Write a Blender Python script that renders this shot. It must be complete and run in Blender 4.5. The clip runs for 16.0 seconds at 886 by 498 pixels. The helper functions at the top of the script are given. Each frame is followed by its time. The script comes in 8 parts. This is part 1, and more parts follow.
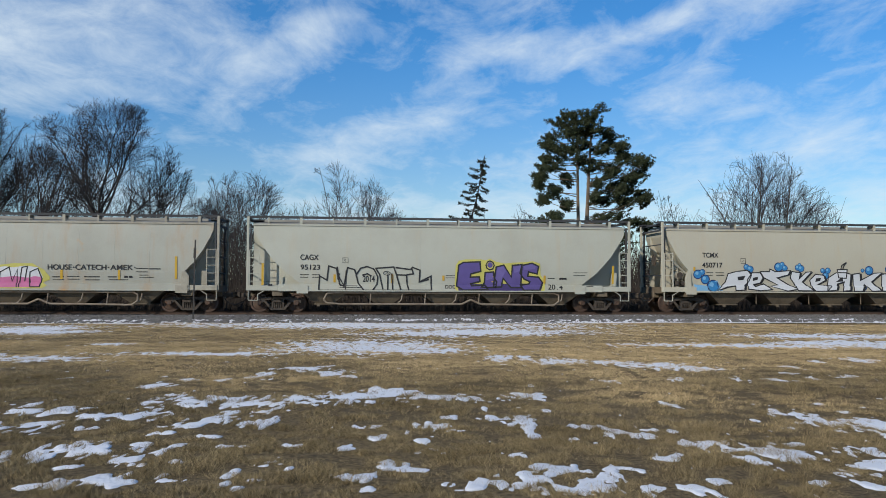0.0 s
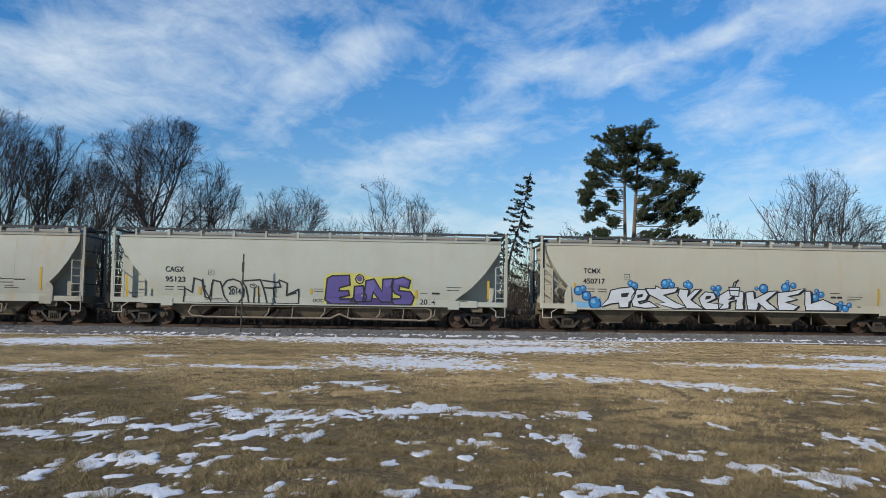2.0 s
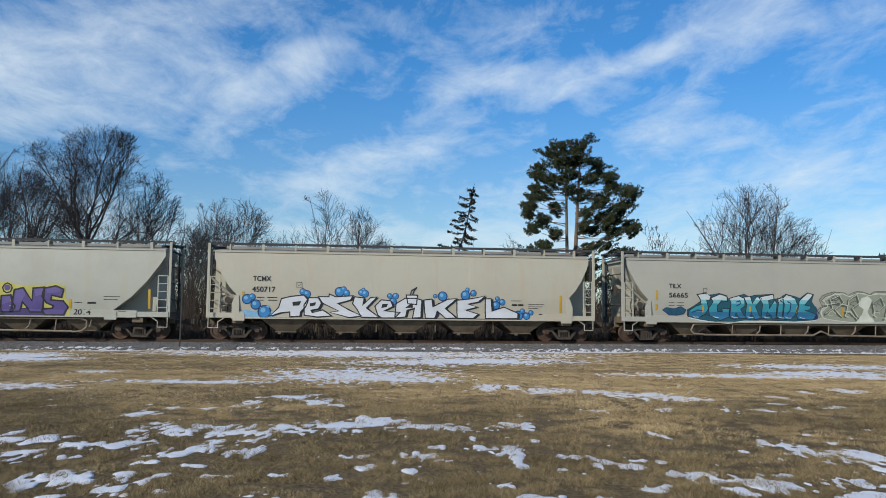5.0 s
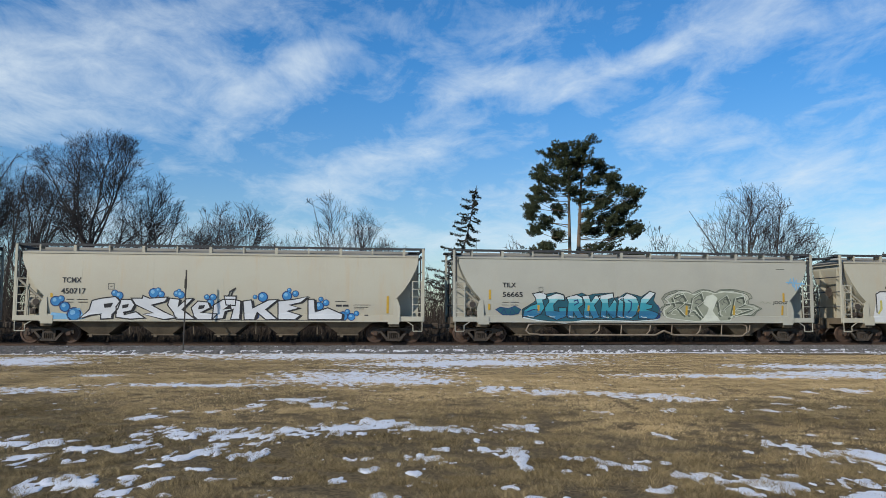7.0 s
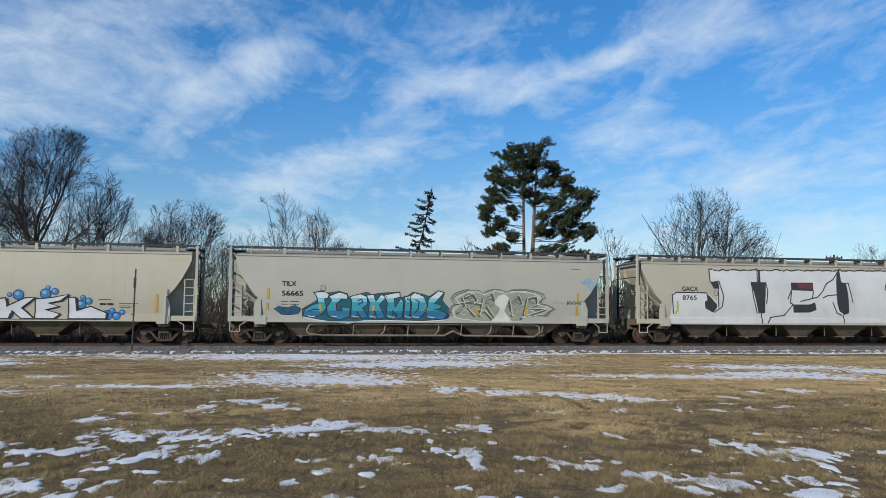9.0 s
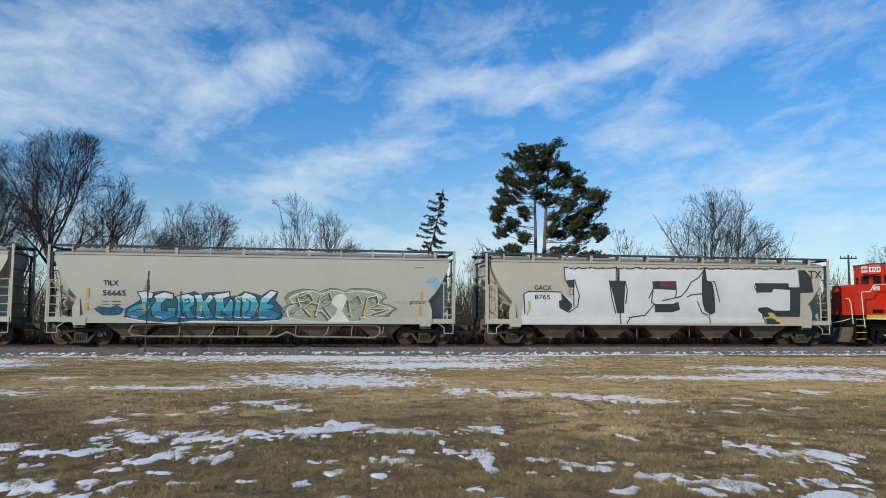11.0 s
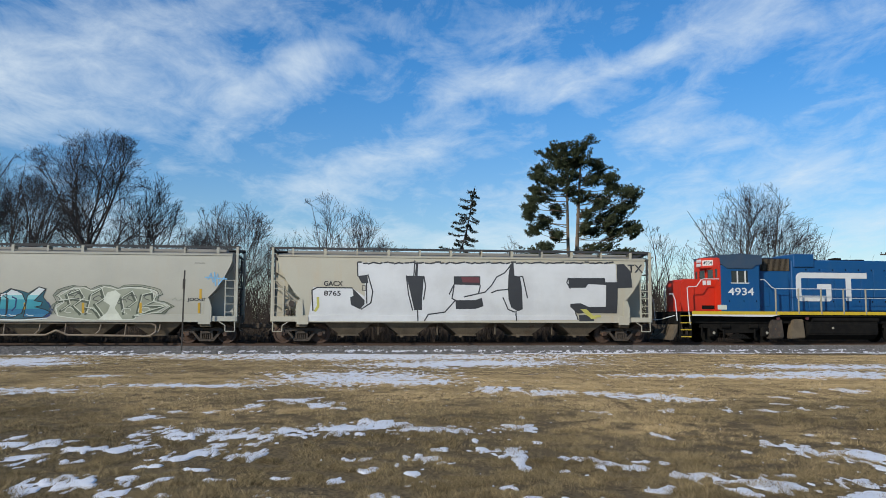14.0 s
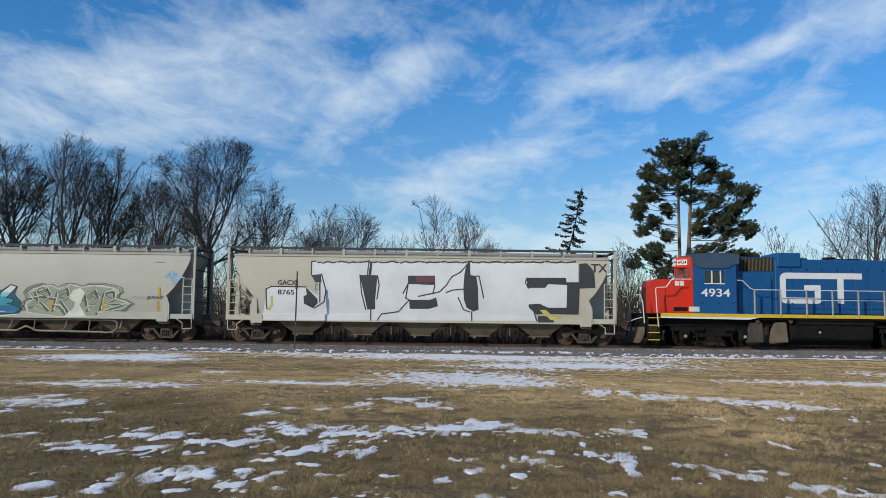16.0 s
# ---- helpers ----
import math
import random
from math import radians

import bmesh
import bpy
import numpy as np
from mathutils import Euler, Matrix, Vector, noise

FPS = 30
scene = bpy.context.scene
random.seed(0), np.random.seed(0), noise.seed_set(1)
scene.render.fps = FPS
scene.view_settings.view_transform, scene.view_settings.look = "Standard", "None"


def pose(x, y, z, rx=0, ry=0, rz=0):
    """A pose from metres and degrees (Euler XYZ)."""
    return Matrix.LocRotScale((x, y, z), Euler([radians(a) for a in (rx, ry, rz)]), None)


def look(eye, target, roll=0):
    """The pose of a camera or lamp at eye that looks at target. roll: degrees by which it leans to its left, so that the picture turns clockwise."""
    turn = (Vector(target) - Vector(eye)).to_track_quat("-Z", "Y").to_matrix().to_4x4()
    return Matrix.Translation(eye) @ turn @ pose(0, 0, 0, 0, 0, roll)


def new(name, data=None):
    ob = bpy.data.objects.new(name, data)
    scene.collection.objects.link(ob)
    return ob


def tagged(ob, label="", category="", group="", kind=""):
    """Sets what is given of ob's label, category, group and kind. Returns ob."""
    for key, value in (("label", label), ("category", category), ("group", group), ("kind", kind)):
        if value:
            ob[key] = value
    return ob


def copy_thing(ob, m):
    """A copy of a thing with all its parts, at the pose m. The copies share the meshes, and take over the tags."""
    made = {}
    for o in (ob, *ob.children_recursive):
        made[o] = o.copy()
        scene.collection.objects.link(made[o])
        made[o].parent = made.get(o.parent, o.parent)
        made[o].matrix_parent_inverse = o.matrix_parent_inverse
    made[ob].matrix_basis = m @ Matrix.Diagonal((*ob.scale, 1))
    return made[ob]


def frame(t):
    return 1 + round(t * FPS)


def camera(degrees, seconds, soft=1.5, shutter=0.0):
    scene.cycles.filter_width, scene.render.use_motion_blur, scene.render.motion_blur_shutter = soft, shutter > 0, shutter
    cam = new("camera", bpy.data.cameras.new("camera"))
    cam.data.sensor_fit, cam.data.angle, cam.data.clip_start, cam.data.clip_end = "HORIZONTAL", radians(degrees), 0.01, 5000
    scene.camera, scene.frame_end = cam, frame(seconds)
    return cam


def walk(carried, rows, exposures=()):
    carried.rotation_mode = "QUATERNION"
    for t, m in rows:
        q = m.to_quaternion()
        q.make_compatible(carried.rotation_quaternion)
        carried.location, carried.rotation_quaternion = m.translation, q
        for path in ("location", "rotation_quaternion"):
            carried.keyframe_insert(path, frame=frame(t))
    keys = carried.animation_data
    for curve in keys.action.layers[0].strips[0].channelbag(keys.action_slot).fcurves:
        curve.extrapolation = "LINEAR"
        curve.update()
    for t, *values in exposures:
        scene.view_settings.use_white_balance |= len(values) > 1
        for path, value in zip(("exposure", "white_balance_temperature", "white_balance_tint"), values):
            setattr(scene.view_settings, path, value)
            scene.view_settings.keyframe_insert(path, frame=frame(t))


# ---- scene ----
cam = camera(57.33, 16.0, soft=0.9)
EYE = 1.6
VIEW = [  # seconds, yaw, pitch, roll of the hand-held camera
    (0.0, 0.00, 2.82, -0.21), (0.5, 1.87, 2.98, -0.36), (1.0, 3.71, 3.42, -0.71), (1.5, 5.37, 3.71, -0.89), (2.0, 3.15, 3.92, -0.87),
    (2.5, 1.53, 4.34, -1.14), (3.0, 2.69, 4.62, -1.43), (3.5, 1.29, 4.68, -1.43), (4.0, -0.27, 4.77, -1.12), (6.5, -0.84, 4.91, -0.28),
    (7.0, -0.57, 4.97, -0.18), (7.5, -1.00, 4.97, -0.48), (8.0, -5.13, 5.04, -0.31), (8.5, -3.88, 4.99, -0.50), (9.0, -3.78, 5.03, -0.34),
    (11.5, -2.18, 5.12, -0.21), (12.0, -0.84, 5.10, -0.17), (12.5, -1.04, 5.04, 0.01), (13.0, -1.34, 5.00, -0.07), (13.5, -0.28, 5.01, -0.27),
    (14.0, -0.68, 4.99, -0.16), (14.5, -0.27, 4.96, -0.27), (15.0, 1.84, 4.96, -0.42), (15.5, 4.61, 5.05, -0.44), (16.0, 6.79, 5.01, -0.71),
]
walk(cam, [(t, pose(0, 0, EYE, 90 + p, r, y)) for t, y, p, r in VIEW])

# the train's travel along the track, metres
TRAVEL = [(0.0, 0.00), (0.5, 2.13), (1.0, 4.28), (1.5, 6.46), (2.0, 8.68), (2.5, 10.91), (3.0, 13.16), (3.5, 15.38), (4.0, 17.65), (6.5, 28.85),
          (7.0, 31.06), (7.5, 33.24), (8.0, 35.39), (8.5, 37.57), (9.0, 39.70), (11.5, 50.57), (12.0, 52.62), (12.5, 54.66), (13.0, 56.68), (13.5, 58.71),
          (14.0, 60.66), (14.5, 62.60), (15.0, 64.50), (15.5, 66.37), (16.0, 68.19)]
PHI = radians(6.813)
ALONG, ACROSS = Vector((math.cos(PHI), math.sin(PHI), 0)), Vector((-math.sin(PHI), math.cos(PHI), 0))
RAIL = 0.44
TRACK = Vector((0, 40.2, 0)) + ACROSS * 1.6          # a point of the track's centre line


def on_track(u, v=0.0, z=0.0):
    return TRACK + ALONG * u + ACROSS * v + Vector((0, 0, z))


# ---- world and sun ----
SUN_ELEVATION, SUN_AZIMUTH = 27, 222      # degrees; azimuth clockwise from +y
world = bpy.data.worlds.new("sky")
scene.world = world
world.use_nodes = True


def sky_world():
    nt = world.node_tree
    nt.nodes.clear()
    N, L = nt.nodes.new, nt.links.new
    sky = N("ShaderNodeTexSky")
    sky.sky_type, sky.sun_disc = "NISHITA", False
    sky.sun_elevation, sky.sun_rotation = radians(SUN_ELEVATION), radians(SUN_AZIMUTH)
    sky.air_density, sky.dust_density, sky.ozone_density, sky.altitude = 1.0, 0.4, 2.0, 200
    tc = N("ShaderNodeTexCoord")
    sep = N("ShaderNodeSeparateXYZ")
    L(tc.outputs["Generated"], sep.inputs[0])

    def m(op, a, b=None, c=None, clamp=False):
        n = N("ShaderNodeMath")
        n.operation, n.use_clamp = op, clamp
        for i, v in enumerate((a, b, c)):
            if v is None:
                continue
            if isinstance(v, (int, float)):
                n.inputs[i].default_value = v
            else:
                L(v, n.inputs[i])
        return n.outputs[0]

    zz = m("MAXIMUM", sep.outputs[2], 0.0)
    den = m("ADD", zz, 0.16)
    px, py = m("DIVIDE", sep.outputs[0], den), m("DIVIDE", sep.outputs[1], den)
    comb = N("ShaderNodeCombineXYZ")
    L(px, comb.inputs[0]), L(py, comb.inputs[1])

    def fbm(scale, sx, sy, rot, detail, rough, dist, offset=0.0):
        mp = N("ShaderNodeMapping")
        mp.inputs["Rotation"].default_value = (0, 0, radians(rot))
        mp.inputs["Scale"].default_value = (sx, sy, 1)
        mp.inputs["Location"].default_value = (offset, offset * 0.7, 0)
        L(comb.outputs[0], mp.inputs[0])
        n = N("ShaderNodeTexNoise")
        n.inputs["Scale"].default_value, n.inputs["Detail"].default_value = scale, detail
        n.inputs["Roughness"].default_value, n.inputs["Distortion"].default_value = rough, dist
        L(mp.outputs[0], n.inputs["Vector"])
        return n.outputs[0]

    # direction as azimuth and elevation, for the cloud banks
    az = m("MULTIPLY", m("ARCTAN2", sep.outputs[0], sep.outputs[1]), 57.2958)
    el = m("MULTIPLY", m("ARCSINE", sep.outputs[2]), 57.2958)

    warp = m("MULTIPLY", m("SUBTRACT", fbm(1.6, 1, 1, 0, 5, 0.6, 0.2), 0.5), 6.0)
    warp2 = m("MULTIPLY", m("SUBTRACT", fbm(1.8, 1, 1, 0, 5, 0.6, 0.2, 7.0), 0.5), 4.5)

    def bank(a, e, along, across, lean, amount):
        """a soft elongated cloud bank at azimuth a, elevation e, leaning by so many degrees"""
        c, s = math.cos(radians(lean)), math.sin(radians(lean))
        da = m("ADD", m("SUBTRACT", az, a), warp)
        de = m("ADD", m("SUBTRACT", el, e), warp2)
        q = m("DIVIDE", m("ADD", m("MULTIPLY", da, c), m("MULTIPLY", de, s)), along)
        r = m("DIVIDE", m("SUBTRACT", m("MULTIPLY", de, c), m("MULTIPLY", da, s)), across)
        d = m("ADD", m("MULTIPLY", q, q), m("MULTIPLY", r, r))
        return m("MULTIPLY", m("POWER", 2.718, m("MULTIPLY", d, -1.0)), amount)

    total = None
    for row in BANKS_WEST + BANKS_EAST:
        b = bank(*row)
        total = b if total is None else m("ADD", total, b)
    wisps = fbm(1.5, 1.2, 0.75, 20, 10, 0.64, 0.5, 3.0)
    fine = fbm(5.5, 1.1, 0.75, 25, 9, 0.66, 0.5, 1.0)
    body = m("ADD", m("MULTIPLY", m("SUBTRACT", wisps, 0.5), 1.5), m("MULTIPLY", m("SUBTRACT", fine, 0.5), 1.1))
    cover = m("ADD", m("ADD", m("MULTIPLY", total, 0.80), body), -0.02)
    cover = m("MULTIPLY", cover, 1.0, clamp=True)
    cover = m("MULTIPLY", m("SMOOTH_MIN", cover, 0.90, 0.25), 0.98, clamp=True)
    ramp = N("ShaderNodeMix")
    ramp.data_type = "RGBA"
    ramp.inputs["B"].default_value = (7.5, 8.5, 9.25, 1)
    L(cover, ramp.inputs["Factor"])
    tint = N("ShaderNodeMix")
    tint.data_type, tint.blend_type = "RGBA", "MULTIPLY"
    tint.inputs["Factor"].default_value = 1.0
    deep = N("ShaderNodeMix")
    deep.data_type = "RGBA"
    deep.inputs["A"].default_value, deep.inputs["B"].default_value = SKY_LOW, SKY_TINT
    rise = N("ShaderNodeMapRange")
    rise.interpolation_type = "SMOOTHSTEP"
    rise.inputs["From Min"].default_value, rise.inputs["From Max"].default_value = 0.0, 20.0
    L(el, rise.inputs["Value"])
    L(rise.outputs[0], deep.inputs["Factor"])
    L(deep.outputs["Result"], tint.inputs["B"])
    L(sky.outputs[0], tint.inputs["A"])
    L(tint.outputs["Result"], ramp.inputs["A"])
    bg, out = N("ShaderNodeBackground"), N("ShaderNodeOutputWorld")
    bg.inputs["Strength"].default_value = SKY_STRENGTH
    L(ramp.outputs["Result"], bg.inputs[0]), L(bg.outputs[0], out.inputs[0])


SKY_STRENGTH = 0.10
SKY_TINT = (0.35, 0.92, 1.38, 1)      # above, and near the horizon
SKY_LOW = (0.90, 0.99, 1.06, 1)
# azimuth, elevation, length, thickness, lean, amount (degrees)
BANKS_WEST = [(-23.5, 14.9, 13.2, 2.8, 5, 0.42), (-9.1, 17.7, 3.2, 1.0, 22, 0.55), (-11.8, 15.4, 4.4, 1.2, 14, 0.45), (-19.1, 19.1, 5.2, 1.2, 28, 0.35), (-26.6, 17.6, 4.8, 1.6, 10, 0.3), (-32.9, 13.9, 8.0, 3.2, 4, 0.35), (-27.0, 11.8, 6.8, 1.0, 3, 0.35), (-5.0, 10.8, 7.2, 1.3, 14, 0.42), (-7.0, 9.0, 4.4, 0.9, 2, 0.35), (-0.2, 13.9, 2.4, 1.6, 50, 0.35), (12.7, 17.3, 8.8, 0.9, 21, 0.55)]
BANKS_EAST = [(3.9, 16.4, 4.4, 1.0, 10, 0.42), (8.7, 20.1, 8.8, 1.3, 9, 0.32), (17.2, 12.6, 6.0, 1.7, 4, 0.36), (20.8, 9.6, 6.4, 1.2, 8, 0.36), (28.2, 8.8, 6.4, 1.4, 8, 0.26), (26.8, 14.0, 5.6, 0.6, 14, 0.3), (-2.7, 20.1, 1.8, 1.0, -20, 0.3), (22.9, 19.9, 3.6, 1.4, 30, 0.28), (5.5, 8.5, 4.8, 1.4, 0, 0.28), (1.5, 5.6, 43.9, 1.4, 0, 0.42), (33.8, 11.3, 6.4, 1.6, 6, 0.22)]
sky_world()
sun = new("sun", bpy.data.lights.new("sun", "SUN"))
sun.data.energy, sun.data.angle, sun.data.color = 4.0, radians(0.6), (1.0, 0.93, 0.82)
_a, _e = radians(SUN_AZIMUTH), radians(SUN_ELEVATION)
sun.matrix_world = look((0, 0, 60), Vector((0, 0, 60)) - Vector((math.sin(_a) * math.cos(_e), math.cos(_a) * math.cos(_e), math.sin(_e))))


# ---- materials ----
def material(name, color, rough=0.7, metal=0.0, second=None, scale=3.0, amount=0.5, fine=40.0, grain=0.15, bump=0.2, bump_scale=60.0,
             streak=None, streak_amount=0.0, streak_scale=(3.0, 3.0, 0.25), spots=None, spot_level=0.62, spot_scale=2.0, vary=0.0, specular=0.4, height=0.01, island=0.0):
    """A worn surface: base and second colour blended by a broad noise, a fine grain, upright streaks, spots of another colour, and bump."""
    ma = bpy.data.materials.new(name)
    ma.use_nodes = True
    nt = ma.node_tree
    N, L = nt.nodes.new, nt.links.new
    b = nt.nodes["Principled BSDF"]
    b.inputs["Roughness"].default_value, b.inputs["Metallic"].default_value = rough, metal
    b.inputs["Specular IOR Level"].default_value = specular
    tc = N("ShaderNodeTexCoord")

    def noise_of(sc, detail=6, vec=None, rgh=0.6):
        n = N("ShaderNodeTexNoise")
        n.inputs["Scale"].default_value, n.inputs["Detail"].default_value, n.inputs["Roughness"].default_value = sc, detail, rgh
        L(vec or tc.outputs["Object"], n.inputs["Vector"])
        return n.outputs[0]

    def ramp(v, a, z):
        r = N("ShaderNodeMapRange")
        r.interpolation_type = "SMOOTHSTEP"
        r.inputs["From Min"].default_value, r.inputs["From Max"].default_value = a, z
        L(v, r.inputs["Value"])
        return r.outputs[0]

    def mix(a, c2, fac, kind="MIX"):
        x = N("ShaderNodeMix")
        x.data_type, x.blend_type = "RGBA", kind
        if isinstance(a, tuple):
            x.inputs["A"].default_value = a
        else:
            L(a, x.inputs["A"])
        if isinstance(c2, tuple):
            x.inputs["B"].default_value = c2
        else:
            L(c2, x.inputs["B"])
        if isinstance(fac, float):
            x.inputs["Factor"].default_value = fac
        else:
            L(fac, x.inputs["Factor"])
        return x.outputs["Result"]

    def times(v, k):
        n = N("ShaderNodeMath")
        n.operation = "MULTIPLY"
        L(v, n.inputs[0])
        n.inputs[1].default_value = k
        return n.outputs[0]

    color = tuple(c * 0.80 for c in color)
    col = (*color, 1)
    second = tuple(c * 0.80 for c in second) if second else tuple(c * 0.7 for c in color)
    col = mix(col, (*second, 1), times(ramp(noise_of(scale), 0.35, 0.7), amount))
    if streak:
        mp = N("ShaderNodeMapping")
        mp.inputs["Scale"].default_value = streak_scale
        L(tc.outputs["Object"], mp.inputs[0])
        col = mix(col, (*streak, 1), times(ramp(noise_of(1.0, 7, mp.outputs[0]), 0.5, 0.8), streak_amount))
    if spots:
        col = mix(col, (*spots, 1), ramp(noise_of(spot_scale, 9), spot_level, spot_level + 0.12))
    g = noise_of(fine, 4)
    col = mix(col, (0.0, 0.0, 0.0, 1), times(ramp(g, 0.35, 0.75), grain))
    if vary:
        oi = N("ShaderNodeObjectInfo")
        hsv = N("ShaderNodeHueSaturation")
        mr = N("ShaderNodeMapRange")
        mr.inputs["To Min"].default_value, mr.inputs["To Max"].default_value = 1 - vary, 1 + vary
        L(oi.outputs["Random"], mr.inputs["Value"])
        L(mr.outputs[0], hsv.inputs["Value"])
        L(col, hsv.inputs["Color"])
        col = hsv.outputs[0]
    if island:
        geo, hs = N("ShaderNodeNewGeometry"), N("ShaderNodeHueSaturation")
        mr = N("ShaderNodeMapRange")
        mr.inputs["To Min"].default_value, mr.inputs["To Max"].default_value = 1 - island, 1 + island
        L(geo.outputs["Random Per Island"], mr.inputs["Value"])
        L(mr.outputs[0], hs.inputs["Value"])
        L(col, hs.inputs["Color"])
        col = hs.outputs[0]
    L(col, b.inputs["Base Color"])
    if bump:
        bp = N("ShaderNodeBump")
        bp.inputs["Strength"].default_value, bp.inputs["Distance"].default_value = bump, height
        L(noise_of(bump_scale, 5), bp.inputs["Height"])
        L(bp.outputs[0], b.inputs["Normal"])
    return ma


RUST = (0.20, 0.09, 0.035)
CREAM = material("cream_car_paint", (0.470, 0.470, 0.392), 0.55, 0, (0.385, 0.375, 0.300), 0.5, 0.5, 25, 0.06, 0.12, 2.0, streak=(0.40, 0.33, 0.22), streak_amount=0.45, spots=(0.36, 0.24, 0.12), spot_level=0.72, spot_scale=0.9, height=0.03)
CREAM_RUSTY = material("rust_stained_cream_paint", (0.42, 0.42, 0.355), 0.55, 0, (0.34, 0.33, 0.27), 0.5, 0.6, 25, 0.08, 0.12, 2.0, streak=(0.36, 0.20, 0.08), streak_amount=0.85, streak_scale=(1.1, 1.1, 0.16), spots=(0.46, 0.24, 0.08), spot_level=0.61, spot_scale=0.55, height=0.03)
CREAM_TAN = material("tan_cream_paint", (0.505, 0.475, 0.372), 0.55, 0, (0.47, 0.42, 0.32), 0.4, 0.6, 25, 0.06, 0.12, 2.0, streak=(0.42, 0.32, 0.19), streak_amount=0.5, height=0.03)
GREY_PAINT = material("grey_car_paint", (0.46, 0.445, 0.37), 0.55, 0, (0.38, 0.375, 0.315), 0.5, 0.5, 25, 0.06, 0.12, 2.0, streak=(0.38, 0.34, 0.26), streak_amount=0.4, height=0.03)
FRAME_CREAM = material("grimy_frame_paint", (0.42, 0.39, 0.31), 0.6, 0, (0.27, 0.24, 0.18), 2.0, 0.7, 30, 0.2, 0.2, spots=RUST, spot_level=0.66)
ROOF_GREY = material("roof_paint", (0.36, 0.35, 0.31), 0.6, 0, (0.27, 0.26, 0.24), 1.0, 0.7)
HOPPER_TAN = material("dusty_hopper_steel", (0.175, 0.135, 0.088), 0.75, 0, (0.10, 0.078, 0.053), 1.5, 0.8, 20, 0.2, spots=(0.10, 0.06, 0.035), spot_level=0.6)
GRATING = material("dark_grating", (0.055, 0.058, 0.062), 0.75, 0.2, (0.095, 0.095, 0.095), 6)
STEEL = material("grimy_truck_steel", (0.060, 0.049, 0.040), 0.8, 0.1, (0.115, 0.088, 0.064), 4, 0.8, 40, 0.3, spots=(0.14, 0.07, 0.035), spot_level=0.6, spot_scale=5)
WHEEL = material("rusty_wheel_steel", (0.09, 0.06, 0.045), 0.6, 0.4, (0.15, 0.085, 0.055), 5, 0.8)
RAIL_SIDE = material("rusty_rail", (0.10, 0.06, 0.04), 0.8, 0.2, (0.06, 0.04, 0.03), 6)
TIE = material("creosoted_tie_wood", (0.07, 0.055, 0.045), 0.85, 0, (0.13, 0.11, 0.09), 5, vary=0.2)
BALLAST = material("ballast_gravel", (0.29, 0.27, 0.25), 0.9, 0, (0.13, 0.12, 0.11), 7.0, 0.8, 16, 0.75, 1.0, 14, height=0.06)
SOIL = material("dormant_turf", (0.265, 0.190, 0.098), 0.95, 0, (0.17, 0.126, 0.070), 0.35, 0.75, 20, 0.65, 0.9, 22, height=0.05, spots=(0.12, 0.092, 0.055), spot_level=0.58, spot_scale=1.3, specular=0.1)
BLADE = material("dry_grass_blade", (0.75, 0.55, 0.29), 0.85, 0, (0.43, 0.315, 0.165), 0.5, 0.9, 6, 0.3, 0, specular=0.15, island=0.38)
BLADE_GREY = material("grey_brown_grass_blade", (0.39, 0.295, 0.155), 0.85, 0, (0.215, 0.160, 0.080), 0.6, 0.9, 6, 0.3, 0, specular=0.15, island=0.75)
SNOW = material("old_snow", (0.95, 0.95, 0.965), 0.65, 0, (0.83, 0.84, 0.87), 3.0, 0.5, 30, 0.08, 0.6, 12, height=0.03)
BARK = material("bare_tree_bark", (0.042, 0.036, 0.035), 0.9, 0, (0.062, 0.054, 0.050), 3, vary=0.15, bump=0.3)
TWIG = material("bare_twigs", (0.033, 0.029, 0.031), 0.9, 0, (0.030, 0.026, 0.027), 3, vary=0.15, bump=0)
PALE_BARK = material("grey_brown_bark", (0.065, 0.055, 0.048), 0.9, 0, (0.10, 0.08, 0.065), 3, vary=0.15, bump=0.3)
PINE_BARK = material("pine_bark", (0.20, 0.15, 0.105), 0.9, 0, (0.12, 0.085, 0.06), 4, bump=0.5, bump_scale=20)
NEEDLES = material("pine_needles", (0.050, 0.066, 0.032), 0.8, 0, (0.078, 0.084, 0.040), 1.5, 0.8, 12, 0.3, 0, specular=0.2, island=0.35)
SPRUCE_NEEDLES = material("dark_spruce_needles", (0.026, 0.034, 0.024), 0.85, 0, (0.045, 0.045, 0.03), 2, 0.8, 12, 0.3, 0, specular=0.2)
BRUSH = material("dead_brush_stems", (0.064, 0.049, 0.037), 0.95, 0, (0.034, 0.026, 0.021), 0.4, 0.9, 6, 0.2, 0, island=0.5)
BLACK = material("black_stencil_paint", (0.025, 0.025, 0.027), 0.6, amount=0.3)
YELLOW = material("yellow_reflector_tape", (0.62, 0.38, 0.04), 0.5, amount=0.3, scale=6)
POST = material("dark_post_steel", (0.05, 0.045, 0.04), 0.7, 0.3)
WHITE = material("white_spray_paint", (0.68, 0.695, 0.71), 0.6, 0, (0.58, 0.595, 0.61), 1.2, 0.5, 25, 0.04, 0.1)
BLUE = material("blue_engine_paint", (0.006, 0.085, 0.25), 0.42, 0, (0.012, 0.09, 0.22), 1.2, 0.6, 25, 0.08, 0.08, 3, streak=(0.05, 0.10, 0.20), streak_amount=0.3)
ENGINE_RED = material("red_engine_paint", (0.66, 0.034, 0.010), 0.42, 0, (0.54, 0.030, 0.011), 1.5, 0.6, 25, 0.08, 0.08, 3)
ENGINE_YELLOW = material("yellow_sill_paint", (0.72, 0.50, 0.03), 0.5, 0, (0.6, 0.4, 0.04), 3, 0.6)
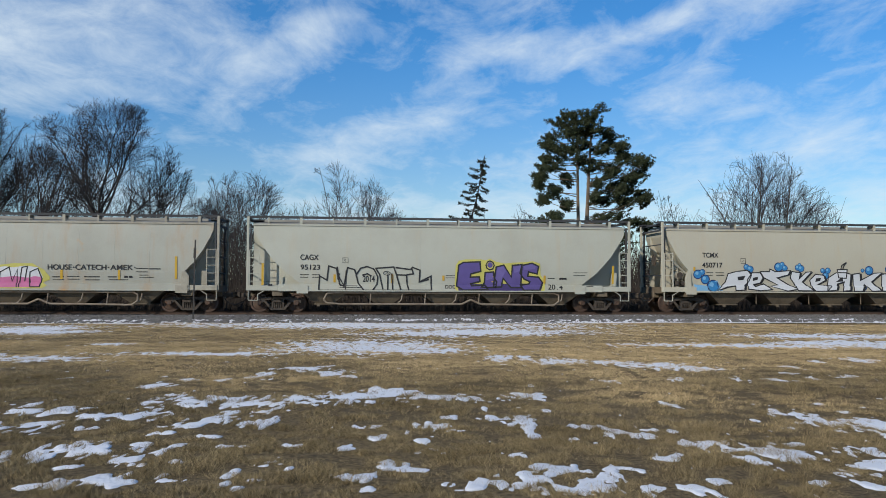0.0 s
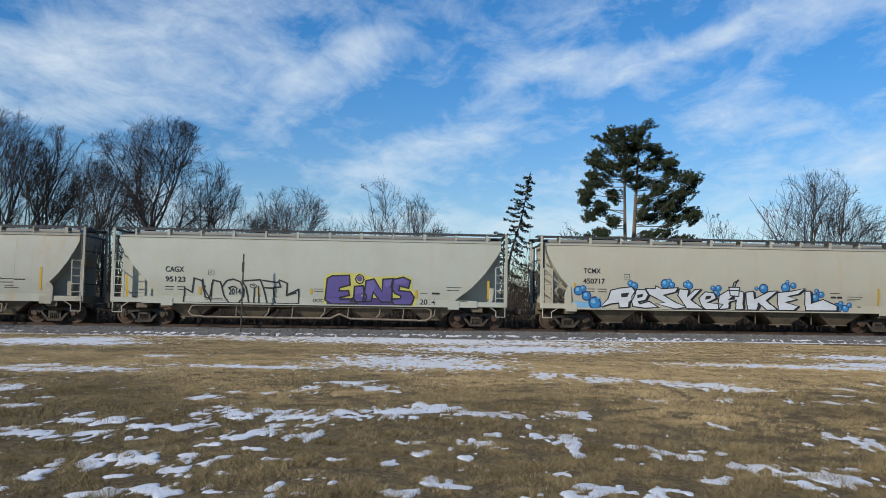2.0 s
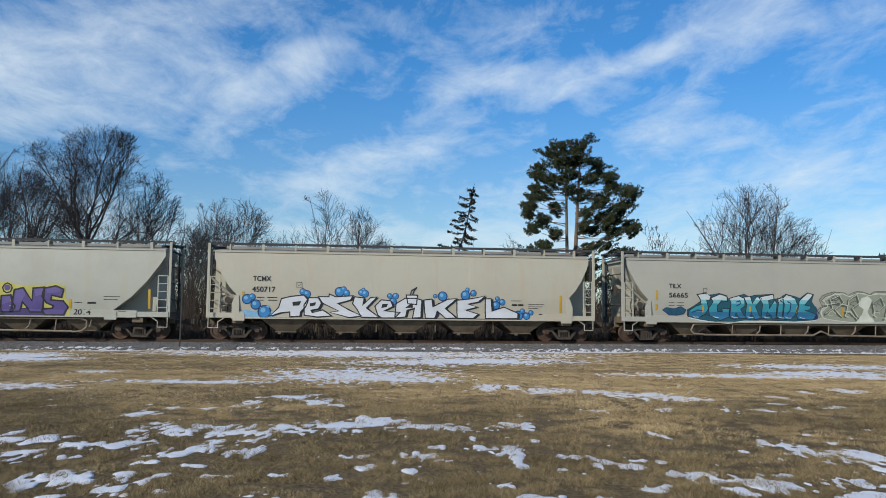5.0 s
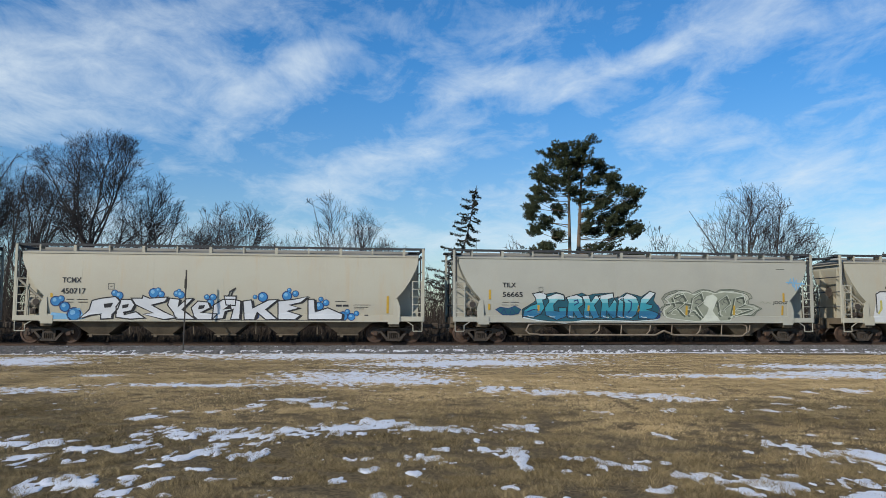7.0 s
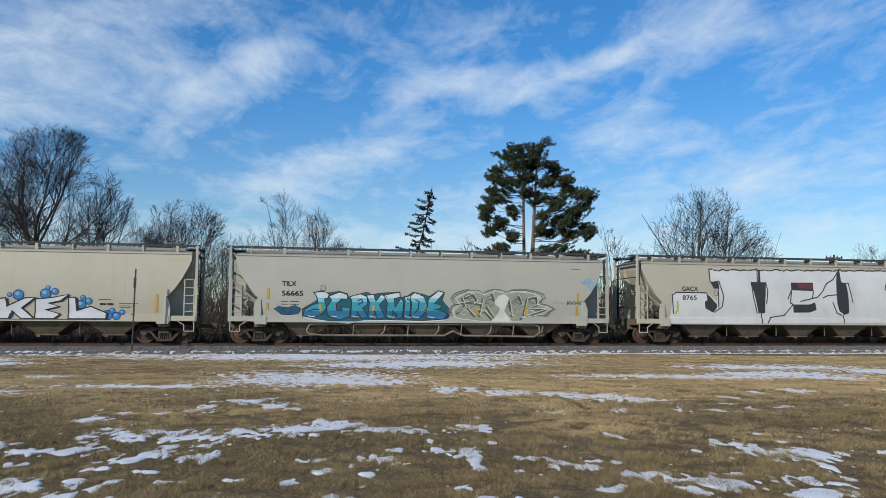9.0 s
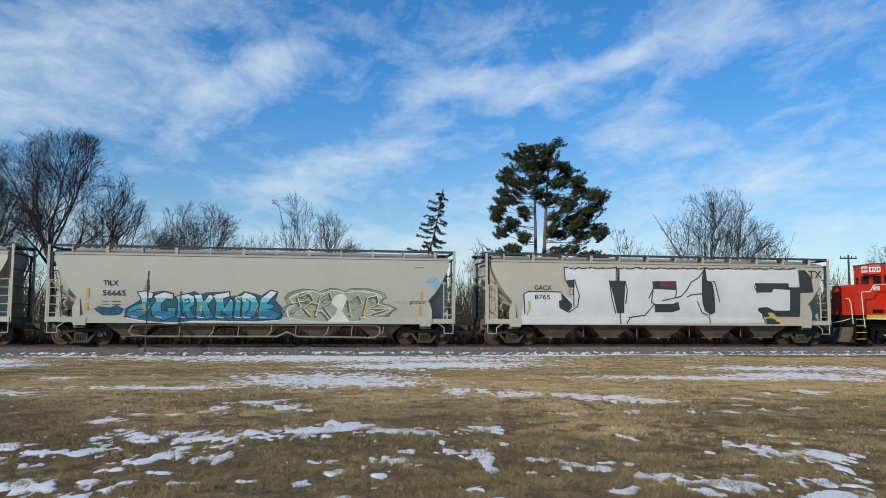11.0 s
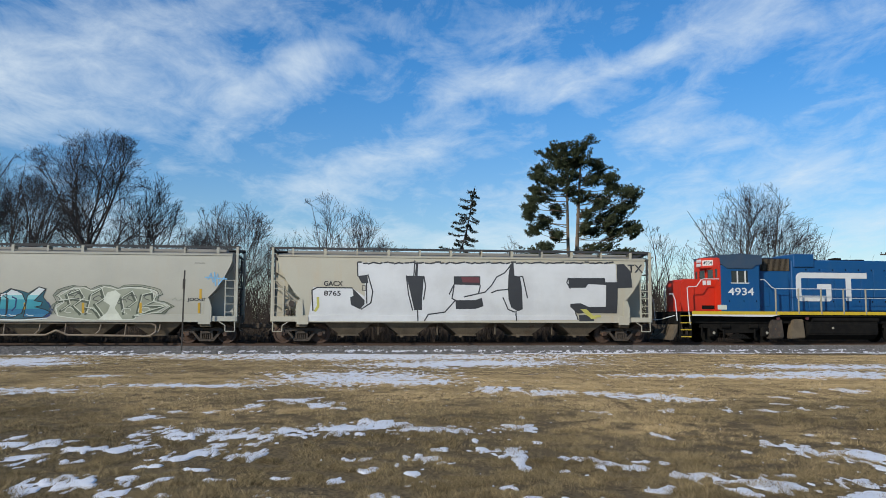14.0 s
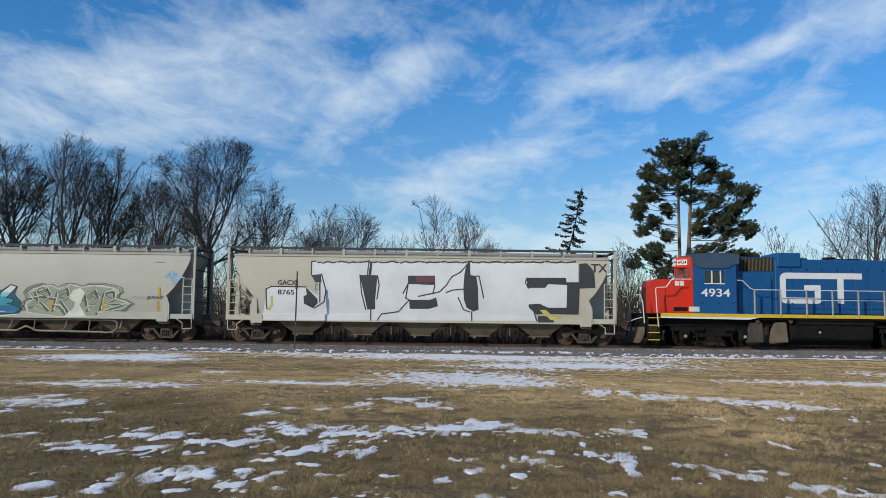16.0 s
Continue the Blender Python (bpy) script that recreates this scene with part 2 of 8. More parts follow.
PIPE_BROWN = material("grimy_pipe", (0.30, 0.245, 0.18), 0.65, 0.1, (0.18, 0.13, 0.09), 3, 0.8)
BLOCK_WHITE = material("weathered_white_block", (0.72, 0.725, 0.71), 0.6, 0, (0.60, 0.60, 0.585), 0.6, 0.8, 25, 0.06, 0.15, 4, streak=(0.52, 0.51, 0.48), streak_amount=0.6, streak_scale=(2.0, 2.0, 0.22), spots=(0.45, 0.44, 0.42), spot_level=0.70, spot_scale=1.4)
ENGINE_WHITE = material("white_engine_paint", (0.76, 0.76, 0.74), 0.5, 0, (0.68, 0.68, 0.66), 3, 0.5, 30, 0.05)
ENGINE_BLACK = material("black_engine_grime", (0.007, 0.0068, 0.0066), 0.9, 0.0, (0.017, 0.015, 0.012), 3, 0.8, 30, 0.2, specular=0.15)
# cab roof: a greyer, duller blue than the cab sides
CAB_ROOF = material("dull_slate_blue_roof", (0.035, 0.075, 0.13), 0.7, 0, (0.06, 0.085, 0.12), 2.0, 0.7)
SPRAY = dict(PURPLE=(0.115, 0.085, 0.27), DEEP_PURPLE=(0.06, 0.04, 0.15), LILAC=(0.16, 0.125, 0.34), YELLOW=(0.58, 0.53, 0.13), PINK=(0.62, 0.18, 0.36), BLUE=(0.04, 0.23, 0.50), SKY=(0.22, 0.47, 0.70), NAVY=(0.02, 0.05, 0.16),
             TEAL=(0.05, 0.34, 0.42), DEEP_BLUE=(0.035, 0.19, 0.34), DEEP_TEAL=(0.02, 0.11, 0.15), AQUA=(0.22, 0.55, 0.60), PALE=(0.66, 0.74, 0.73), OLIVE=(0.34, 0.36, 0.27), DARK_OLIVE=(0.10, 0.12, 0.085), CREAM=(0.70, 0.72, 0.60), CHARCOAL=(0.045, 0.047, 0.05), MAROON=(0.16, 0.05, 0.055))
SPRAY = {k: material("spray_paint_" + k.lower(), c, 0.6, 0, tuple(v * 0.78 for v in c), 2.0, 0.6, 25, 0.06, 0.1) for k, c in SPRAY.items()}
DARK_GLASS = material("dark_cab_glass", (0.015, 0.018, 0.02), 0.08, 0, amount=0.2, bump=0, grain=0.0, specular=0.8)


# ---- mesh helpers ----
def part(name, bm, ma, parent=None, label="", smooth=False):
    me = bpy.data.meshes.new(name)
    if smooth:
        for f in bm.faces:
            f.smooth = True
        for e in bm.edges:
            if len(e.link_faces) == 2 and e.calc_face_angle(0) > 0.6:
                e.smooth = False
    bm.to_mesh(me)
    bm.free()
    me.materials.append(ma)
    ob = new(name, me)
    ob.parent = parent
    return tagged(ob, label) if label else ob


def box(bm, x0, x1, y0, y1, z0, z1, bevel=0.0):
    v = [bm.verts.new((x, y, z)) for x in (x0, x1) for y in (y0, y1) for z in (z0, z1)]
    fs = [bm.faces.new([v[i] for i in q]) for q in ((0, 1, 3, 2), (4, 6, 7, 5), (0, 4, 5, 1), (2, 3, 7, 6), (0, 2, 6, 4), (1, 5, 7, 3))]
    if bevel:
        bmesh.ops.bevel(bm, geom=list({e for f in fs for e in f.edges}), offset=bevel, segments=1, affect="EDGES")
    return bm


def rod(bm, a, b, r, n=6, r2=None, caps=True):
    a, b = Vector(a), Vector(b)
    q = (b - a).to_track_quat("Z", "Y")
    r2 = r if r2 is None else r2
    ra = [bm.verts.new(a + q @ Vector((r * math.cos(k * math.tau / n), r * math.sin(k * math.tau / n), 0))) for k in range(n)]
    rb = [bm.verts.new(b + q @ Vector((r2 * math.cos(k * math.tau / n), r2 * math.sin(k * math.tau / n), 0))) for k in range(n)]
    for k in range(n):
        bm.faces.new((ra[k], ra[(k + 1) % n], rb[(k + 1) % n], rb[k]))
    if caps:
        bm.faces.new(ra[::-1])
        bm.faces.new(rb)
    return bm


def pipe(bm, pts, r, n=6):
    for a, b in zip(pts, pts[1:]):
        rod(bm, a, b, r, n)
    return bm


def prism(bm, pts, y0, y1):
    """a polygon of (x, z) drawn out along y"""
    a = [bm.verts.new((x, y0, z)) for x, z in pts]
    b = [bm.verts.new((x, y1, z)) for x, z in pts]
    n = len(pts)
    for k in range(n):
        bm.faces.new((a[k], b[k], b[(k + 1) % n], a[(k + 1) % n]))
    bm.faces.new(a)
    bm.faces.new(b[::-1])
    bmesh.ops.recalc_face_normals(bm, faces=bm.faces)
    return bm


def lathe(bm, profile, centre, n=24):
    """a profile of (radius, y) turned about the y axis through centre"""
    c = Vector(centre)
    rings = [[bm.verts.new(c + Vector((r * math.cos(k * math.tau / n), y, r * math.sin(k * math.tau / n)))) for k in range(n)] for r, y in profile]
    for p, q in zip(rings, rings[1:]):
        for k in range(n):
            bm.faces.new((p[k], q[k], q[(k + 1) % n], p[(k + 1) % n]))
    bm.faces.new(rings[0])
    bm.faces.new(rings[-1][::-1])
    bmesh.ops.recalc_face_normals(bm, faces=bm.faces)
    return bm


def mesh_from(name, verts, faces, ma, parent=None):
    me = bpy.data.meshes.new(name)
    me.from_pydata(verts, [], faces)
    me.materials.append(ma)
    ob = new(name, me)
    ob.parent = parent
    return ob


def lettering(name, words, ma, parent, x0, x1, z0, z1, y, label=""):
    """built-in font letters on a plane that faces -y, filling the box x0..x1, z0..z1"""
    cu = bpy.data.curves.new(name, "FONT")
    cu.body = words
    cu.offset = 0.015
    tmp = bpy.data.objects.new(name, cu)
    scene.collection.objects.link(tmp)
    me = bpy.data.meshes.new_from_object(tmp.evaluated_get(bpy.context.evaluated_depsgraph_get()))
    bpy.data.objects.remove(tmp)
    bpy.data.curves.remove(cu)
    co = np.array([v.co[:] for v in me.vertices])
    lo, hi = co.min(0), co.max(0)
    for v in me.vertices:
        fx, fz = (v.co.x - lo[0]) / (hi[0] - lo[0]), (v.co.y - lo[1]) / (hi[1] - lo[1])
        z = z0 + fz * (z1 - z0)
        v.co = (x0 + fx * (x1 - x0), y(z) if callable(y) else y, z)
    me.materials.clear()
    me.materials.append(ma)
    ob = new(name, me)
    ob.parent = parent
    return tagged(ob, label) if label else ob


# ---- ground, track, snow ----
def value_noise(x, y, scale, seed):
    """smooth lattice noise in 0..1, vectorised"""
    rng = np.random.default_rng(seed)
    table = rng.random((256, 256))
    u, v = x / scale, y / scale
    i, j = np.floor(u).astype(int), np.floor(v).astype(int)
    fu, fv = u - i, v - j
    fu, fv = fu * fu * (3 - 2 * fu), fv * fv * (3 - 2 * fv)
    a, b = table[i % 256, j % 256], table[(i + 1) % 256, j % 256]
    c, d = table[i % 256, (j + 1) % 256], table[(i + 1) % 256, (j + 1) % 256]
    return (a * (1 - fu) + b * fu) * (1 - fv) + (c * (1 - fu) + d * fu) * fv


def fractal(x, y, scale, seed, octaves=4):
    total, amp, norm = 0.0, 1.0, 0.0
    for k in range(octaves):
        total = total + amp * value_noise(x + 31.7 * k, y - 17.3 * k, scale / 2 ** k, seed + k)
        norm += amp
        amp *= 0.55
    return total / norm


def across_of(x, y):
    return (x - TRACK.x) * ACROSS.x + (y - TRACK.y) * ACROSS.y


BED_V = [-3.5, -3.1, -2.3, -1.55, 1.55, 2.3, 3.2]
BED_Z = [-0.05, 0.05, 0.27, 0.30, 0.30, 0.27, -0.05]


def turf(x, y):
    return 0.10 * (fractal(x, y, 6.0, 5, 3) - 0.5) + 0.05 * (fractal(x, y, 0.7, 9, 2) - 0.5)


def surface(x, y):
    """height of turf or ballast"""
    v = across_of(x, y)
    return np.maximum(turf(x, y), np.where(np.abs(v) < 3.5, np.interp(v, BED_V, BED_Z), -1))


def grid_mesh(name, xs, ys, height, ma):
    gx, gy = np.meshgrid(xs, ys)
    gz = height(gx, gy)
    co = np.stack([gx, gy, gz], -1).reshape(-1, 3)
    nx, ny = len(xs), len(ys)
    i = (np.arange(ny - 1)[:, None] * nx + np.arange(nx - 1)[None]).ravel()
    ob = mesh_from(name, co.tolist(), np.stack([i, i + 1, i + nx + 1, i + nx], 1).tolist(), ma)
    for p in ob.data.polygons:
        p.use_smooth = True
    return ob


far = np.array([60, 90, 150, 300, 700, 1500, 3000.0])
ground = grid_mesh("ground", np.concatenate([-far[::-1], np.arange(-45, 45.1, 0.3), far]), np.concatenate([-far[::-1], [-30, -10, 0, 2], np.arange(4, 44, 0.2), [46, 50, 55], far]), turf, SOIL)
tagged(ground, "dormant brown lawn with worn turf and thin snow", "lawn", kind="structure")


def ballast_bed():
    us, vs = np.arange(-70, 90, 0.12), np.array([-3.5, -3.3, -3.1, -2.9, -2.7, -2.5, -2.3, -2.1, -1.9, -1.7, -1.5, -1.2, 0, 1.2, 1.5, 2.3, 3.2])
    gu, gv = np.meshgrid(us, vs)
    z = np.interp(gv, BED_V, BED_Z) + 0.10 * (fractal(gu, gv, 0.16, 21, 2) - 0.5) * (np.abs(gv) < 3.4)
    x, y = TRACK.x + ALONG.x * gu + ACROSS.x * gv, TRACK.y + ALONG.y * gu + ACROSS.y * gv
    nx, ny = len(us), len(vs)
    i = (np.arange(ny - 1)[:, None] * nx + np.arange(nx - 1)[None]).ravel()
    ob = mesh_from("ballast_bed", np.stack([x, y, z], -1).reshape(-1, 3).tolist(), np.stack([i, i + 1, i + nx + 1, i + nx], 1).tolist(), BALLAST)
    return tagged(ob, "grey crushed-stone ballast bed under the railway track", "ballast", kind="structure")


ballast_bed()


def ballast_stones():
    """loose angular stones on the near shoulder"""
    rng = np.random.default_rng(3)
    n = 9000
    u, v = rng.uniform(-36, 48, n), rng.uniform(-3.35, -1.6, n)
    r = rng.uniform(0.025, 0.065, n)
    z = np.interp(v, BED_V, BED_Z) + 0.01
    shape = np.array([(1, 0, 0), (-0.4, 0.9, 0.1), (-0.6, -0.8, 0), (0, 0.1, 0.9)])
    ang = rng.uniform(0, 6.28, n)
    c, s = np.cos(ang)[:, None], np.sin(ang)[:, None]
    lx, ly = (shape[:, 0] * c - shape[:, 1] * s) * r[:, None], (shape[:, 0] * s + shape[:, 1] * c) * r[:, None]
    x = TRACK.x + ALONG.x * u + ACROSS.x * v
    y = TRACK.y + ALONG.y * u + ACROSS.y * v
    co = np.stack([x[:, None] + lx, y[:, None] + ly, z[:, None] + shape[:, 2] * r[:, None]], -1).reshape(-1, 3)
    b = np.arange(n)[:, None] * 4
    faces = np.concatenate([b + np.array(q) for q in ((0, 1, 3), (1, 2, 3), (2, 0, 3))])
    ob = mesh_from("ballast_stones", co.tolist(), faces.tolist(), BALLAST)
    tagged(ob, "loose grey ballast stones along the track shoulder", "gravel", kind="stuff")


ballast_stones()


def rails():
    for name, v in (("rail", -0.7525), ("rail", 0.7525)):
        bm = bmesh.new()
        prof = [(-0.07, 0), (0.07, 0), (0.07, 0.015), (0.012, 0.035), (0.012, 0.10), (0.036, 0.11), (0.036, 0.14), (-0.036, 0.14), (-0.036, 0.11), (-0.012, 0.10), (-0.012, 0.035), (-0.07, 0.015)]
        a = [bm.verts.new(on_track(-75, v + p, RAIL - 0.14 + z)) for p, z in prof]
        b = [bm.verts.new(on_track(95, v + p, RAIL - 0.14 + z)) for p, z in prof]
        for k in range(len(prof)):
            bm.faces.new((a[k], b[k], b[(k + 1) % 12], a[(k + 1) % 12]))
        ob = part(name, bm, RAIL_SIDE)
        tagged(ob, "rusty steel running rail on wooden ties", "rail", "rails of the track", "structure")
    bm = bmesh.new()
    box(bm, -0.115, 0.115, -1.3, 1.3, -0.17, 0.0, 0.012)
    first = part("tie", bm, TIE)
    tagged(first, "dark creosoted wooden railway tie in ballast", "railway tie", "ties of the track")
    first.matrix_basis = Matrix.Translation(on_track(-40, 0, RAIL - 0.135)) @ Matrix.Rotation(PHI, 4, "Z")
    for k in range(1, 160):
        copy_thing(first, Matrix.Translation(on_track(-40 + 0.54 * k, 0, RAIL - 0.135)) @ Matrix.Rotation(PHI + 0.01 * math.sin(k * 3.1), 4, "Z"))


rails()

# snow patches on the lawn, from the track towards the camera: x, y, half width, half depth
SNOW_1 = [(-2.8, 35.7, 6.99, 2.6), (-15.6, 31.1, 1.46, 2.05), (1.8, 30.4, 2.76, 1.78), (-16.6, 29.9, 2.27, 2.02), (-0.3, 29.5, 2.26, 1.49), (-14.3, 28.8, 1.57, 1.12), (13.7, 28.7, 2.55, 1.24), (16.4, 25.9, 1.28, 1.21), (11.9, 24.5, 2.09, 1.03), (8.7, 23.3, 3.12, 0.7), (-9.4, 23.2, 0.44, 0.57), (12.5, 23.1, 0.92, 0.92), (13, 22.9, 0.74, 0.47), (-2.2, 22.7, 2.15, 2.4), (0.1, 21.4, 0.6, 0.59), (-1, 21, 1.61, 0.75), (-5.8, 19.7, 1.86, 0.49), (1.3, 18.9, 0.26, 0.76), (1.9, 18.9, 0.16, 0.46), (9.5, 18.8, 0.26, 0.6)]
SNOW_2 = [(11.9, 18.8, 0.19, 0.24), (-10.6, 18.6, 0.52, 0.39), (8.5, 18.4, 0.14, 0.29), (-8.8, 18.3, 0.71, 0.49), (-8.8, 18.3, 0.28, 0.45), (2.7, 18.2, 0.54, 0.56), (3.9, 17.8, 0.7, 0.54), (-10.2, 17.7, 1.92, 0.42), (4.53, 17.33, 0.62, 0.51), (7.3, 17.1, 0.16, 0.25), (5.13, 16.73, 0.55, 0.36), (-2.72, 16.23, 0.44, 0.45), (6.79, 15.78, 0.22, 0.21), (-2.04, 15.5, 0.31, 0.41), (-9.65, 15.17, 0.25, 0.42), (7.47, 15.1, 0.18, 0.24), (-3.3, 15.07, 0.16, 0.48), (6.7, 14.89, 0.11, 0.28), (-1.72, 14.82, 0.12, 0.28), (5.99, 14.78, 0.22, 0.28)]
SNOW_3 = [(5.28, 14.76, 0.13, 0.37), (4.24, 14.63, 0.17, 0.27), (-6.6, 14.26, 0.11, 0.14), (2.93, 14.24, 0.2, 0.26), (-3.84, 14.22, 0.12, 0.21), (-4.44, 14.2, 0.19, 0.26), (-9.27, 14.15, 0.94, 0.64), (-4.71, 13.39, 0.22, 0.3), (-7.18, 12.92, 0.15, 0.15), (-0.88, 12.64, 0.35, 0.47), (-8.82, 12.63, 0.16, 0.29), (-7.74, 12.63, 0.12, 0.14), (1.34, 12.29, 0.3, 0.38), (-0.52, 12.25, 0.26, 0.38), (-1.41, 12, 0.63, 0.61), (0.44, 11.96, 0.33, 0.36), (0.07, 11.95, 0.62, 0.3), (-4.03, 11.89, 0.19, 0.65), (-7.06, 11.79, 0.24, 0.25), (-3.31, 11.75, 0.43, 0.23)]
SNOW_4 = [(5.35, 11.59, 0.11, 0.17), (-2.15, 11.57, 0.45, 0.56), (-3.52, 11.41, 0.33, 0.33), (3.16, 11.33, 0.11, 0.33), (-2.84, 11.32, 0.2, 0.43), (-5.61, 11.24, 0.07, 0.17), (-5.59, 11.15, 0.09, 0.21), (0.55, 10.96, 0.09, 0.15), (5.3, 10.79, 0.08, 0.15), (1.32, 10.77, 0.08, 0.15), (-4.99, 10.76, 0.23, 0.24), (-4.94, 10.63, 0.2, 0.3), (-5.35, 10.61, 0.33, 0.24), (4.59, 10.6, 0.24, 0.29), (-2.39, 10.56, 0.15, 0.23), (-2.72, 10.56, 0.11, 0.19), (-6.83, 10.51, 0.09, 0.2), (-5.31, 10.5, 0.25, 0.24), (-3.75, 10.45, 0.23, 0.32), (4.61, 10.23, 0.16, 0.18)]
SNOW_5 = [(-6.98, 10.2, 0.26, 0.14), (-4.06, 10.17, 0.42, 0.22), (0.82, 10.08, 0.25, 0.26), (3.88, 10.04, 0.08, 0.13), (0.06, 9.94, 0.17, 0.25), (5.07, 9.94, 0.47, 0.33), (6.34, 9.88, 0.2, 0.17), (-2.79, 9.82, 0.25, 0.28), (-2.12, 9.79, 0.1, 0.32), (5.33, 9.78, 0.31, 0.32), (0.89, 9.75, 0.17, 0.28), (-5.85, 9.73, 0.2, 0.21), (1.02, 9.72, 0.12, 0.28), (-2.32, 9.66, 0.14, 0.16), (-4.8, 9.57, 0.3, 0.24), (-4.73, 9.52, 0.33, 0.3), (-2.99, 9.5, 0.21, 0.23), (1.68, 9.49, 0.24, 0.15), (-0.72, 9.45, 0.09, 0.11), (-0.99, 9.45, 0.08, 0.11)]
SNOW_6 = [(-0.07, 9.44, 0.23, 0.37), (4.57, 9.42, 0.11, 0.11), (-4.02, 9.37, 0.14, 0.11), (-5.44, 9.36, 0.3, 0.31), (-5.07, 9.35, 0.52, 0.31), (2.41, 9.28, 0.13, 0.11), (1.92, 9.2, 0.12, 0.25), (2.53, 9.14, 0.09, 0.14), (-5.66, 9.01, 0.15, 0.11), (5.78, 9.01, 0.07, 0.07), (-3.12, 8.99, 0.12, 0.13), (0.99, 8.98, 0.09, 0.17), (2.2, 8.93, 0.12, 0.17), (-2.53, 8.83, 0.1, 0.1), (-0.67, 8.82, 0.17, 0.1), (4.9, 8.75, 0.08, 0.27), (-0.2, 8.61, 0.06, 0.12), (3.64, 8.56, 0.19, 0.09), (2.67, 8.49, 0.24, 0.18), (-1.5, 8.35, 0.11, 0.12)]
SNOW_7 = [(-2.7, 8.34, 0.11, 0.12), (-3.1, 8.33, 0.11, 0.12), (-2.21, 8.31, 0.15, 0.09), (4.86, 8.31, 0.07, 0.12), (3.06, 8.26, 0.31, 0.23), (-0.92, 8.25, 0.1, 0.2), (-3.61, 8.17, 0.47, 0.3), (4.22, 8.13, 0.22, 0.22), (4.21, 8.09, 0.19, 0.23), (-2.74, 8.06, 0.06, 0.11), (3.36, 8.04, 0.3, 0.27), (5.09, 8.03, 0.06, 0.14), (-2.71, 8.01, 0.06, 0.13), (4.44, 8.01, 0.13, 0.11), (2.22, 7.92, 0.17, 0.18), (0.7, 7.91, 0.07, 0.13), (-3.9, 7.87, 0.28, 0.23), (2.95, 7.83, 0.2, 0.18), (4.22, 7.73, 0.25, 0.15), (-2.95, 7.62, 0.13, 0.12)]
SNOW_8 = [(-2.88, 7.62, 0.09, 0.2), (-3.03, 7.61, 0.09, 0.12), (-0.56, 7.55, 0.13, 0.12), (-2.41, 7.53, 0.07, 0.07), (4.04, 7.5, 0.24, 0.17), (-4.15, 7.45, 0.07, 0.1), (-2.8, 7.43, 0.11, 0.11), (-2.82, 7.42, 0.08, 0.19), (-0.47, 7.41, 0.13, 0.14), (-3.37, 7.38, 0.1, 0.12), (1.67, 7.29, 0.21, 0.11), (0.89, 7.28, 0.15, 0.18), (-1.36, 7.24, 0.06, 0.09), (-0.29, 7.23, 0.15, 0.11), (1.08, 7.22, 0.2, 0.2), (-4.69, 7.2, 0.12, 0.14), (-4.11, 7.2, 0.14, 0.11), (3.63, 7.15, 0.17, 0.17), (-2.71, 7.1, 0.06, 0.09), (-2.41, 7.08, 0.09, 0.09)]
SNOW_9 = [(-1.87, 7.05, 0.1, 0.15), (0.77, 6.9, 0.19, 0.24), (-0.75, 6.87, 0.11, 0.16), (3.18, 6.87, 0.11, 0.12), (-2.87, 6.87, 0.15, 0.16), (2.29, 6.82, 0.08, 0.12), (-2.38, 6.82, 0.15, 0.12), (1.3, 6.81, 0.24, 0.28), (-1.49, 6.8, 0.1, 0.1), (3.51, 6.74, 0.16, 0.19), (0.45, 6.69, 0.23, 0.19), (-2.67, 6.69, 0.14, 0.12), (-3.17, 6.65, 0.2, 0.14), (-4.21, 6.63, 0.25, 0.21), (-1.77, 6.62, 0.06, 0.09), (1.7, 6.56, 0.24, 0.16), (2.06, 6.53, 0.1, 0.16), (0.97, 6.51, 0.23, 0.14), (-0.59, 6.45, 0.07, 0.09), (-1.61, 6.44, 0.06, 0.07)]
SNOW_PATCHES = SNOW_1 + SNOW_2 + SNOW_3 + SNOW_4 + SNOW_5 + SNOW_6 + SNOW_7 + SNOW_8 + SNOW_9


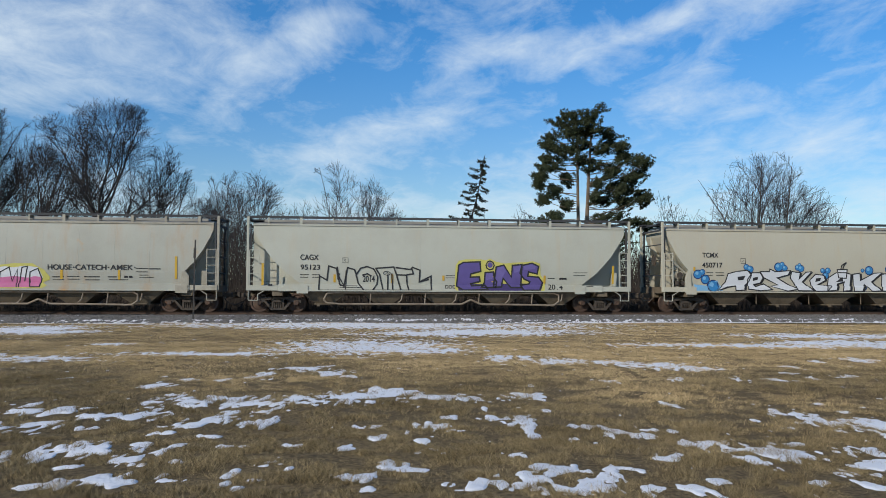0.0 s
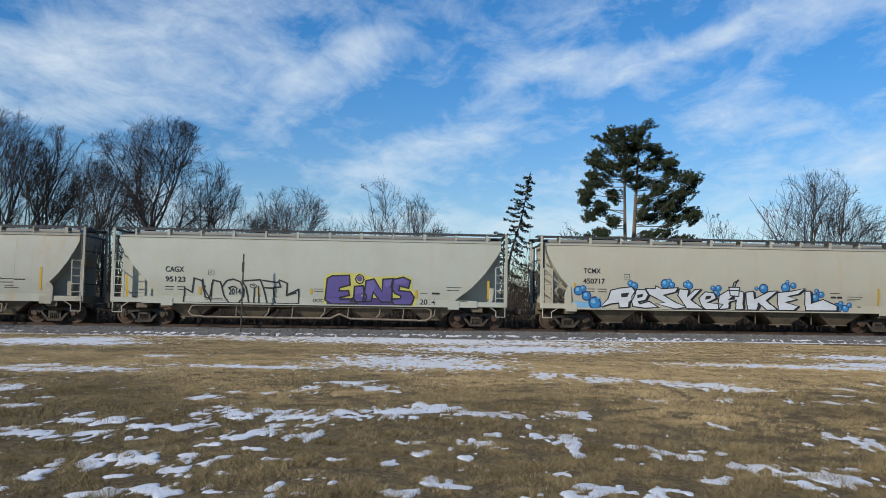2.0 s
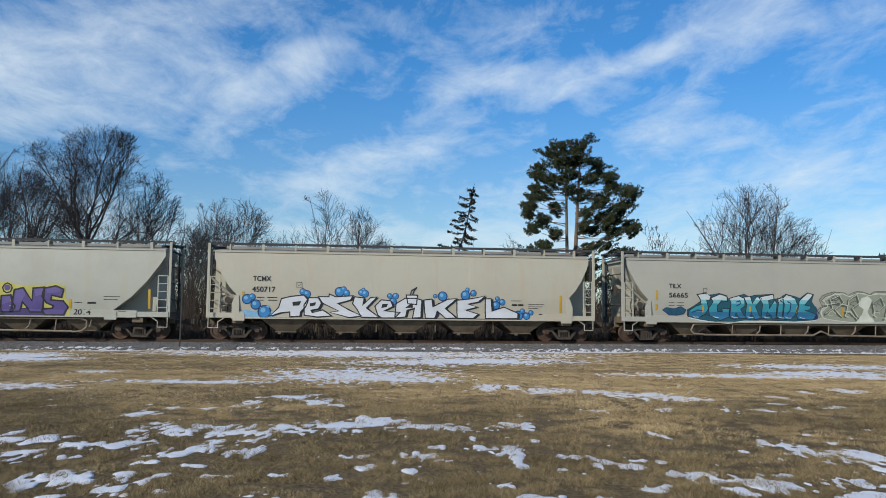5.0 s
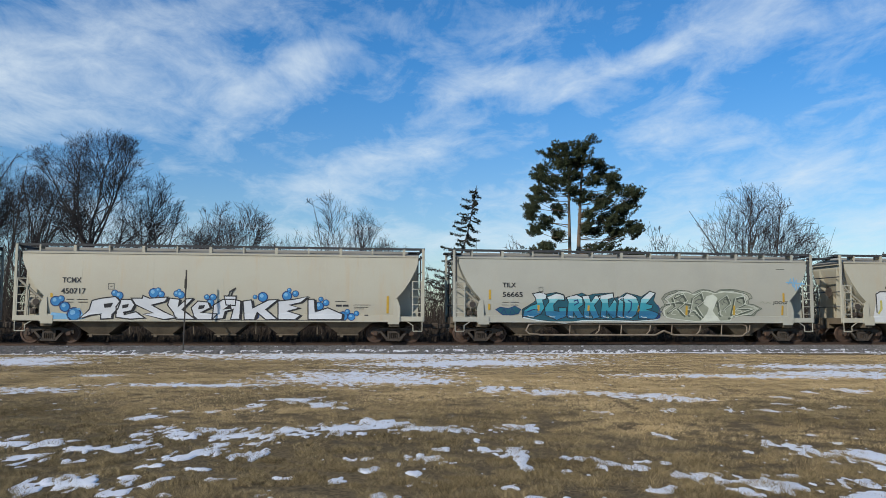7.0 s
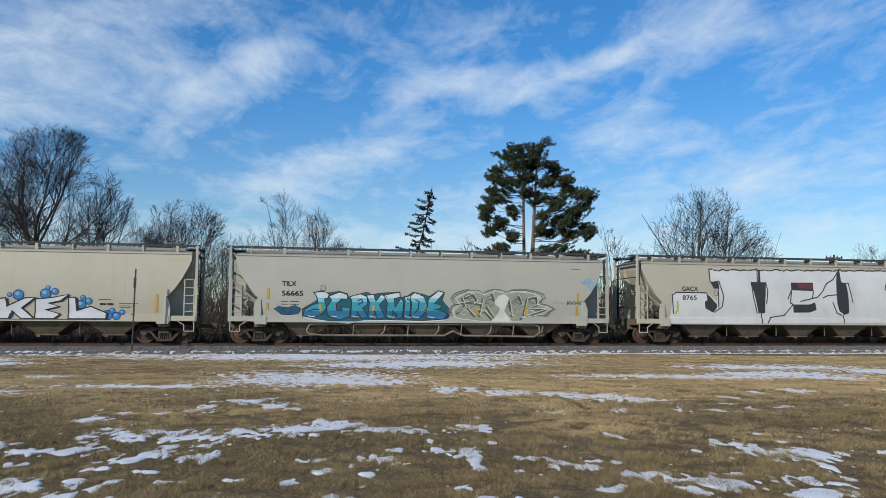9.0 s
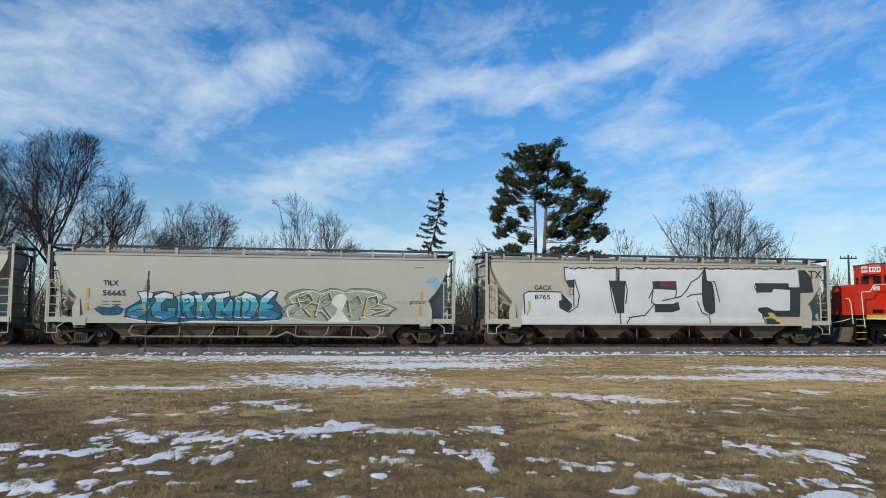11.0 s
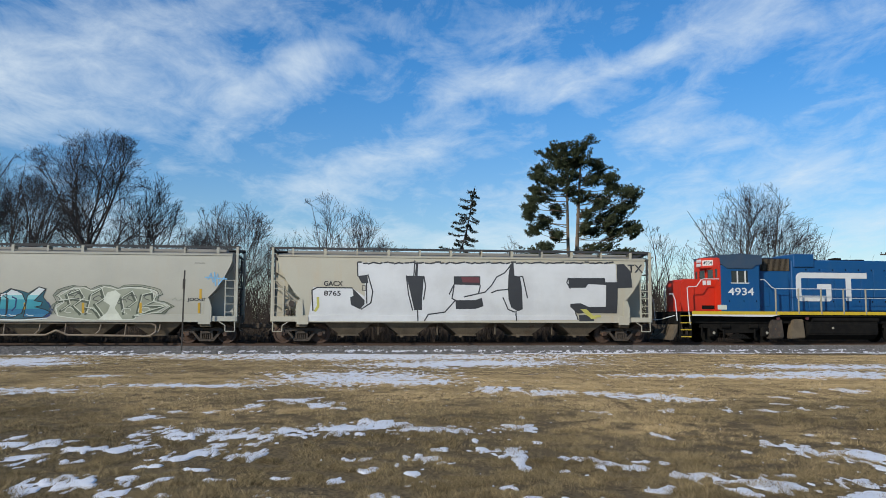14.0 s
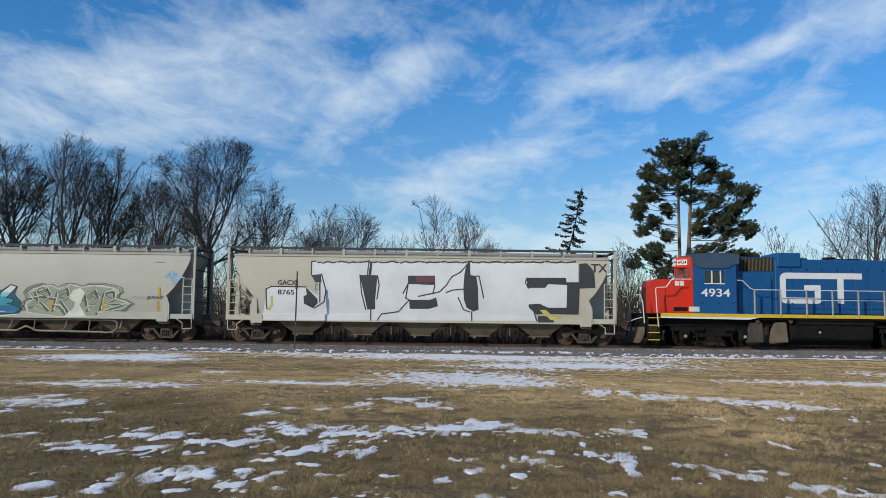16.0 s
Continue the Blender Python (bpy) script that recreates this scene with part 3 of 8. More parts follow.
def snow_depth(x, y):
    """how far the snow stands above the turf; below zero where there is none"""
    coarse, mid = fractal(x, y * 0.5, 0.9, 41, 3) - 0.5, fractal(x, y * 0.40, 0.20, 45, 3) - 0.5
    fine = fractal(x, y * 0.4, 0.08, 47, 2) - 0.5
    far_off = np.clip((y - 12) / 14, 0, 1)
    bend = 0.04 + 0.16 * far_off
    wx, wy = x + bend * (fractal(x, y, 0.7, 51, 3) - 0.5), y + 2 * bend * (fractal(x, y, 0.7, 61, 3) - 0.5)
    best = np.full(x.shape, -1.0)
    for cx, cy, rx, ry in SNOW_PATCHES:
        near = (np.abs(x - cx) < 2.2 * rx + 0.8) & (np.abs(y - cy) < 2.2 * ry + 1.2)
        if near.any():
            r = np.sqrt(((wx[near] - cx) / rx) ** 2 + ((wy[near] - cy) / ry) ** 2)
            best[near] = np.maximum(best[near], np.maximum(1.0 - r, -1.0))
    ragged = 1.35 * best + 0.3 * coarse + 1.6 * mid + 3.7 * fine - 0.24 + 0.28 * far_off
    v = across_of(x, y)
    ragged = np.where(v > -3.5, -1.0, ragged)
    crumbs = 2.5 * (fractal(x * 0.8, y * 0.5, 0.4, 71, 4) - 0.90 + 0.16 * (fractal(x, y, 5.0, 81, 2) - 0.5)) + 0.6 * fine
    crumbs = np.where(v > -3.6, -1.0, crumbs)
    patchy = fractal(x, y, 7.0, 95, 2)
    line = 0.16 - np.abs(v + 3.55) * 1.3 + 1.4 * (patchy - 0.52) + 0.35 * fine
    shoulder = -0.05 - np.abs(v + 2.9 + 0.5 * (fractal(x, y, 9.0, 97, 2) - 0.5)) * 3.5 + 1.4 * (fractal(x, y, 4.0, 99, 3) - 0.56) + 0.9 * fine
    by_ties = 0.03 - np.abs(v + 1.70) * 5.0 + 0.9 * (fractal(x, y, 1.6, 103, 3) - 0.50) + 0.5 * (patchy - 0.5)
    f = np.maximum.reduce([ragged, crumbs, line, shoulder, by_ties])
    return np.clip(f * 0.030, -0.03, 0.002 + 0.010 * (mid + 0.5))


def snow_sheet():
    verts, faces, base = [], [], 0
    for x0, x1, y0, y1, st in ((-9, 9, 5.0, 12.5, 0.025), (-16, 16, 12.5, 22, 0.05), (-30, 31, 22, 46, 0.09)):
        xs, ys = np.arange(x0, x1 + st / 2, st), np.arange(y0, y1 + st / 2, st)
        gx, gy = np.meshgrid(xs, ys)
        d = snow_depth(gx, gy)
        d = np.where(across_of(gx, gy) > -1.45, -0.03, d)
        z = surface(gx, gy) + d + 0.003
        nx, ny = len(xs), len(ys)
        top = np.maximum.reduce([d[:-1, :-1], d[1:, :-1], d[:-1, 1:], d[1:, 1:]]) > -0.010
        jj, ii = np.nonzero(top)
        i = jj * nx + ii
        quads = np.stack([i, i + 1, i + nx + 1, i + nx], 1)
        used, inv = np.unique(quads, return_inverse=True)
        verts.append(np.stack([gx, gy, z], -1).reshape(-1, 3)[used])
        faces.append(inv.reshape(-1, 4) + base)
        base += len(used)
    ob = mesh_from("snow_patches", np.concatenate(verts).tolist(), np.concatenate(faces).tolist(), SNOW)
    for p in ob.data.polygons:
        p.use_smooth = True
    tagged(ob, "thin melting patches of old white snow on the lawn", "snow", kind="stuff")


snow_sheet()


def grass():
    """two kinds of winter blades: coarse grey-brown turf about the camera, golden straw towards the track"""
    rng = np.random.default_rng(8)
    verts, gold = [], []
    for y0, y1, per, tall, wide in ((5.0, 9.5, 8200, 0.038, 0.0055), (9.5, 15, 3200, 0.040, 0.008), (15, 24, 1500, 0.036, 0.011), (24, 38.3, 520, 0.028, 0.018)):
        half = y1 * 0.68 + 1
        n = int(2 * half * (y1 - y0) * per)
        x, y = rng.uniform(-half, half, n), rng.uniform(y0, y1, n)
        clump = fractal(x, y, 0.26, 33, 3)
        keep = (clump > rng.uniform(0.30, 0.66, n) - np.clip((y - 12) / 40, 0, 0.25)) & (across_of(x, y) < -3.2)
        depth = snow_depth(x, y)
        keep &= (depth < 0.0) | (rng.random(n) < np.where(depth < 0.004, 0.75, 0.38) * np.where(y > 19, 0.30, 1.0))
        x, y, clump = x[keep], y[keep], clump[keep]
        n = len(x)
        a, b = rng.uniform(0, 6.28, n), rng.uniform(0, 6.28, n)
        h = tall * rng.uniform(0.4, 1.3, n) * np.where(y < 14, 0.30 + 2.7 * np.clip(clump - 0.28, 0, 0.5), 0.45 + 1.1 * clump)
        lean = rng.uniform(0.3, 1.6, n) * h
        z = turf(x, y) - 0.005
        dx, dy = np.cos(a) * wide * 0.5, np.sin(a) * wide * 0.5
        verts.append(np.stack([np.stack([x - dx, y - dy, z], -1), np.stack([x + dx, y + dy, z], -1), np.stack([x + np.cos(b) * lean, y + np.sin(b) * lean, z + h], -1)], 1))
        gold.append((y - 15.5) / 7.5 + 2.0 * (fractal(x, y, 3.5, 55, 3) - 0.5) + rng.uniform(-0.35, 0.35, n) > 0)
    verts, gold = np.concatenate(verts), np.concatenate(gold)
    for pick, ma, label in ((gold, BLADE, "short golden straw-coloured winter grass"), (~gold, BLADE_GREY, "coarse grey-brown winter turf")):
        v = verts[pick].reshape(-1, 3)
        ob = mesh_from("grass", v.tolist(), np.arange(len(v)).reshape(-1, 3).tolist(), ma)
        tagged(ob, label, "grass", kind="stuff")


grass()


# ---- trees and brush ----
def tubes(segs, sides=3):
    """numpy tubes round segments (x0 y0 z0 x1 y1 z1 r0 r1)"""
    s = np.array(segs)
    a, b, r0, r1 = s[:, :3], s[:, 3:6], s[:, 6], s[:, 7]
    d = b - a
    d /= np.linalg.norm(d, axis=1)[:, None] + 1e-9
    ref = np.where(np.abs(d[:, 2:3]) < 0.9, np.array([[0, 0, 1.0]]), np.array([[1.0, 0, 0]]))
    p = np.cross(d, ref)
    p /= np.linalg.norm(p, axis=1)[:, None]
    q = np.cross(d, p)
    k = np.arange(sides) * math.tau / sides
    ring = np.cos(k)[None, :, None] * p[:, None] + np.sin(k)[None, :, None] * q[:, None]
    co = np.concatenate([a[:, None] + ring * r0[:, None, None], b[:, None] + ring * r1[:, None, None]], 1).reshape(-1, 3)
    base = np.arange(len(s))[:, None] * (2 * sides)
    faces = np.concatenate([base + np.array([j, (j + 1) % sides, sides + (j + 1) % sides, sides + j]) for j in range(sides)])
    return co.tolist(), faces.tolist()


def bare_tree(x, y, height, spread, seed, stems=1, fork=0.30, limbs=8, order=5, twigs=0.0075, lift=0.10, lean=0.0, open_angle=0.75, bark=BARK, twig=TWIG, label=""):
    """a leafless tree: trunk or several stems, limbs that divide again and again, fine straight twigs at the ends; spread is the crown's half width"""
    rnd = random.Random(seed)
    thick, thin = [], []
    base = height * fork
    zc, rz = (height + base * 0.8) / 2, (height - base * 0.8) / 2

    def room(p, d):
        """how far from p along d the crown's outline lies"""
        q = Vector((p.x / spread, p.y / spread, (p.z - zc) / rz))
        e = Vector((d.x / spread, d.y / spread, d.z / rz))
        a, b, c = e.dot(e), q.dot(e), q.dot(q) - 1
        s = b * b - a * c
        return max((-b + math.sqrt(s)) / a, 0.5) if s > 0 else 0.5

    bend = (0, 0.10, 0.12, 0.13, 0.14, 0.16, 0.18)
    rise = (0, 0.45, 0.6, 0.8, 0.9, 0.5, 0.3)
    kids = (0, 9, 7, 5, 3, 2, 0)
    pieces = (0, 7, 5, 3, 2, 1, 1)
    spin = [0.0]

    def grow(p, d, length, r, level):
        n = pieces[level]
        track = [(p, d)]
        tip = max(r * 0.16, twigs * 0.8)
        for k in range(n):
            d = (d + Vector((rnd.gauss(0, bend[level]) + lean * 0.06, rnd.gauss(0, bend[level]), rnd.gauss(0, bend[level]) + lift * rise[level]))).normalized()
            q = p + d * (length / n)
            r0, r1 = r + (tip - r) * k / n, r + (tip - r) * (k + 1) / n
            (thick if r0 > 0.030 else thin).append((*p, *q, r0, r1))
            p = q
            track.append((p, d))
        if level >= order:
            return
        m = kids[level] if level < 3 else rnd.randint(kids[level] - 1, kids[level])
        for k in range(m):
            f = 0.22 + 0.78 * (k + rnd.random() * 0.8) / m
            i = min(int(f * n), n - 1)
            a, b = track[i], track[i + 1]
            g = f * n - i
            at, along = a[0].lerp(b[0], g), b[1]
            spin[0] += 2.4 + rnd.uniform(-0.5, 0.5)
            u = along.orthogonal().normalized()
            u = u * math.cos(spin[0]) + along.cross(u) * math.sin(spin[0])
            angle = rnd.uniform(0.45, 0.95)
            e = (along * math.cos(angle) + u * math.sin(angle) + Vector((lean * 0.10, 0, 0.10))).normalized()
            ln = length * (rnd.uniform(0.40, 0.72) if level < 3 else rnd.uniform(0.50, 0.95)) * (1.15 - 0.55 * f)
            left = room(at, e)
            if left < 0.5 * ln and level < 4 and rnd.random() < 0.75:
                continue
            ln = min(ln, left * rnd.uniform(0.75, 1.15))
            if ln > 0.12:
                grow(at, e, ln, max(r * (1 - 0.5 * f) * rnd.uniform(0.46, 0.64), twigs), level + 1)

    if stems == 1:
        top = Vector((rnd.gauss(0, 0.02) * height + lean * 0.5, 0, base))
        r = height * 0.0155
        n = 5
        at = [Vector((top.x * (k / n) ** 2 + rnd.gauss(0, 0.03), rnd.gauss(0, 0.03), base * k / n - 0.1)) for k in range(n + 1)]
        for k in range(n):
            thick.append((*at[k], *at[k + 1], r * (1.15 - 0.06 * k), r * (1.15 - 0.06 * (k + 1))))
        grow(at[-1], Vector((rnd.gauss(0, 0.08), 0, 1)).normalized(), room(at[-1], Vector((0, 0, 1))) * 0.80, r * 0.45, 1)
        for k in range(limbs):
            f = rnd.uniform(0.72, 1.0)
            p = at[3].lerp(at[5], (f - 0.6) / 0.4)
            t, tilt = k * 2.4 + rnd.uniform(-0.4, 0.4), open_angle * rnd.uniform(0.6, 1.35)
            d = Vector((math.cos(t) * math.sin(tilt), math.sin(t) * math.sin(tilt), math.cos(tilt)))
            grow(p, d, room(p, d) * rnd.uniform(0.82, 1.0), r * rnd.uniform(0.36, 0.55), 1)
    else:
        for k in range(stems):
            t, tilt = k * 2.4 + rnd.uniform(-0.4, 0.4), math.atan2(spread, height * 0.8) * (rnd.uniform(0.15, 1.05) if k else 0.05)
            d = Vector((math.cos(t) * math.sin(tilt) + lean * 0.05, math.sin(t) * math.sin(tilt), math.cos(tilt)))
            p = Vector((math.cos(t) * 0.15, math.sin(t) * 0.15, -0.1))
            reach = (height - 0.55 * height * (tilt / 0.9) ** 2) * rnd.uniform(0.78, 1.0) if k else height * 0.98
            grow(p, d, reach, height * (0.0085 if height > 11.5 else 0.0062), 1)
    tree = new("bare_tree")
    tree.matrix_basis = pose(x, y, 0)
    mesh_from("trunk", *tubes(thick, 6), bark, tree)
    mesh_from("crown", *tubes(thin, 3), twig, tree)
    return tagged(tree, label or "leafless dark deciduous tree behind the tracks", "tree", "bare trees behind the tracks")


for k, (x, y, h, s, st) in enumerate([(-46.5, 66, 17.6, 3.6, 1), (-43.4, 67, 17.4, 3.4, 2), (-40.6, 65.5, 17.4, 3.6, 3), (-37.6, 66.5, 16.6, 3.4, 1), (-34.2, 65, 14.6, 3.2, 2), (-31.4, 65.5, 14.0, 3.0, 2), (-50, 65, 17.5, 4.0, 2), (-54, 66, 17, 4.0, 1)]):
    bare_tree(x, y, h, s, (22, 28, 30, 41, 13, 21, 14, 25)[k], stems=st + 2 if st > 1 else 1, fork=0.44, limbs=6, lean=0.6, open_angle=0.55, lift=0.08, twigs=0.0090)
bare_tree(-26.0, 62, 16.0, 5.6, 36, fork=0.46, limbs=10, twigs=0.0080, open_angle=0.85, lift=0.05, label="broad leafless tree with a spreading crown of fine twigs")
bare_tree(-22.4, 64, 11.6, 3.2, 8, stems=5, lean=0.5, twigs=0.0115, order=4)
bare_tree(-19.9, 66, 9.8, 2.8, 9, stems=6, lean=1.2, twigs=0.0125, order=4)
bare_tree(-17.4, 64, 8.0, 2.6, 10, stems=6, lean=1.2, twigs=0.0125, order=4)
for x, y, h, s, sd, st in ((-14.3, 58, 9.9, 3.4, 11, 8), (-7.7, 58, 10.7, 1.9, 12, 4), (-5.4, 58.5, 9.6, 2.0, 13, 4), (-3.4, 58, 7.9, 1.5, 14, 3), (-10.8, 60, 8.2, 1.8, 15, 4), (6.2, 60, 7.4, 1.4, 18, 4), (16.8, 60, 9.7, 1.2, 16, 2), (18.4, 60.5, 10.9, 1.3, 17, 2)):
    bare_tree(x, y, h, s, sd, stems=st, order=4, twigs=0.0090, lift=0.07, bark=PALE_BARK, label="slender leafless young tree with several stems")
bare_tree(23.5, 60, 12.0, 3.5, 21, stems=6, twigs=0.0085, lift=0.06, order=4, bark=PALE_BARK, label="leafless grey-brown tree with a spreading crown")
bare_tree(26.9, 61, 9.7, 3.2, 22, stems=6, twigs=0.0100, lift=0.05, order=4, lean=0.8, bark=PALE_BARK)
bare_tree(20.2, 61, 8.2, 2.2, 24, stems=4, twigs=0.0100, lift=0.05, order=3, bark=PALE_BARK)
for k, (x, y, h, s) in enumerate([(-47, 61, 8.5, 3.0), (-42.5, 62, 9.0, 3.0), (-38.5, 61, 8.6, 2.8), (-34.5, 60, 8.4, 2.8), (-30.6, 60, 8.8, 2.8), (-23.6, 60, 8.6, 2.6), (-28.2, 59, 7.6, 2.6), (-51, 60, 9, 3.0)]):
    bare_tree(x, y, h, s, 300 + k, stems=5, order=3, lift=0.04, lean=0.4, twigs=0.0115, label="leafless thicket of young stems below the taller trees")
bare_tree(55.5, 90, 11.2, 3.2, 23, order=4, label="far leafless tree beyond the tracks")


def pad(rng, c, rx, ry, rz, n, size):
    """a flattened mass of needle tufts"""
    a = rng.normal(size=(n, 3))
    a /= np.linalg.norm(a, axis=1)[:, None]
    p = a * rng.random((n, 1)) ** 0.45 * np.array([rx, ry, rz]) + np.array(c)
    t1 = rng.normal(size=(n, 3))
    t1 /= np.linalg.norm(t1, axis=1)[:, None]
    t2 = rng.normal(size=(n, 3))
    t2 /= np.linalg.norm(t2, axis=1)[:, None]
    s = size * rng.uniform(0.6, 1.3, (n, 1))
    return np.stack([p - t2 * s * 0.28, p + t2 * s * 0.28, p + t1 * s], 1).reshape(-1, 3)


def pine():
    rng, rnd = np.random.default_rng(12), random.Random(12)
    tree = new("pine_tree")
    tree.matrix_basis = pose(10.2, 60, 0)
    segs = []
    for x0, xt, zt, r in ((-0.15, -0.25, 14.3, 0.20), (0.25, 0.85, 13.9, 0.24)):
        n = 12
        for k in range(n):
            f0, f1 = k / n, (k + 1) / n
            segs.append((x0 + (xt - x0) * f0 ** 1.5, 0, zt * f0 - 0.1, x0 + (xt - x0) * f1 ** 1.5, 0, zt * f1 - 0.1, r * (1 - 0.75 * f0), r * (1 - 0.75 * f1)))
    tufts = []
    # pads: offset from the trunks, height, half width; each is a limb with upturned shoots, every shoot a brush of needles
    for px, pz, w in PINE_PADS:
        px, pz = px * 0.95, pz * 0.978
        hx = 0.45 if px > 0.35 else -0.25
        for j in range(4):
            cx, cy, cz = px + rnd.uniform(-0.45, 0.45) * w, rnd.uniform(-1.5, 1.5), pz + rnd.uniform(-0.38, 0.30)
            start = Vector((hx, 0, cz - 0.15 - rnd.uniform(0.05, 0.38) * abs(px - hx)))
            end = Vector((cx, cy, cz - 0.08))
            mid = start.lerp(end, 0.55) + Vector((0, 0, -0.10 - rnd.uniform(0, 0.12)))
            if j % 2 == 0:
                segs += [(*start, *mid, 0.032, 0.024), (*mid, *end, 0.024, 0.010)]
            for _ in range(10):
                b = end + Vector((rnd.gauss(0, 0.40) * w, rnd.gauss(0, 0.35), rnd.gauss(0, 0.13)))
                out = Vector((b.x - hx, b.y * 0.6, 0)).normalized() * 0.16 + Vector((0, 0, rnd.uniform(0.05, 0.22)))
                for s in range(3):
                    c = b + out * (s * 0.8)
                    tufts.append(pad(rng, c, 0.17 - 0.02 * s, 0.17, 0.085, 22, 0.135))
    mesh_from("trunk", *tubes(segs, 7), PINE_BARK, tree)
    co = np.concatenate(tufts)
    mesh_from("crown", co.tolist(), np.arange(len(co)).reshape(-1, 3).tolist(), NEEDLES, tree)
    tagged(tree, "tall two-stemmed pine with layered dark green needle pads", "pine tree")


PINE_PADS = [(-1.2, 14.2, 0.8), (-0.4, 14.6, 0.8), (0.7, 14.6, 0.9), (1.2, 15.0, 0.6), (-2.0, 13.2, 0.8), (-1.0, 13.4, 0.9), (0.4, 13.5, 0.9), (1.5, 13.7, 0.8),
             (-2.2, 12.4, 0.7), (-0.7, 12.5, 0.8), (2.8, 12.6, 0.8), (1.6, 12.3, 0.8), (3.3, 12.0, 0.6), (-1.9, 11.0, 0.7), (-3.1, 10.4, 0.5), (4.2, 11.4, 0.7), (4.7, 10.9, 0.6),
             (1.2, 11.1, 0.9), (2.8, 10.9, 0.9), (4.0, 10.2, 0.8), (-3.0, 9.5, 0.6), (2.4, 9.5, 1.0), (3.6, 9.4, 0.8), (3.0, 9.0, 0.5),
             (-2.6, 8.4, 0.5), (4.6, 8.8, 0.8), (5.2, 8.5, 0.6), (3.4, 8.4, 0.7), (1.6, 8.3, 0.8), (-2.6, 6.6, 0.8), (-1.5, 6.4, 0.8), (-3.3, 6.2, 0.5), (2.6, 7.2, 0.9), (4.0, 6.7, 0.8), (5.2, 6.5, 0.6), (1.6, 5.8, 0.9), (-1.0, 5.2, 0.9), (0.6, 4.8, 1.0), (2.4, 4.4, 1.0),
             (0.1, 12.9, 0.8), (0.2, 11.7, 0.8), (-1.3, 11.7, 0.8), (2.2, 13.2, 0.6), (-2.6, 11.6, 0.5), (3.2, 5.6, 0.7), (0.3, 14.1, 0.8), (2.0, 10.3, 0.7),
             (-0.8, 10.2, 0.45), (-1.8, 9.2, 0.5), (-1.0, 8.1, 0.4), (0.9, 9.5, 0.4), (1.1, 7.0, 0.5), (-0.4, 6.0, 0.5), (0.3, 5.4, 0.7), (-1.9, 7.2, 0.4), (0.9, 8.4, 0.4)]
pine()


def spruce():
    rng, rnd = np.random.default_rng(5), random.Random(5)
    tree = new("spruce_tree")
    tree.matrix_basis = pose(1.0, 60, 0)
    segs, tufts = [], []

    def stem(f):
        return Vector((2.2 * f ** 1.4 + 0.10 * math.sin(f * 11), 0, 11.6 * f))

    for k in range(18):
        a, b = stem(k / 18), stem((k + 1) / 18)
        segs.append((*a, *b, 0.17 * (1 - k / 18.5), 0.17 * (1 - (k + 1) / 18.5) + 0.012))
    for k in range(66):
        f = 0.27 + 0.71 * (k / 66)
        p = stem(f)
        a = k * 2.4 + rnd.uniform(-0.5, 0.5)
        east = math.cos(a) > 0
        reach = ((1 - f) * (2.6 if east else 4.3) + 0.35) * rnd.uniform(0.45, 1.1)
        q = p + Vector((math.cos(a) * reach, math.sin(a) * reach * 0.8, (-0.42 if east else 0.05) * reach + rnd.uniform(-0.1, 0.15)))
        mid = p.lerp(q, 0.55) - Vector((0, 0, 0.10 * reach))
        segs += [(*p, *mid, 0.034, 0.022), (*mid, *q, 0.022, 0.009)]
        n = 3 + int(reach * 4)
        for j in range(n):
            g = 0.30 + 0.70 * j / (n - 1)
            c = (p.lerp(mid, g / 0.55) if g < 0.55 else mid.lerp(q, (g - 0.55) / 0.45)) - Vector((0, 0, rnd.uniform(0.0, 0.14)))
            tufts.append(pad(rng, c, 0.11, 0.10, 0.05, 12, 0.17))
    for k in range(7):
        tufts.append(pad(rng, stem(0.86 + 0.02 * k), 0.08, 0.08, 0.12, 12, 0.15))
    mesh_from("trunk", *tubes(segs, 6), BARK, tree)
    co = np.concatenate(tufts)
    mesh_from("crown", co.tolist(), np.arange(len(co)).reshape(-1, 3).tolist(), SPRUCE_NEEDLES, tree)
    tagged(tree, "leaning dark spruce with sparse drooping branches", "spruce tree")


spruce()


def brush():
    """tangled dead stems on the far side of the track"""
    rng = np.random.default_rng(2)
    for lo, hi, n, v0, v1, tall in ((-62, 75, 10000, 6.5, 14, 2.6), (-62, 75, 13000, 12, 26, 5.4), (-62, 75, 6000, 5.0, 9, 1.0)):
        u, v = rng.uniform(lo, hi, n), rng.uniform(v0, v1, n)
        h = tall * (0.35 + 0.9 * fractal(u, v, 4.0, 77, 3)) * rng.uniform(0.5, 1.2, n)
        x = TRACK.x + ALONG.x * u + ACROSS.x * v
        y = TRACK.y + ALONG.y * u + ACROSS.y * v
        lx, ly = rng.normal(0, 0.22, n) * h, rng.normal(0, 0.2, n) * h
        r = rng.uniform(0.010, 0.032, n)
        segs = np.stack([x, y, np.full(n, -0.1), x + lx * 0.4, y + ly * 0.4, h * 0.55, r, r * 0.8], 1)
        seg2 = np.stack([x + lx * 0.4, y + ly * 0.4, h * 0.55, x + lx, y + ly, h, r * 0.8, r * 0.4], 1)
        seg3 = np.stack([x + lx * 0.4, y + ly * 0.4, h * 0.55, x - lx * 0.5 + 0.1, y - ly, h * 0.9, r * 0.6, r * 0.3], 1)
        ob = mesh_from("brush", *tubes(np.concatenate([segs, seg2, seg3]), 3), BRUSH)
        tagged(ob, "tangle of dead brown weeds and brush stems", "brush", kind="stuff")


brush()


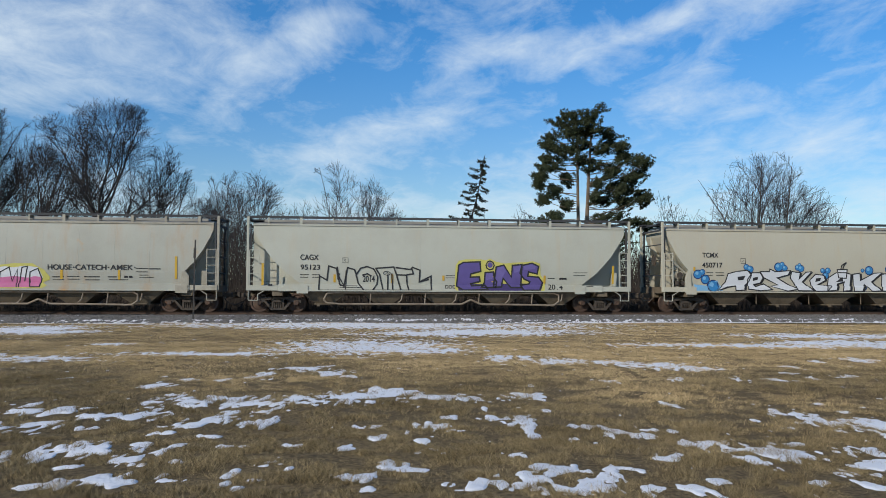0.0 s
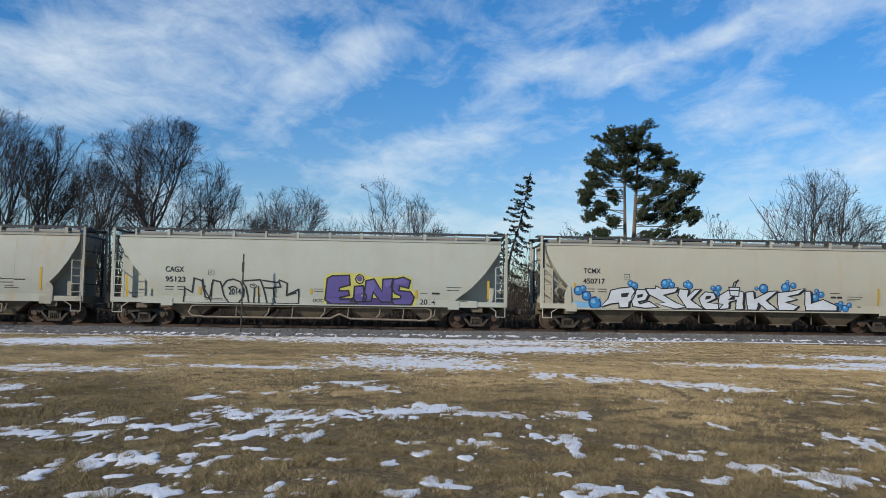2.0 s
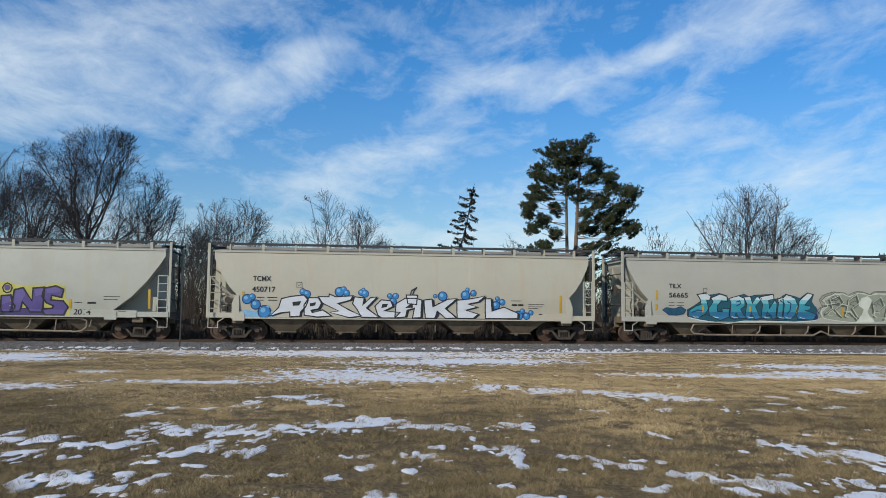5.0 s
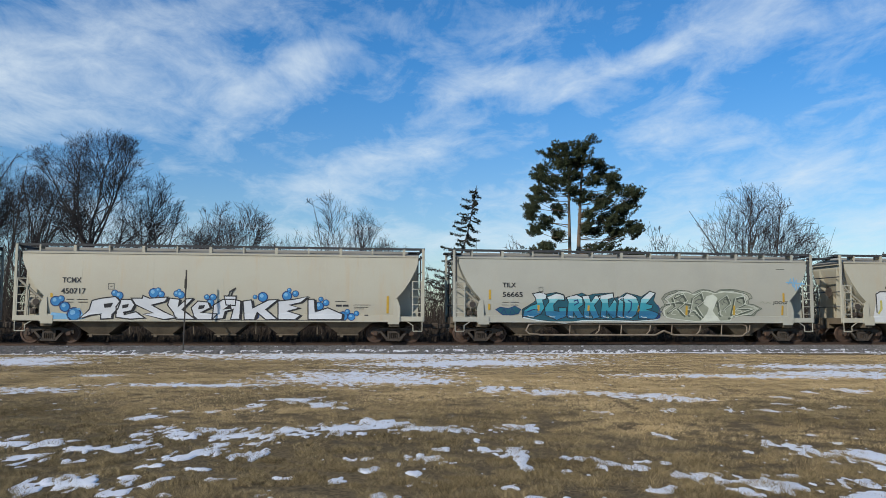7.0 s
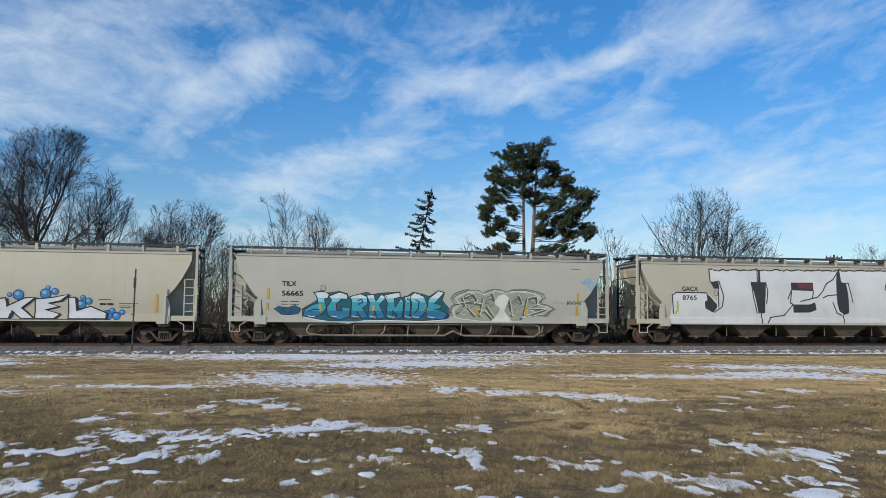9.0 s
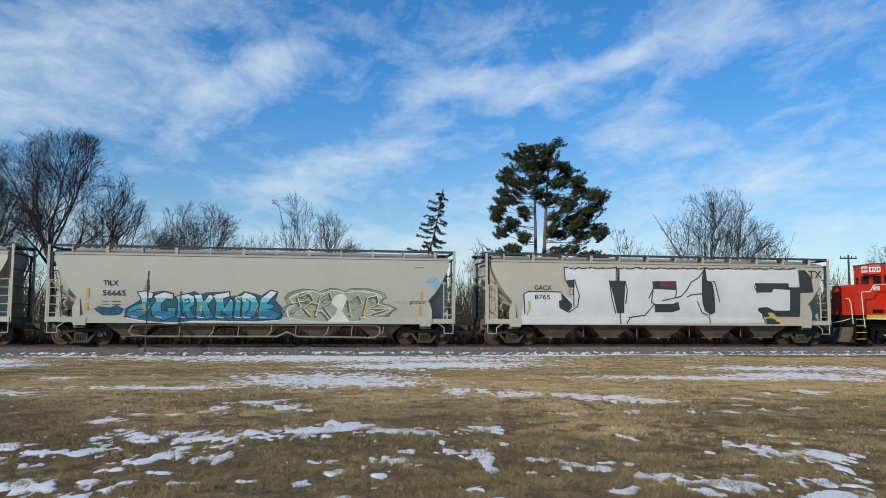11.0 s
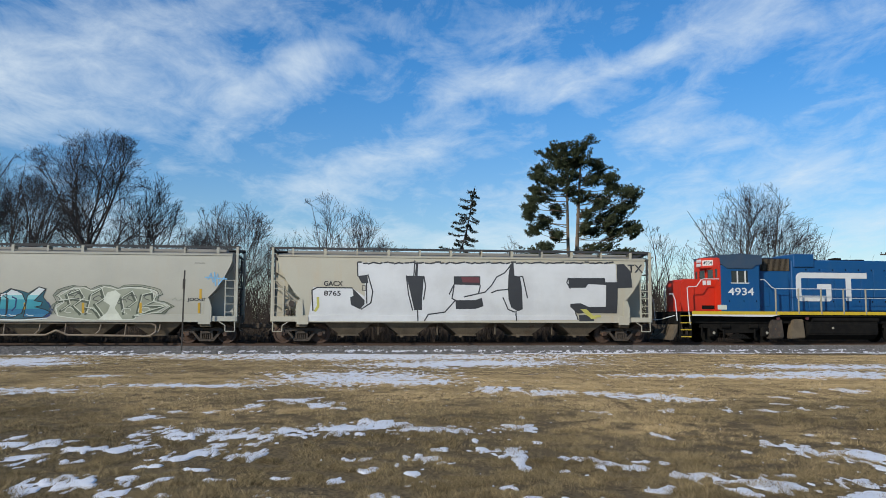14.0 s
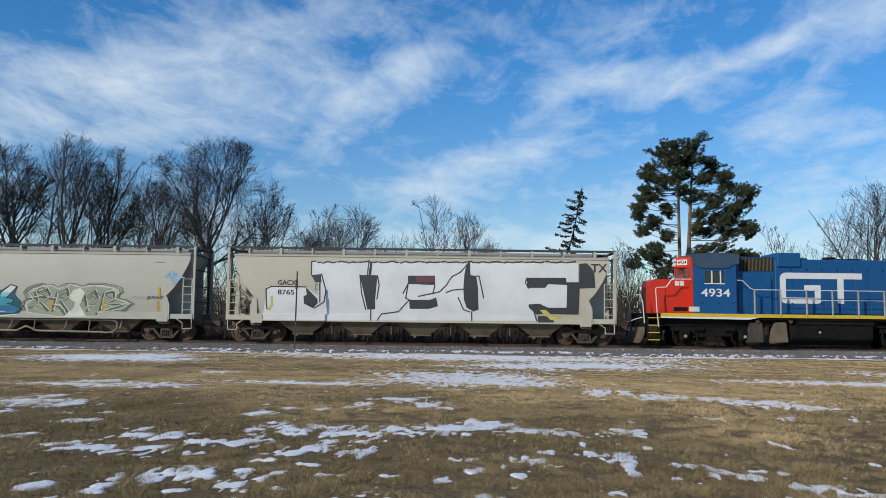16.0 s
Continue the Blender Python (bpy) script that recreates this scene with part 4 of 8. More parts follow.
def marker_post():
    """a slim steel post with a narrow dark blade, at the foot of the ballast"""
    ob = new("marker_post")
    ob.matrix_basis = pose(-11.58, 37.68, 0, 0, 0.6, 0)
    bm = bmesh.new()
    box(bm, -0.03, 0.03, -0.02, 0.02, -0.2, 3.85)
    part("post", bm, POST, ob)
    bm = bmesh.new()
    box(bm, -0.06, 0.06, -0.045, -0.02, 3.0, 3.45, 0.006)
    part("blade", bm, POST, ob)
    tagged(ob, "thin dark steel marker post beside the track", "post")


marker_post()


def utility_pole():
    ob = new("utility_pole")
    ob.matrix_basis = pose(51.1, 90, 0)
    part("pole", rod(bmesh.new(), (0, 0, -0.2), (0, 0, 9.4), 0.16, 8, 0.11), PALE_BARK, ob)
    bm = box(bmesh.new(), -1.0, 1.0, -0.07, 0.07, 8.95, 9.1)
    arm = part("crossarm", bm, PALE_BARK, ob)
    for x in (-0.9, -0.4, 0.4, 0.9):
        part("insulator", rod(bmesh.new(), (x, 0, 9.1), (x, 0, 9.3), 0.05, 8), POST, arm)
    tagged(ob, "weathered wooden utility pole with a crossarm", "utility pole")


utility_pole()


# ---- the train: each car's space has x along the track, y away from the camera, z up from the rail ----
def half_width(z):
    """the side bulges at the belt line, tucks in towards the sill and leans in to the roof"""
    if z < 1.372:
        return 1.60
    return 1.60 - 0.085 * ((2.4 - z) / 1.03) ** 2 if z < 2.4 else 1.60 - 0.20 * ((z - 2.4) / 1.9) ** 2


LEVELS = (1.368, 1.376, 1.55, 1.75, 1.95, 2.15, 2.4, 2.7, 3.0, 3.3, 3.6, 3.9, 4.1)


def side(offset=0.012):
    return lambda z: -half_width(z) - offset


def wheelset(parent, x, r=0.457, ma=None):
    bm = bmesh.new()
    for s in (-1, 1):
        prof = [(0.06, s * 0.83), (0.13, s * 0.83), (0.15, s * 0.80), (r * 0.78, s * 0.755), (r * 0.82, s * 0.80), (r, s * 0.80), (r, s * 0.72), (r + 0.025, s * 0.70), (r + 0.02, s * 0.675), (r * 0.8, s * 0.68), (0.15, s * 0.70), (0.1, s * 0.66)]
        lathe(bm, prof, (0, 0, 0), 28)
        for k in range(3):
            a = k * math.tau / 3
            rod(bm, (0.085 * math.cos(a), s * 0.82, 0.085 * math.sin(a)), (0.085 * math.cos(a), s * 0.86, 0.085 * math.sin(a)), 0.02, 6)
    rod(bm, (0, -1.08, 0), (0, 1.08, 0), 0.075, 12)
    ob = part("wheelset", bm, ma or WHEEL, parent, "pair of rusty steel wheels on an axle", True)
    ob.matrix_basis = pose(x, 0, r)
    ROLLING.append((ob, x, r))
    return ob


ROLLING = []


def truck(parent, x):
    """a three-piece freight truck: cast side frames, bolster and springs, with two wheelsets"""
    for s in (-1, 1):
        bm = bmesh.new()
        y0, y1 = s * 1.06, s * 0.93
        for k in (-1, 1):
            prism(bm, [(x + k * 1.12, 0.62), (x + k * 1.12, 0.44), (x + k * 0.98, 0.40), (x + k * 0.74, 0.44), (x + k * 0.66, 0.56), (x + k * 0.30, 0.62), (x, 0.62), (x, 0.74), (x + k * 0.55, 0.74)], y0, y1)
            prism(bm, [(x + k * 0.72, 0.56), (x + k * 0.60, 0.56), (x + k * 0.26, 0.20), (x, 0.20), (x, 0.10), (x + k * 0.34, 0.10)], y0, y1)
            prism(bm, [(x + k * 0.30, 0.16), (x + k * 0.21, 0.16), (x + k * 0.21, 0.66), (x + k * 0.30, 0.66)], y0, y1)
        frame_ob = part("side_frame", bm, STEEL, parent, "cast steel truck side frame")
        bm = bmesh.new()
        for k in range(4):
            cx = x - 0.15 + 0.1 * k
            for j in range(5):
                rod(bm, (cx, s * 1.0, 0.20 + 0.055 * j), (cx, s * 1.0, 0.235 + 0.055 * j), 0.045, 8)
        box(bm, x - 0.22, x + 0.22, s * 0.9, s * 1.07, 0.47, 0.58, 0.01)
        part("spring", bm, STEEL, frame_ob)
        for k in (-1, 1):
            bm = bmesh.new()
            box(bm, x + k * 0.905 - 0.12, x + k * 0.905 + 0.12, s * 0.92, s * 1.08, 0.34, 0.56, 0.02)
            rod(bm, (x + k * 0.905, s * 1.05, 0.457), (x + k * 0.905, s * 1.14, 0.457), 0.10, 12)
            part("bearing", bm, WHEEL, frame_ob)
    bm = bmesh.new()
    box(bm, x - 0.2, x + 0.2, -0.95, 0.95, 0.42, 0.66)
    for k in (-1, 1):
        box(bm, x + k * 0.42 - 0.06, x + k * 0.42 + 0.06, -0.85, 0.85, 0.34, 0.46)
    part("bolster", bm, STEEL, parent)
    for k in (-1, 1):
        wheelset(parent, x + k * 0.905)


def coupler(parent, x, d):
    bm = bmesh.new()
    box(bm, min(x, x + d * 0.62), max(x, x + d * 0.62), -0.09, 0.09, 0.72, 0.92, 0.02)
    box(bm, min(x + d * 0.55, x + d * 0.86), max(x + d * 0.55, x + d * 0.86), -0.16, 0.13, 0.68, 0.98, 0.04)
    pipe(bm, [(x, -0.35, 0.75), (x + d * 0.3, -0.33, 0.45), (x + d * 0.62, -0.30, 0.32), (x + d * 0.86, -0.25, 0.42)], 0.03)
    part("coupler", bm, STEEL, parent, "knuckle coupler with hanging air hose")


def paint(parent, name, shapes, ma, off=0.012, label="", apart=True):
    """painted shapes, each a polygon of (x, z), following the side's curve"""
    if apart:
        for pts in shapes:
            paint(parent, name, [pts], ma, off, label, False)
        return
    bm = bmesh.new()
    for pts in shapes:
        vs = [bm.verts.new((x, 0, z)) for x, z in pts]
        f = bm.faces.new(vs)
        f.normal_update()
        if f.normal.y > 0:
            f.normal_flip()
    bmesh.ops.remove_doubles(bm, verts=bm.verts[:], dist=0.0008)
    bmesh.ops.triangulate(bm, faces=bm.faces[:])
    for z in LEVELS:
        bmesh.ops.bisect_plane(bm, geom=bm.verts[:] + bm.edges[:] + bm.faces[:], plane_co=(0, 0, z), plane_no=(0, 0, 1))
    for v in bm.verts:
        v.co.y = -half_width(v.co.z) - off
    return part(name, bm, ma, parent, label)


def stroke(pts, w):
    """a brush stroke of width w along points: quads that share their mitred corners"""
    closed = len(pts) > 3 and math.dist(pts[0], pts[-1]) < 1e-6
    n = len(pts) - 1
    ways = []
    for (ax, az), (bx, bz) in zip(pts, pts[1:]):
        ln = math.hypot(bx - ax, bz - az) or 1
        ways.append(((bx - ax) / ln, (bz - az) / ln))
    left, right = [], []
    for k, (x, z) in enumerate(pts):
        p = ways[k - 1] if k else (ways[-1] if closed else ways[0])
        q = ways[k] if k < n else (ways[0] if closed else ways[-1])
        mx, mz = -(p[1] + q[1]), p[0] + q[0]
        ln = math.hypot(mx, mz)
        if ln < 0.35:
            mx, mz, ln = -p[1], p[0], 1
        mx, mz = mx / ln, mz / ln
        h = min(w / 2 / max(-p[1] * mx + p[0] * mz, 0.3), w * 0.95)
        if not closed and k in (0, n):
            e = w * (-0.3 if k == 0 else 0.3)
            x, z = x + ways[0 if k == 0 else -1][0] * e, z + ways[0 if k == 0 else -1][1] * e
        left.append((x + mx * h, z + mz * h))
        right.append((x - mx * h, z - mz * h))
    return [[left[k], left[k + 1], right[k + 1], right[k]] for k in range(n)]


def disc(cx, cz, r, n=14, squash=1.0):
    return [(cx + r * math.cos(k * math.tau / n), cz + r * squash * math.sin(k * math.tau / n)) for k in range(n)]


def hopper_car(u, skin, ends, knee, label, pipes=False, gear=True, seams=1.62):
    """covered hopper: body, roof with walkways, sills, ends, five outlets, two trucks. knee: where the end slope meets the side's upright edge"""
    car = new("hopper_car")
    car.matrix_basis = Matrix.Translation(on_track(u, 0, RAIL)) @ Matrix.Rotation(PHI, 4, "Z")
    tagged(car, label, "freight car", "hopper cars of the train")
    kx, kz = knee
    right = [(kx, 1.35), (kx, kz), (kx + (9.3 - kx) * 0.36, kz + (3.85 - kz) * 0.26), (kx + (9.3 - kx) * 0.66, kz + (3.85 - kz) * 0.56), (kx + (9.3 - kx) * 0.9, kz + (3.85 - kz) * 0.88), (9.3, 3.95), (9.3, 4.29)]
    if kz <= 1.36:
        right = right[1:]
    bm = prism(bmesh.new(), right + [(-x, z) for x, z in right[::-1]], -1.6, 1.6)
    for z in LEVELS:
        bmesh.ops.bisect_plane(bm, geom=bm.verts[:] + bm.edges[:] + bm.faces[:], plane_co=(0, 0, z), plane_no=(0, 0, 1))
    for v in bm.verts:
        v.co.y = math.copysign(half_width(v.co.z), v.co.y)
    bmesh.ops.delete(bm, geom=[f for f in bm.faces if f.normal.z > 0.9], context="FACES")
    body = part("body", bm, skin, car, smooth=True)
    # roof
    bm = bmesh.new()
    prof = [(-1.40, 4.29), (-1.2, 4.36), (-0.8, 4.43), (0, 4.47), (0.8, 4.43), (1.2, 4.36), (1.40, 4.29)]
    a, b = [[bm.verts.new((x, y, z)) for y, z in prof] for x in (-9.3, 9.3)]
    for k in range(6):
        bm.faces.new((a[k], b[k], b[k + 1], a[k + 1]))
    bm.faces.new(a[::-1]), bm.faces.new(b)
    box(bm, -8.9, 8.9, -0.36, 0.36, 4.40, 4.60, 0.03)
    part("roof", bm, ROOF_GREY, car, "grey roof with a long hatch trough")
    bm = bmesh.new()
    box(bm, -9.32, 9.32, -1.46, -1.37, 4.21, 4.30, 0.012)
    box(bm, -9.32, 9.32, 1.37, 1.46, 4.21, 4.30, 0.012)
    part("eave", bm, ends, car)
    # walkways
    for s in (-1, 1):
        bm = bmesh.new()
        box(bm, -9.75, 9.65, s * 0.72, s * 1.28, 4.63, 4.68)
        box(bm, -9.75, 9.65, s * 1.255, s * 1.29, 4.58, 4.70)
        board = part("running_board", bm, GRATING, car, "dark steel grating walkway")
        for k in range(12):
            x = -8.6 + 17.2 * k / 11
            w = 0.065 if k % 2 else 0.035
            bm = bmesh.new()
            prism(bm, [(x - w, 4.24), (x + w, 4.24), (x + w, 4.63), (x - w, 4.63)], s * 1.30, s * 1.26)
            box(bm, x - 0.02, x + 0.02, min(s * 0.7, s * 1.27), max(s * 0.7, s * 1.27), 4.45, 4.62)
            part("bracket", bm, ends, board)
    # side sills
    for s in (-1, 1):
        bm = bmesh.new()
        box(bm, -8.1, 8.1, s * 1.60, s * 1.607, 1.06, 1.36)
        box(bm, -8.1, 8.1, min(s * 1.5, s * 1.63), max(s * 1.5, s * 1.63), 1.02, 1.08, 0.008)
        part("side_sill", bm, skin, car)
        for e in (-1, 1):
            bm = bmesh.new()
            box(bm, min(e * 8.1, e * 9.55), max(e * 8.1, e * 9.55), min(s * 1.44, s * 1.58), max(s * 1.44, s * 1.58), 1.05, 1.30, 0.012)
            part("end_sill", bm, ends, car)
    if seams:
        bm = bmesh.new()
        zs = [1.40, 1.55, 1.75, 1.95, 2.15, 2.4, 2.7, 3.0, 3.3, 3.6, 3.9, 4.2]
        for z0, z1 in zip(zs, zs[1:]):
            y0, y1 = -half_width(z0), -half_width(z1)
            vs = [bm.verts.new(p) for p in ((0, y0 - 0.001, z0), (0.012, y0 - 0.006, z0), (0.024, y0 - 0.001, z0), (0, y1 - 0.001, z1), (0.012, y1 - 0.006, z1), (0.024, y1 - 0.001, z1))]
            bm.faces.new((vs[0], vs[1], vs[4], vs[3])), bm.faces.new((vs[1], vs[2], vs[5], vs[4]))
        seam = part("weld_seam", bm, skin, car)
        seam.location.x = -6.6
        x = -6.6 + seams
        while x < 7.0:
            again = new("weld_seam", seam.data)
            again.parent, again.location.x = car, x
            x += seams
    # ends: corner posts, ladders, end frames
    for e in (-1, 1):
        for s in (-1, 1):
            bm = bmesh.new()
            box(bm, e * 9.55 - 0.06, e * 9.55 + 0.06, s * 1.5 - 0.05, s * 1.5 + 0.05, 1.05, 4.64, 0.01)
            part("corner_post", bm, ends, car)
            bm = bmesh.new()
            hi = 3.05 if knee[1] > 1.5 else 3.0
            for x in (9.02, 9.46):
                box(bm, e * x - 0.025, e * x + 0.025, s * 1.52 - 0.03, s * 1.52 + 0.03, 1.3, hi)
            for j in range(5):
                rod(bm, (e * 9.02, s * 1.54, 1.5 + 0.38 * j), (e * 9.46, s * 1.54, 1.5 + 0.38 * j), 0.022, 6)
            part("ladder", bm, ends, car)
            bm = bmesh.new()
            pipe(bm, [(e * 8.75, s * 1.54, 1.05), (e * 9.05, s * 1.54, 0.86), (e * 9.05, s * 1.54, 0.58), (e * 9.5, s * 1.54, 0.58), (e * 9.5, s * 1.54, 1.05)], 0.022)
            part("sill_step", bm, ends, car)
            bm = bmesh.new()
            if kz > 1.5:
                prism(bm, [(e * (kx - 0.10), 1.02), (e * (kx + 0.26), 1.02), (e * (kx + 0.26), 1.75), (e * (kx + 0.12), kz + 0.05), (e * (kx - 0.06), kz + 0.05)], s * 1.625, s * 1.585)
            box(bm, e * (kx - 0.35), e * (kx + 0.2), s * 1.60, s * 1.64, 0.92, 1.30) if e > 0 else box(bm, e * (kx + 0.2), e * (kx - 0.35), s * 1.60, s * 1.64, 0.92, 1.30)
            part("bolster_plate", bm, ends, car)
        for s in (-1, 1):
            bm = bmesh.new()
            prism(bm, [(e * x, z) for x, z in [(9.38, 1.28), (kx - 0.05, 1.28)] + [q for q in right if q[1] > 1.3]], s * 0.78, s * 0.74)
            part("shear_panel", bm, skin, car)
        bm = bmesh.new()
        box(bm, e * 9.50 - 0.04, e * 9.50 + 0.04, -1.5, 1.5, 4.52, 4.62)
        box(bm, e * 9.50 - 0.04, e * 9.50 + 0.04, -1.5, 1.5, 4.20, 4.28)
        box(bm, e * 9.42 - 0.03, e * 9.42 + 0.03, -1.5, -1.34, 1.1, 4.3)
        box(bm, e * 9.42 - 0.03, e * 9.42 + 0.03, 1.34, 1.5, 1.1, 4.3)
        for z in (1.9, 2.7, 3.5):
            rod(bm, (e * 9.5, -1.5, z), (e * 9.5, 1.5, z), 0.03, 6)
        part("end_frame", bm, GRATING, car, "dark grimy end framing")
        bm = bmesh.new()
        box(bm, min(e * 6.9, e * 9.6), max(e * 6.9, e * 9.6), -0.33, 0.33, 0.74, 1.10, 0.02)
        box(bm, e * 9.5 - 0.08, e * 9.5 + 0.08, -1.5, 1.5, 0.98, 1.30)
        box(bm, e * 8.13 - 0.25, e * 8.13 + 0.25, -1.5, 1.5, 0.80, 1.10)
        box(bm, min(e * 8.2, e * 9.5), max(e * 8.2, e * 9.5), -1.4, 1.4, 1.22, 1.26)
        part("centre_sill", bm, HOPPER_TAN, car, "grimy draft sill and end platform")
        coupler(car, e * 9.6, e)
        truck(car, e * 8.13)
    if gear:
        bm = bmesh.new()
        rod(bm, (-8.98, -1.22, 1.90), (-8.42, -1.22, 1.90), 0.24, 16)
        for x in (-8.92, -8.48):
            rod(bm, (x - 0.02, -1.22, 1.90), (x + 0.02, -1.22, 1.90), 0.27, 16)
        part("air_reservoir", bm, FRAME_CREAM, car, "grimy air reservoir")
        bm = bmesh.new()
        box(bm, -8.90, -8.62, -1.45, -1.15, 1.36, 1.62, 0.03)
        rod(bm, (-8.62, -1.50, 1.92), (-8.62, -1.40, 1.92), 0.15, 14)
        rod(bm, (-8.40, -1.45, 1.48), (-8.40, -1.20, 1.48), 0.11, 12)
        rod(bm, (-8.80, -1.48, 1.50), (-8.80, -1.40, 1.50), 0.09, 10)
        part("brake_valve", bm, STEEL, car, "dark brake valve block")
        bm = bmesh.new()
        rod(bm, (-9.45, -1.46, 3.0), (-8.3, -1.46, 2.0), 0.055, 8)
        pipe(bm, [(-9.3, -1.4, 2.25), (-8.7, -1.4, 2.25), (-8.7, -1.4, 1.3)], 0.025)
        pipe(bm, [(-8.95, -1.42, 1.3), (-8.95, -1.42, 2.75), (-9.4, -1.42, 2.75)], 0.028)
        pipe(bm, [(-8.5, -1.3, 1.7), (-8.35, -1.4, 1.55), (-8.3, -1.4, 1.3)], 0.02)
        part("brake_pipe", bm, FRAME_CREAM, car)
        bm = lathe(bmesh.new(), [(0.27, -0.03), (0.30, 0.0), (0.27, 0.03), (0.25, 0.0)], (0, 0, 0), 18)
        wheel = part("hand_brake", bm, STEEL, car)
        wheel.matrix_basis = pose(-9.62, -0.5, 2.7, 0, 0, 90)
    else:
        bm = bmesh.new()
        box(bm, 8.75, 9.0, -1.3, -0.9, 1.3, 2.0, 0.02)
        part("brake_cylinder", bm, ends, car)
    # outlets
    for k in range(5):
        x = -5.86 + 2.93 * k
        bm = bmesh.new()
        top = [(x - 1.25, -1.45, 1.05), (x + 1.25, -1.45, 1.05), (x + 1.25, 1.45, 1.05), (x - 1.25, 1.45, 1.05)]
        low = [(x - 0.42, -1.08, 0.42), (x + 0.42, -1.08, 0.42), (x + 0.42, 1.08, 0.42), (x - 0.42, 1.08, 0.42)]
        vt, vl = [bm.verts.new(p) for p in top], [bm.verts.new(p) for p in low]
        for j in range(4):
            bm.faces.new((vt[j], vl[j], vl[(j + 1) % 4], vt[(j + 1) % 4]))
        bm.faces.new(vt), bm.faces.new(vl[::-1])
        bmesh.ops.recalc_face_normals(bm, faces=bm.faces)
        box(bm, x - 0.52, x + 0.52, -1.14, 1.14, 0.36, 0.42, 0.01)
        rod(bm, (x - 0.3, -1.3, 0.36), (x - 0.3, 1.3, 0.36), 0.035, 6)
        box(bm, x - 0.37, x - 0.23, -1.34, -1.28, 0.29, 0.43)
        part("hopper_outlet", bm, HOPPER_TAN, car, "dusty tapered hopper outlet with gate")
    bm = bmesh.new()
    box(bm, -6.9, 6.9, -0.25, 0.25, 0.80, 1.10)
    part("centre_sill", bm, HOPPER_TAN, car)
    if pipes:
        bm = bmesh.new()
        pipe(bm, [(-5.2, -1.5, 0.42), (-5.75, -1.5, 0.46), (-5.9, -1.5, 0.62), (-5.75, -1.5, 0.92), (-5.4, -1.5, 0.96), (5.6, -1.5, 0.96), (5.85, -1.5, 0.85), (5.85, -1.5, 0.55), (5.6, -1.5, 0.36), (5.2, -1.45, 0.34)], 0.042, 8)
        rack = part("unloading_pipe", bm, PIPE_BROWN, car, "long grimy tan unloading pipe below the side sill")
        bm = bmesh.new()
        pipe(bm, [(-5.2, -1.5, 0.40), (0.9, -1.45, 0.40)], 0.05, 8)
        pipe(bm, [(0.9, -1.45, 0.40), (1.35, -1.45, 0.62), (1.9, -1.45, 0.40), (5.2, -1.45, 0.36)], 0.05, 8)
        part("vacuum_pipe", bm, PIPE_BROWN, rack, "grimy brown lower pipe")
        for k in range(4):
            x = -3.6 + 2.7 * k
            bm = bmesh.new()
            pipe(bm, [(x, -1.48, 0.96), (x - 0.05, -1.48, 0.40)], 0.03)
            part("hanger", bm, PIPE_BROWN, rack)
            bm = bmesh.new()
            pipe(bm, [(x + 1.3, -1.45, 0.42), (x + 1.5, -1.45, 0.62), (x + 1.55, -1.45, 0.9)], 0.035)
            part("hanger", bm, PIPE_BROWN, rack)
    else:
        bm = bmesh.new()
        pipe(bm, [(-6.6, -1.2, 0.98), (6.6, -1.2, 0.98)], 0.03)
        for k in range(4):
            x = -4.4 + 2.93 * k
            pipe(bm, [(x, -1.3, 1.0), (x, -1.3, 0.42)], 0.03)
        part("train_line", bm, HOPPER_TAN, car)
    return car


def data_bars(car, rows):
    """small stencilled lines too fine to read: x, z, length, height"""
    paint(car, "data_stencil", [[(x, z), (x + w, z), (x + w, z + h * 0.6), (x, z + h * 0.6)] for x, z, w, h in rows], BLACK, 0.011, "small black data lines", True)


def reflectors(car, spots):
    for x, z, h in spots:
        paint(car, "reflector", [[(x - 0.055, z), (x + 0.055, z), (x + 0.055, z + h), (x - 0.055, z + h)]], YELLOW, 0.018, "yellow reflective strip")


KNEE = (8.15, 2.1)
car_1 = hopper_car(-20.45, CREAM_RUSTY, FRAME_CREAM, (7.95, 1.9), "rust-streaked cream covered hopper car with painted lettering", pipes=True, gear=False)
car_2 = hopper_car(0.05, CREAM, CREAM, (7.0, 1.35), "pale cream covered hopper car with purple graffiti", pipes=True, gear=False, seams=5.4)
car_3 = hopper_car(20.93, CREAM_TAN, CREAM_TAN, KNEE, "tan-streaked cream covered hopper car with white and blue graffiti")
car_4 = hopper_car(41.58, GREY_PAINT, GREY_PAINT, KNEE, "pale grey covered hopper car with teal and green graffiti", pipes=True, seams=5.4)
car_5 = hopper_car(62.36, CREAM_TAN, CREAM_TAN, KNEE, "cream covered hopper car with a white block painted over its side")
# painted lettering and graffiti of the first car
s = []
s.append([(-0.93, 2.14), (0.28, 2.29), (1.09, 2.29), (1.61, 2.0), (1.87, 1.68), (1.87, 1.52), (1.57, 1.41), (1.78, 1.25), (1.53, 1.12), (-0.9, 1.11)])
paint(car_1, "graffiti", s, SPRAY["YELLOW"], 0.012, "yellow sprayed cloud behind letters")
s = []
s.append([(-0.92, 2.03), (-0.12, 2.14), (0.28, 2.09), (0.79, 2.18), (1.35, 2.1), (1.56, 1.67), (1.47, 1.19), (-0.9, 1.15)])
paint(car_1, "graffiti", s, WHITE, 0.015, "white sprayed letters")
s = []
s.append([(-0.91, 1.56), (0.29, 1.69), (0.9, 1.62), (1.21, 1.69), (1.51, 1.65), (1.42, 1.19), (-0.9, 1.15)])
paint(car_1, "graffiti", s, SPRAY["PINK"], 0.018, "pink sprayed letter shading")
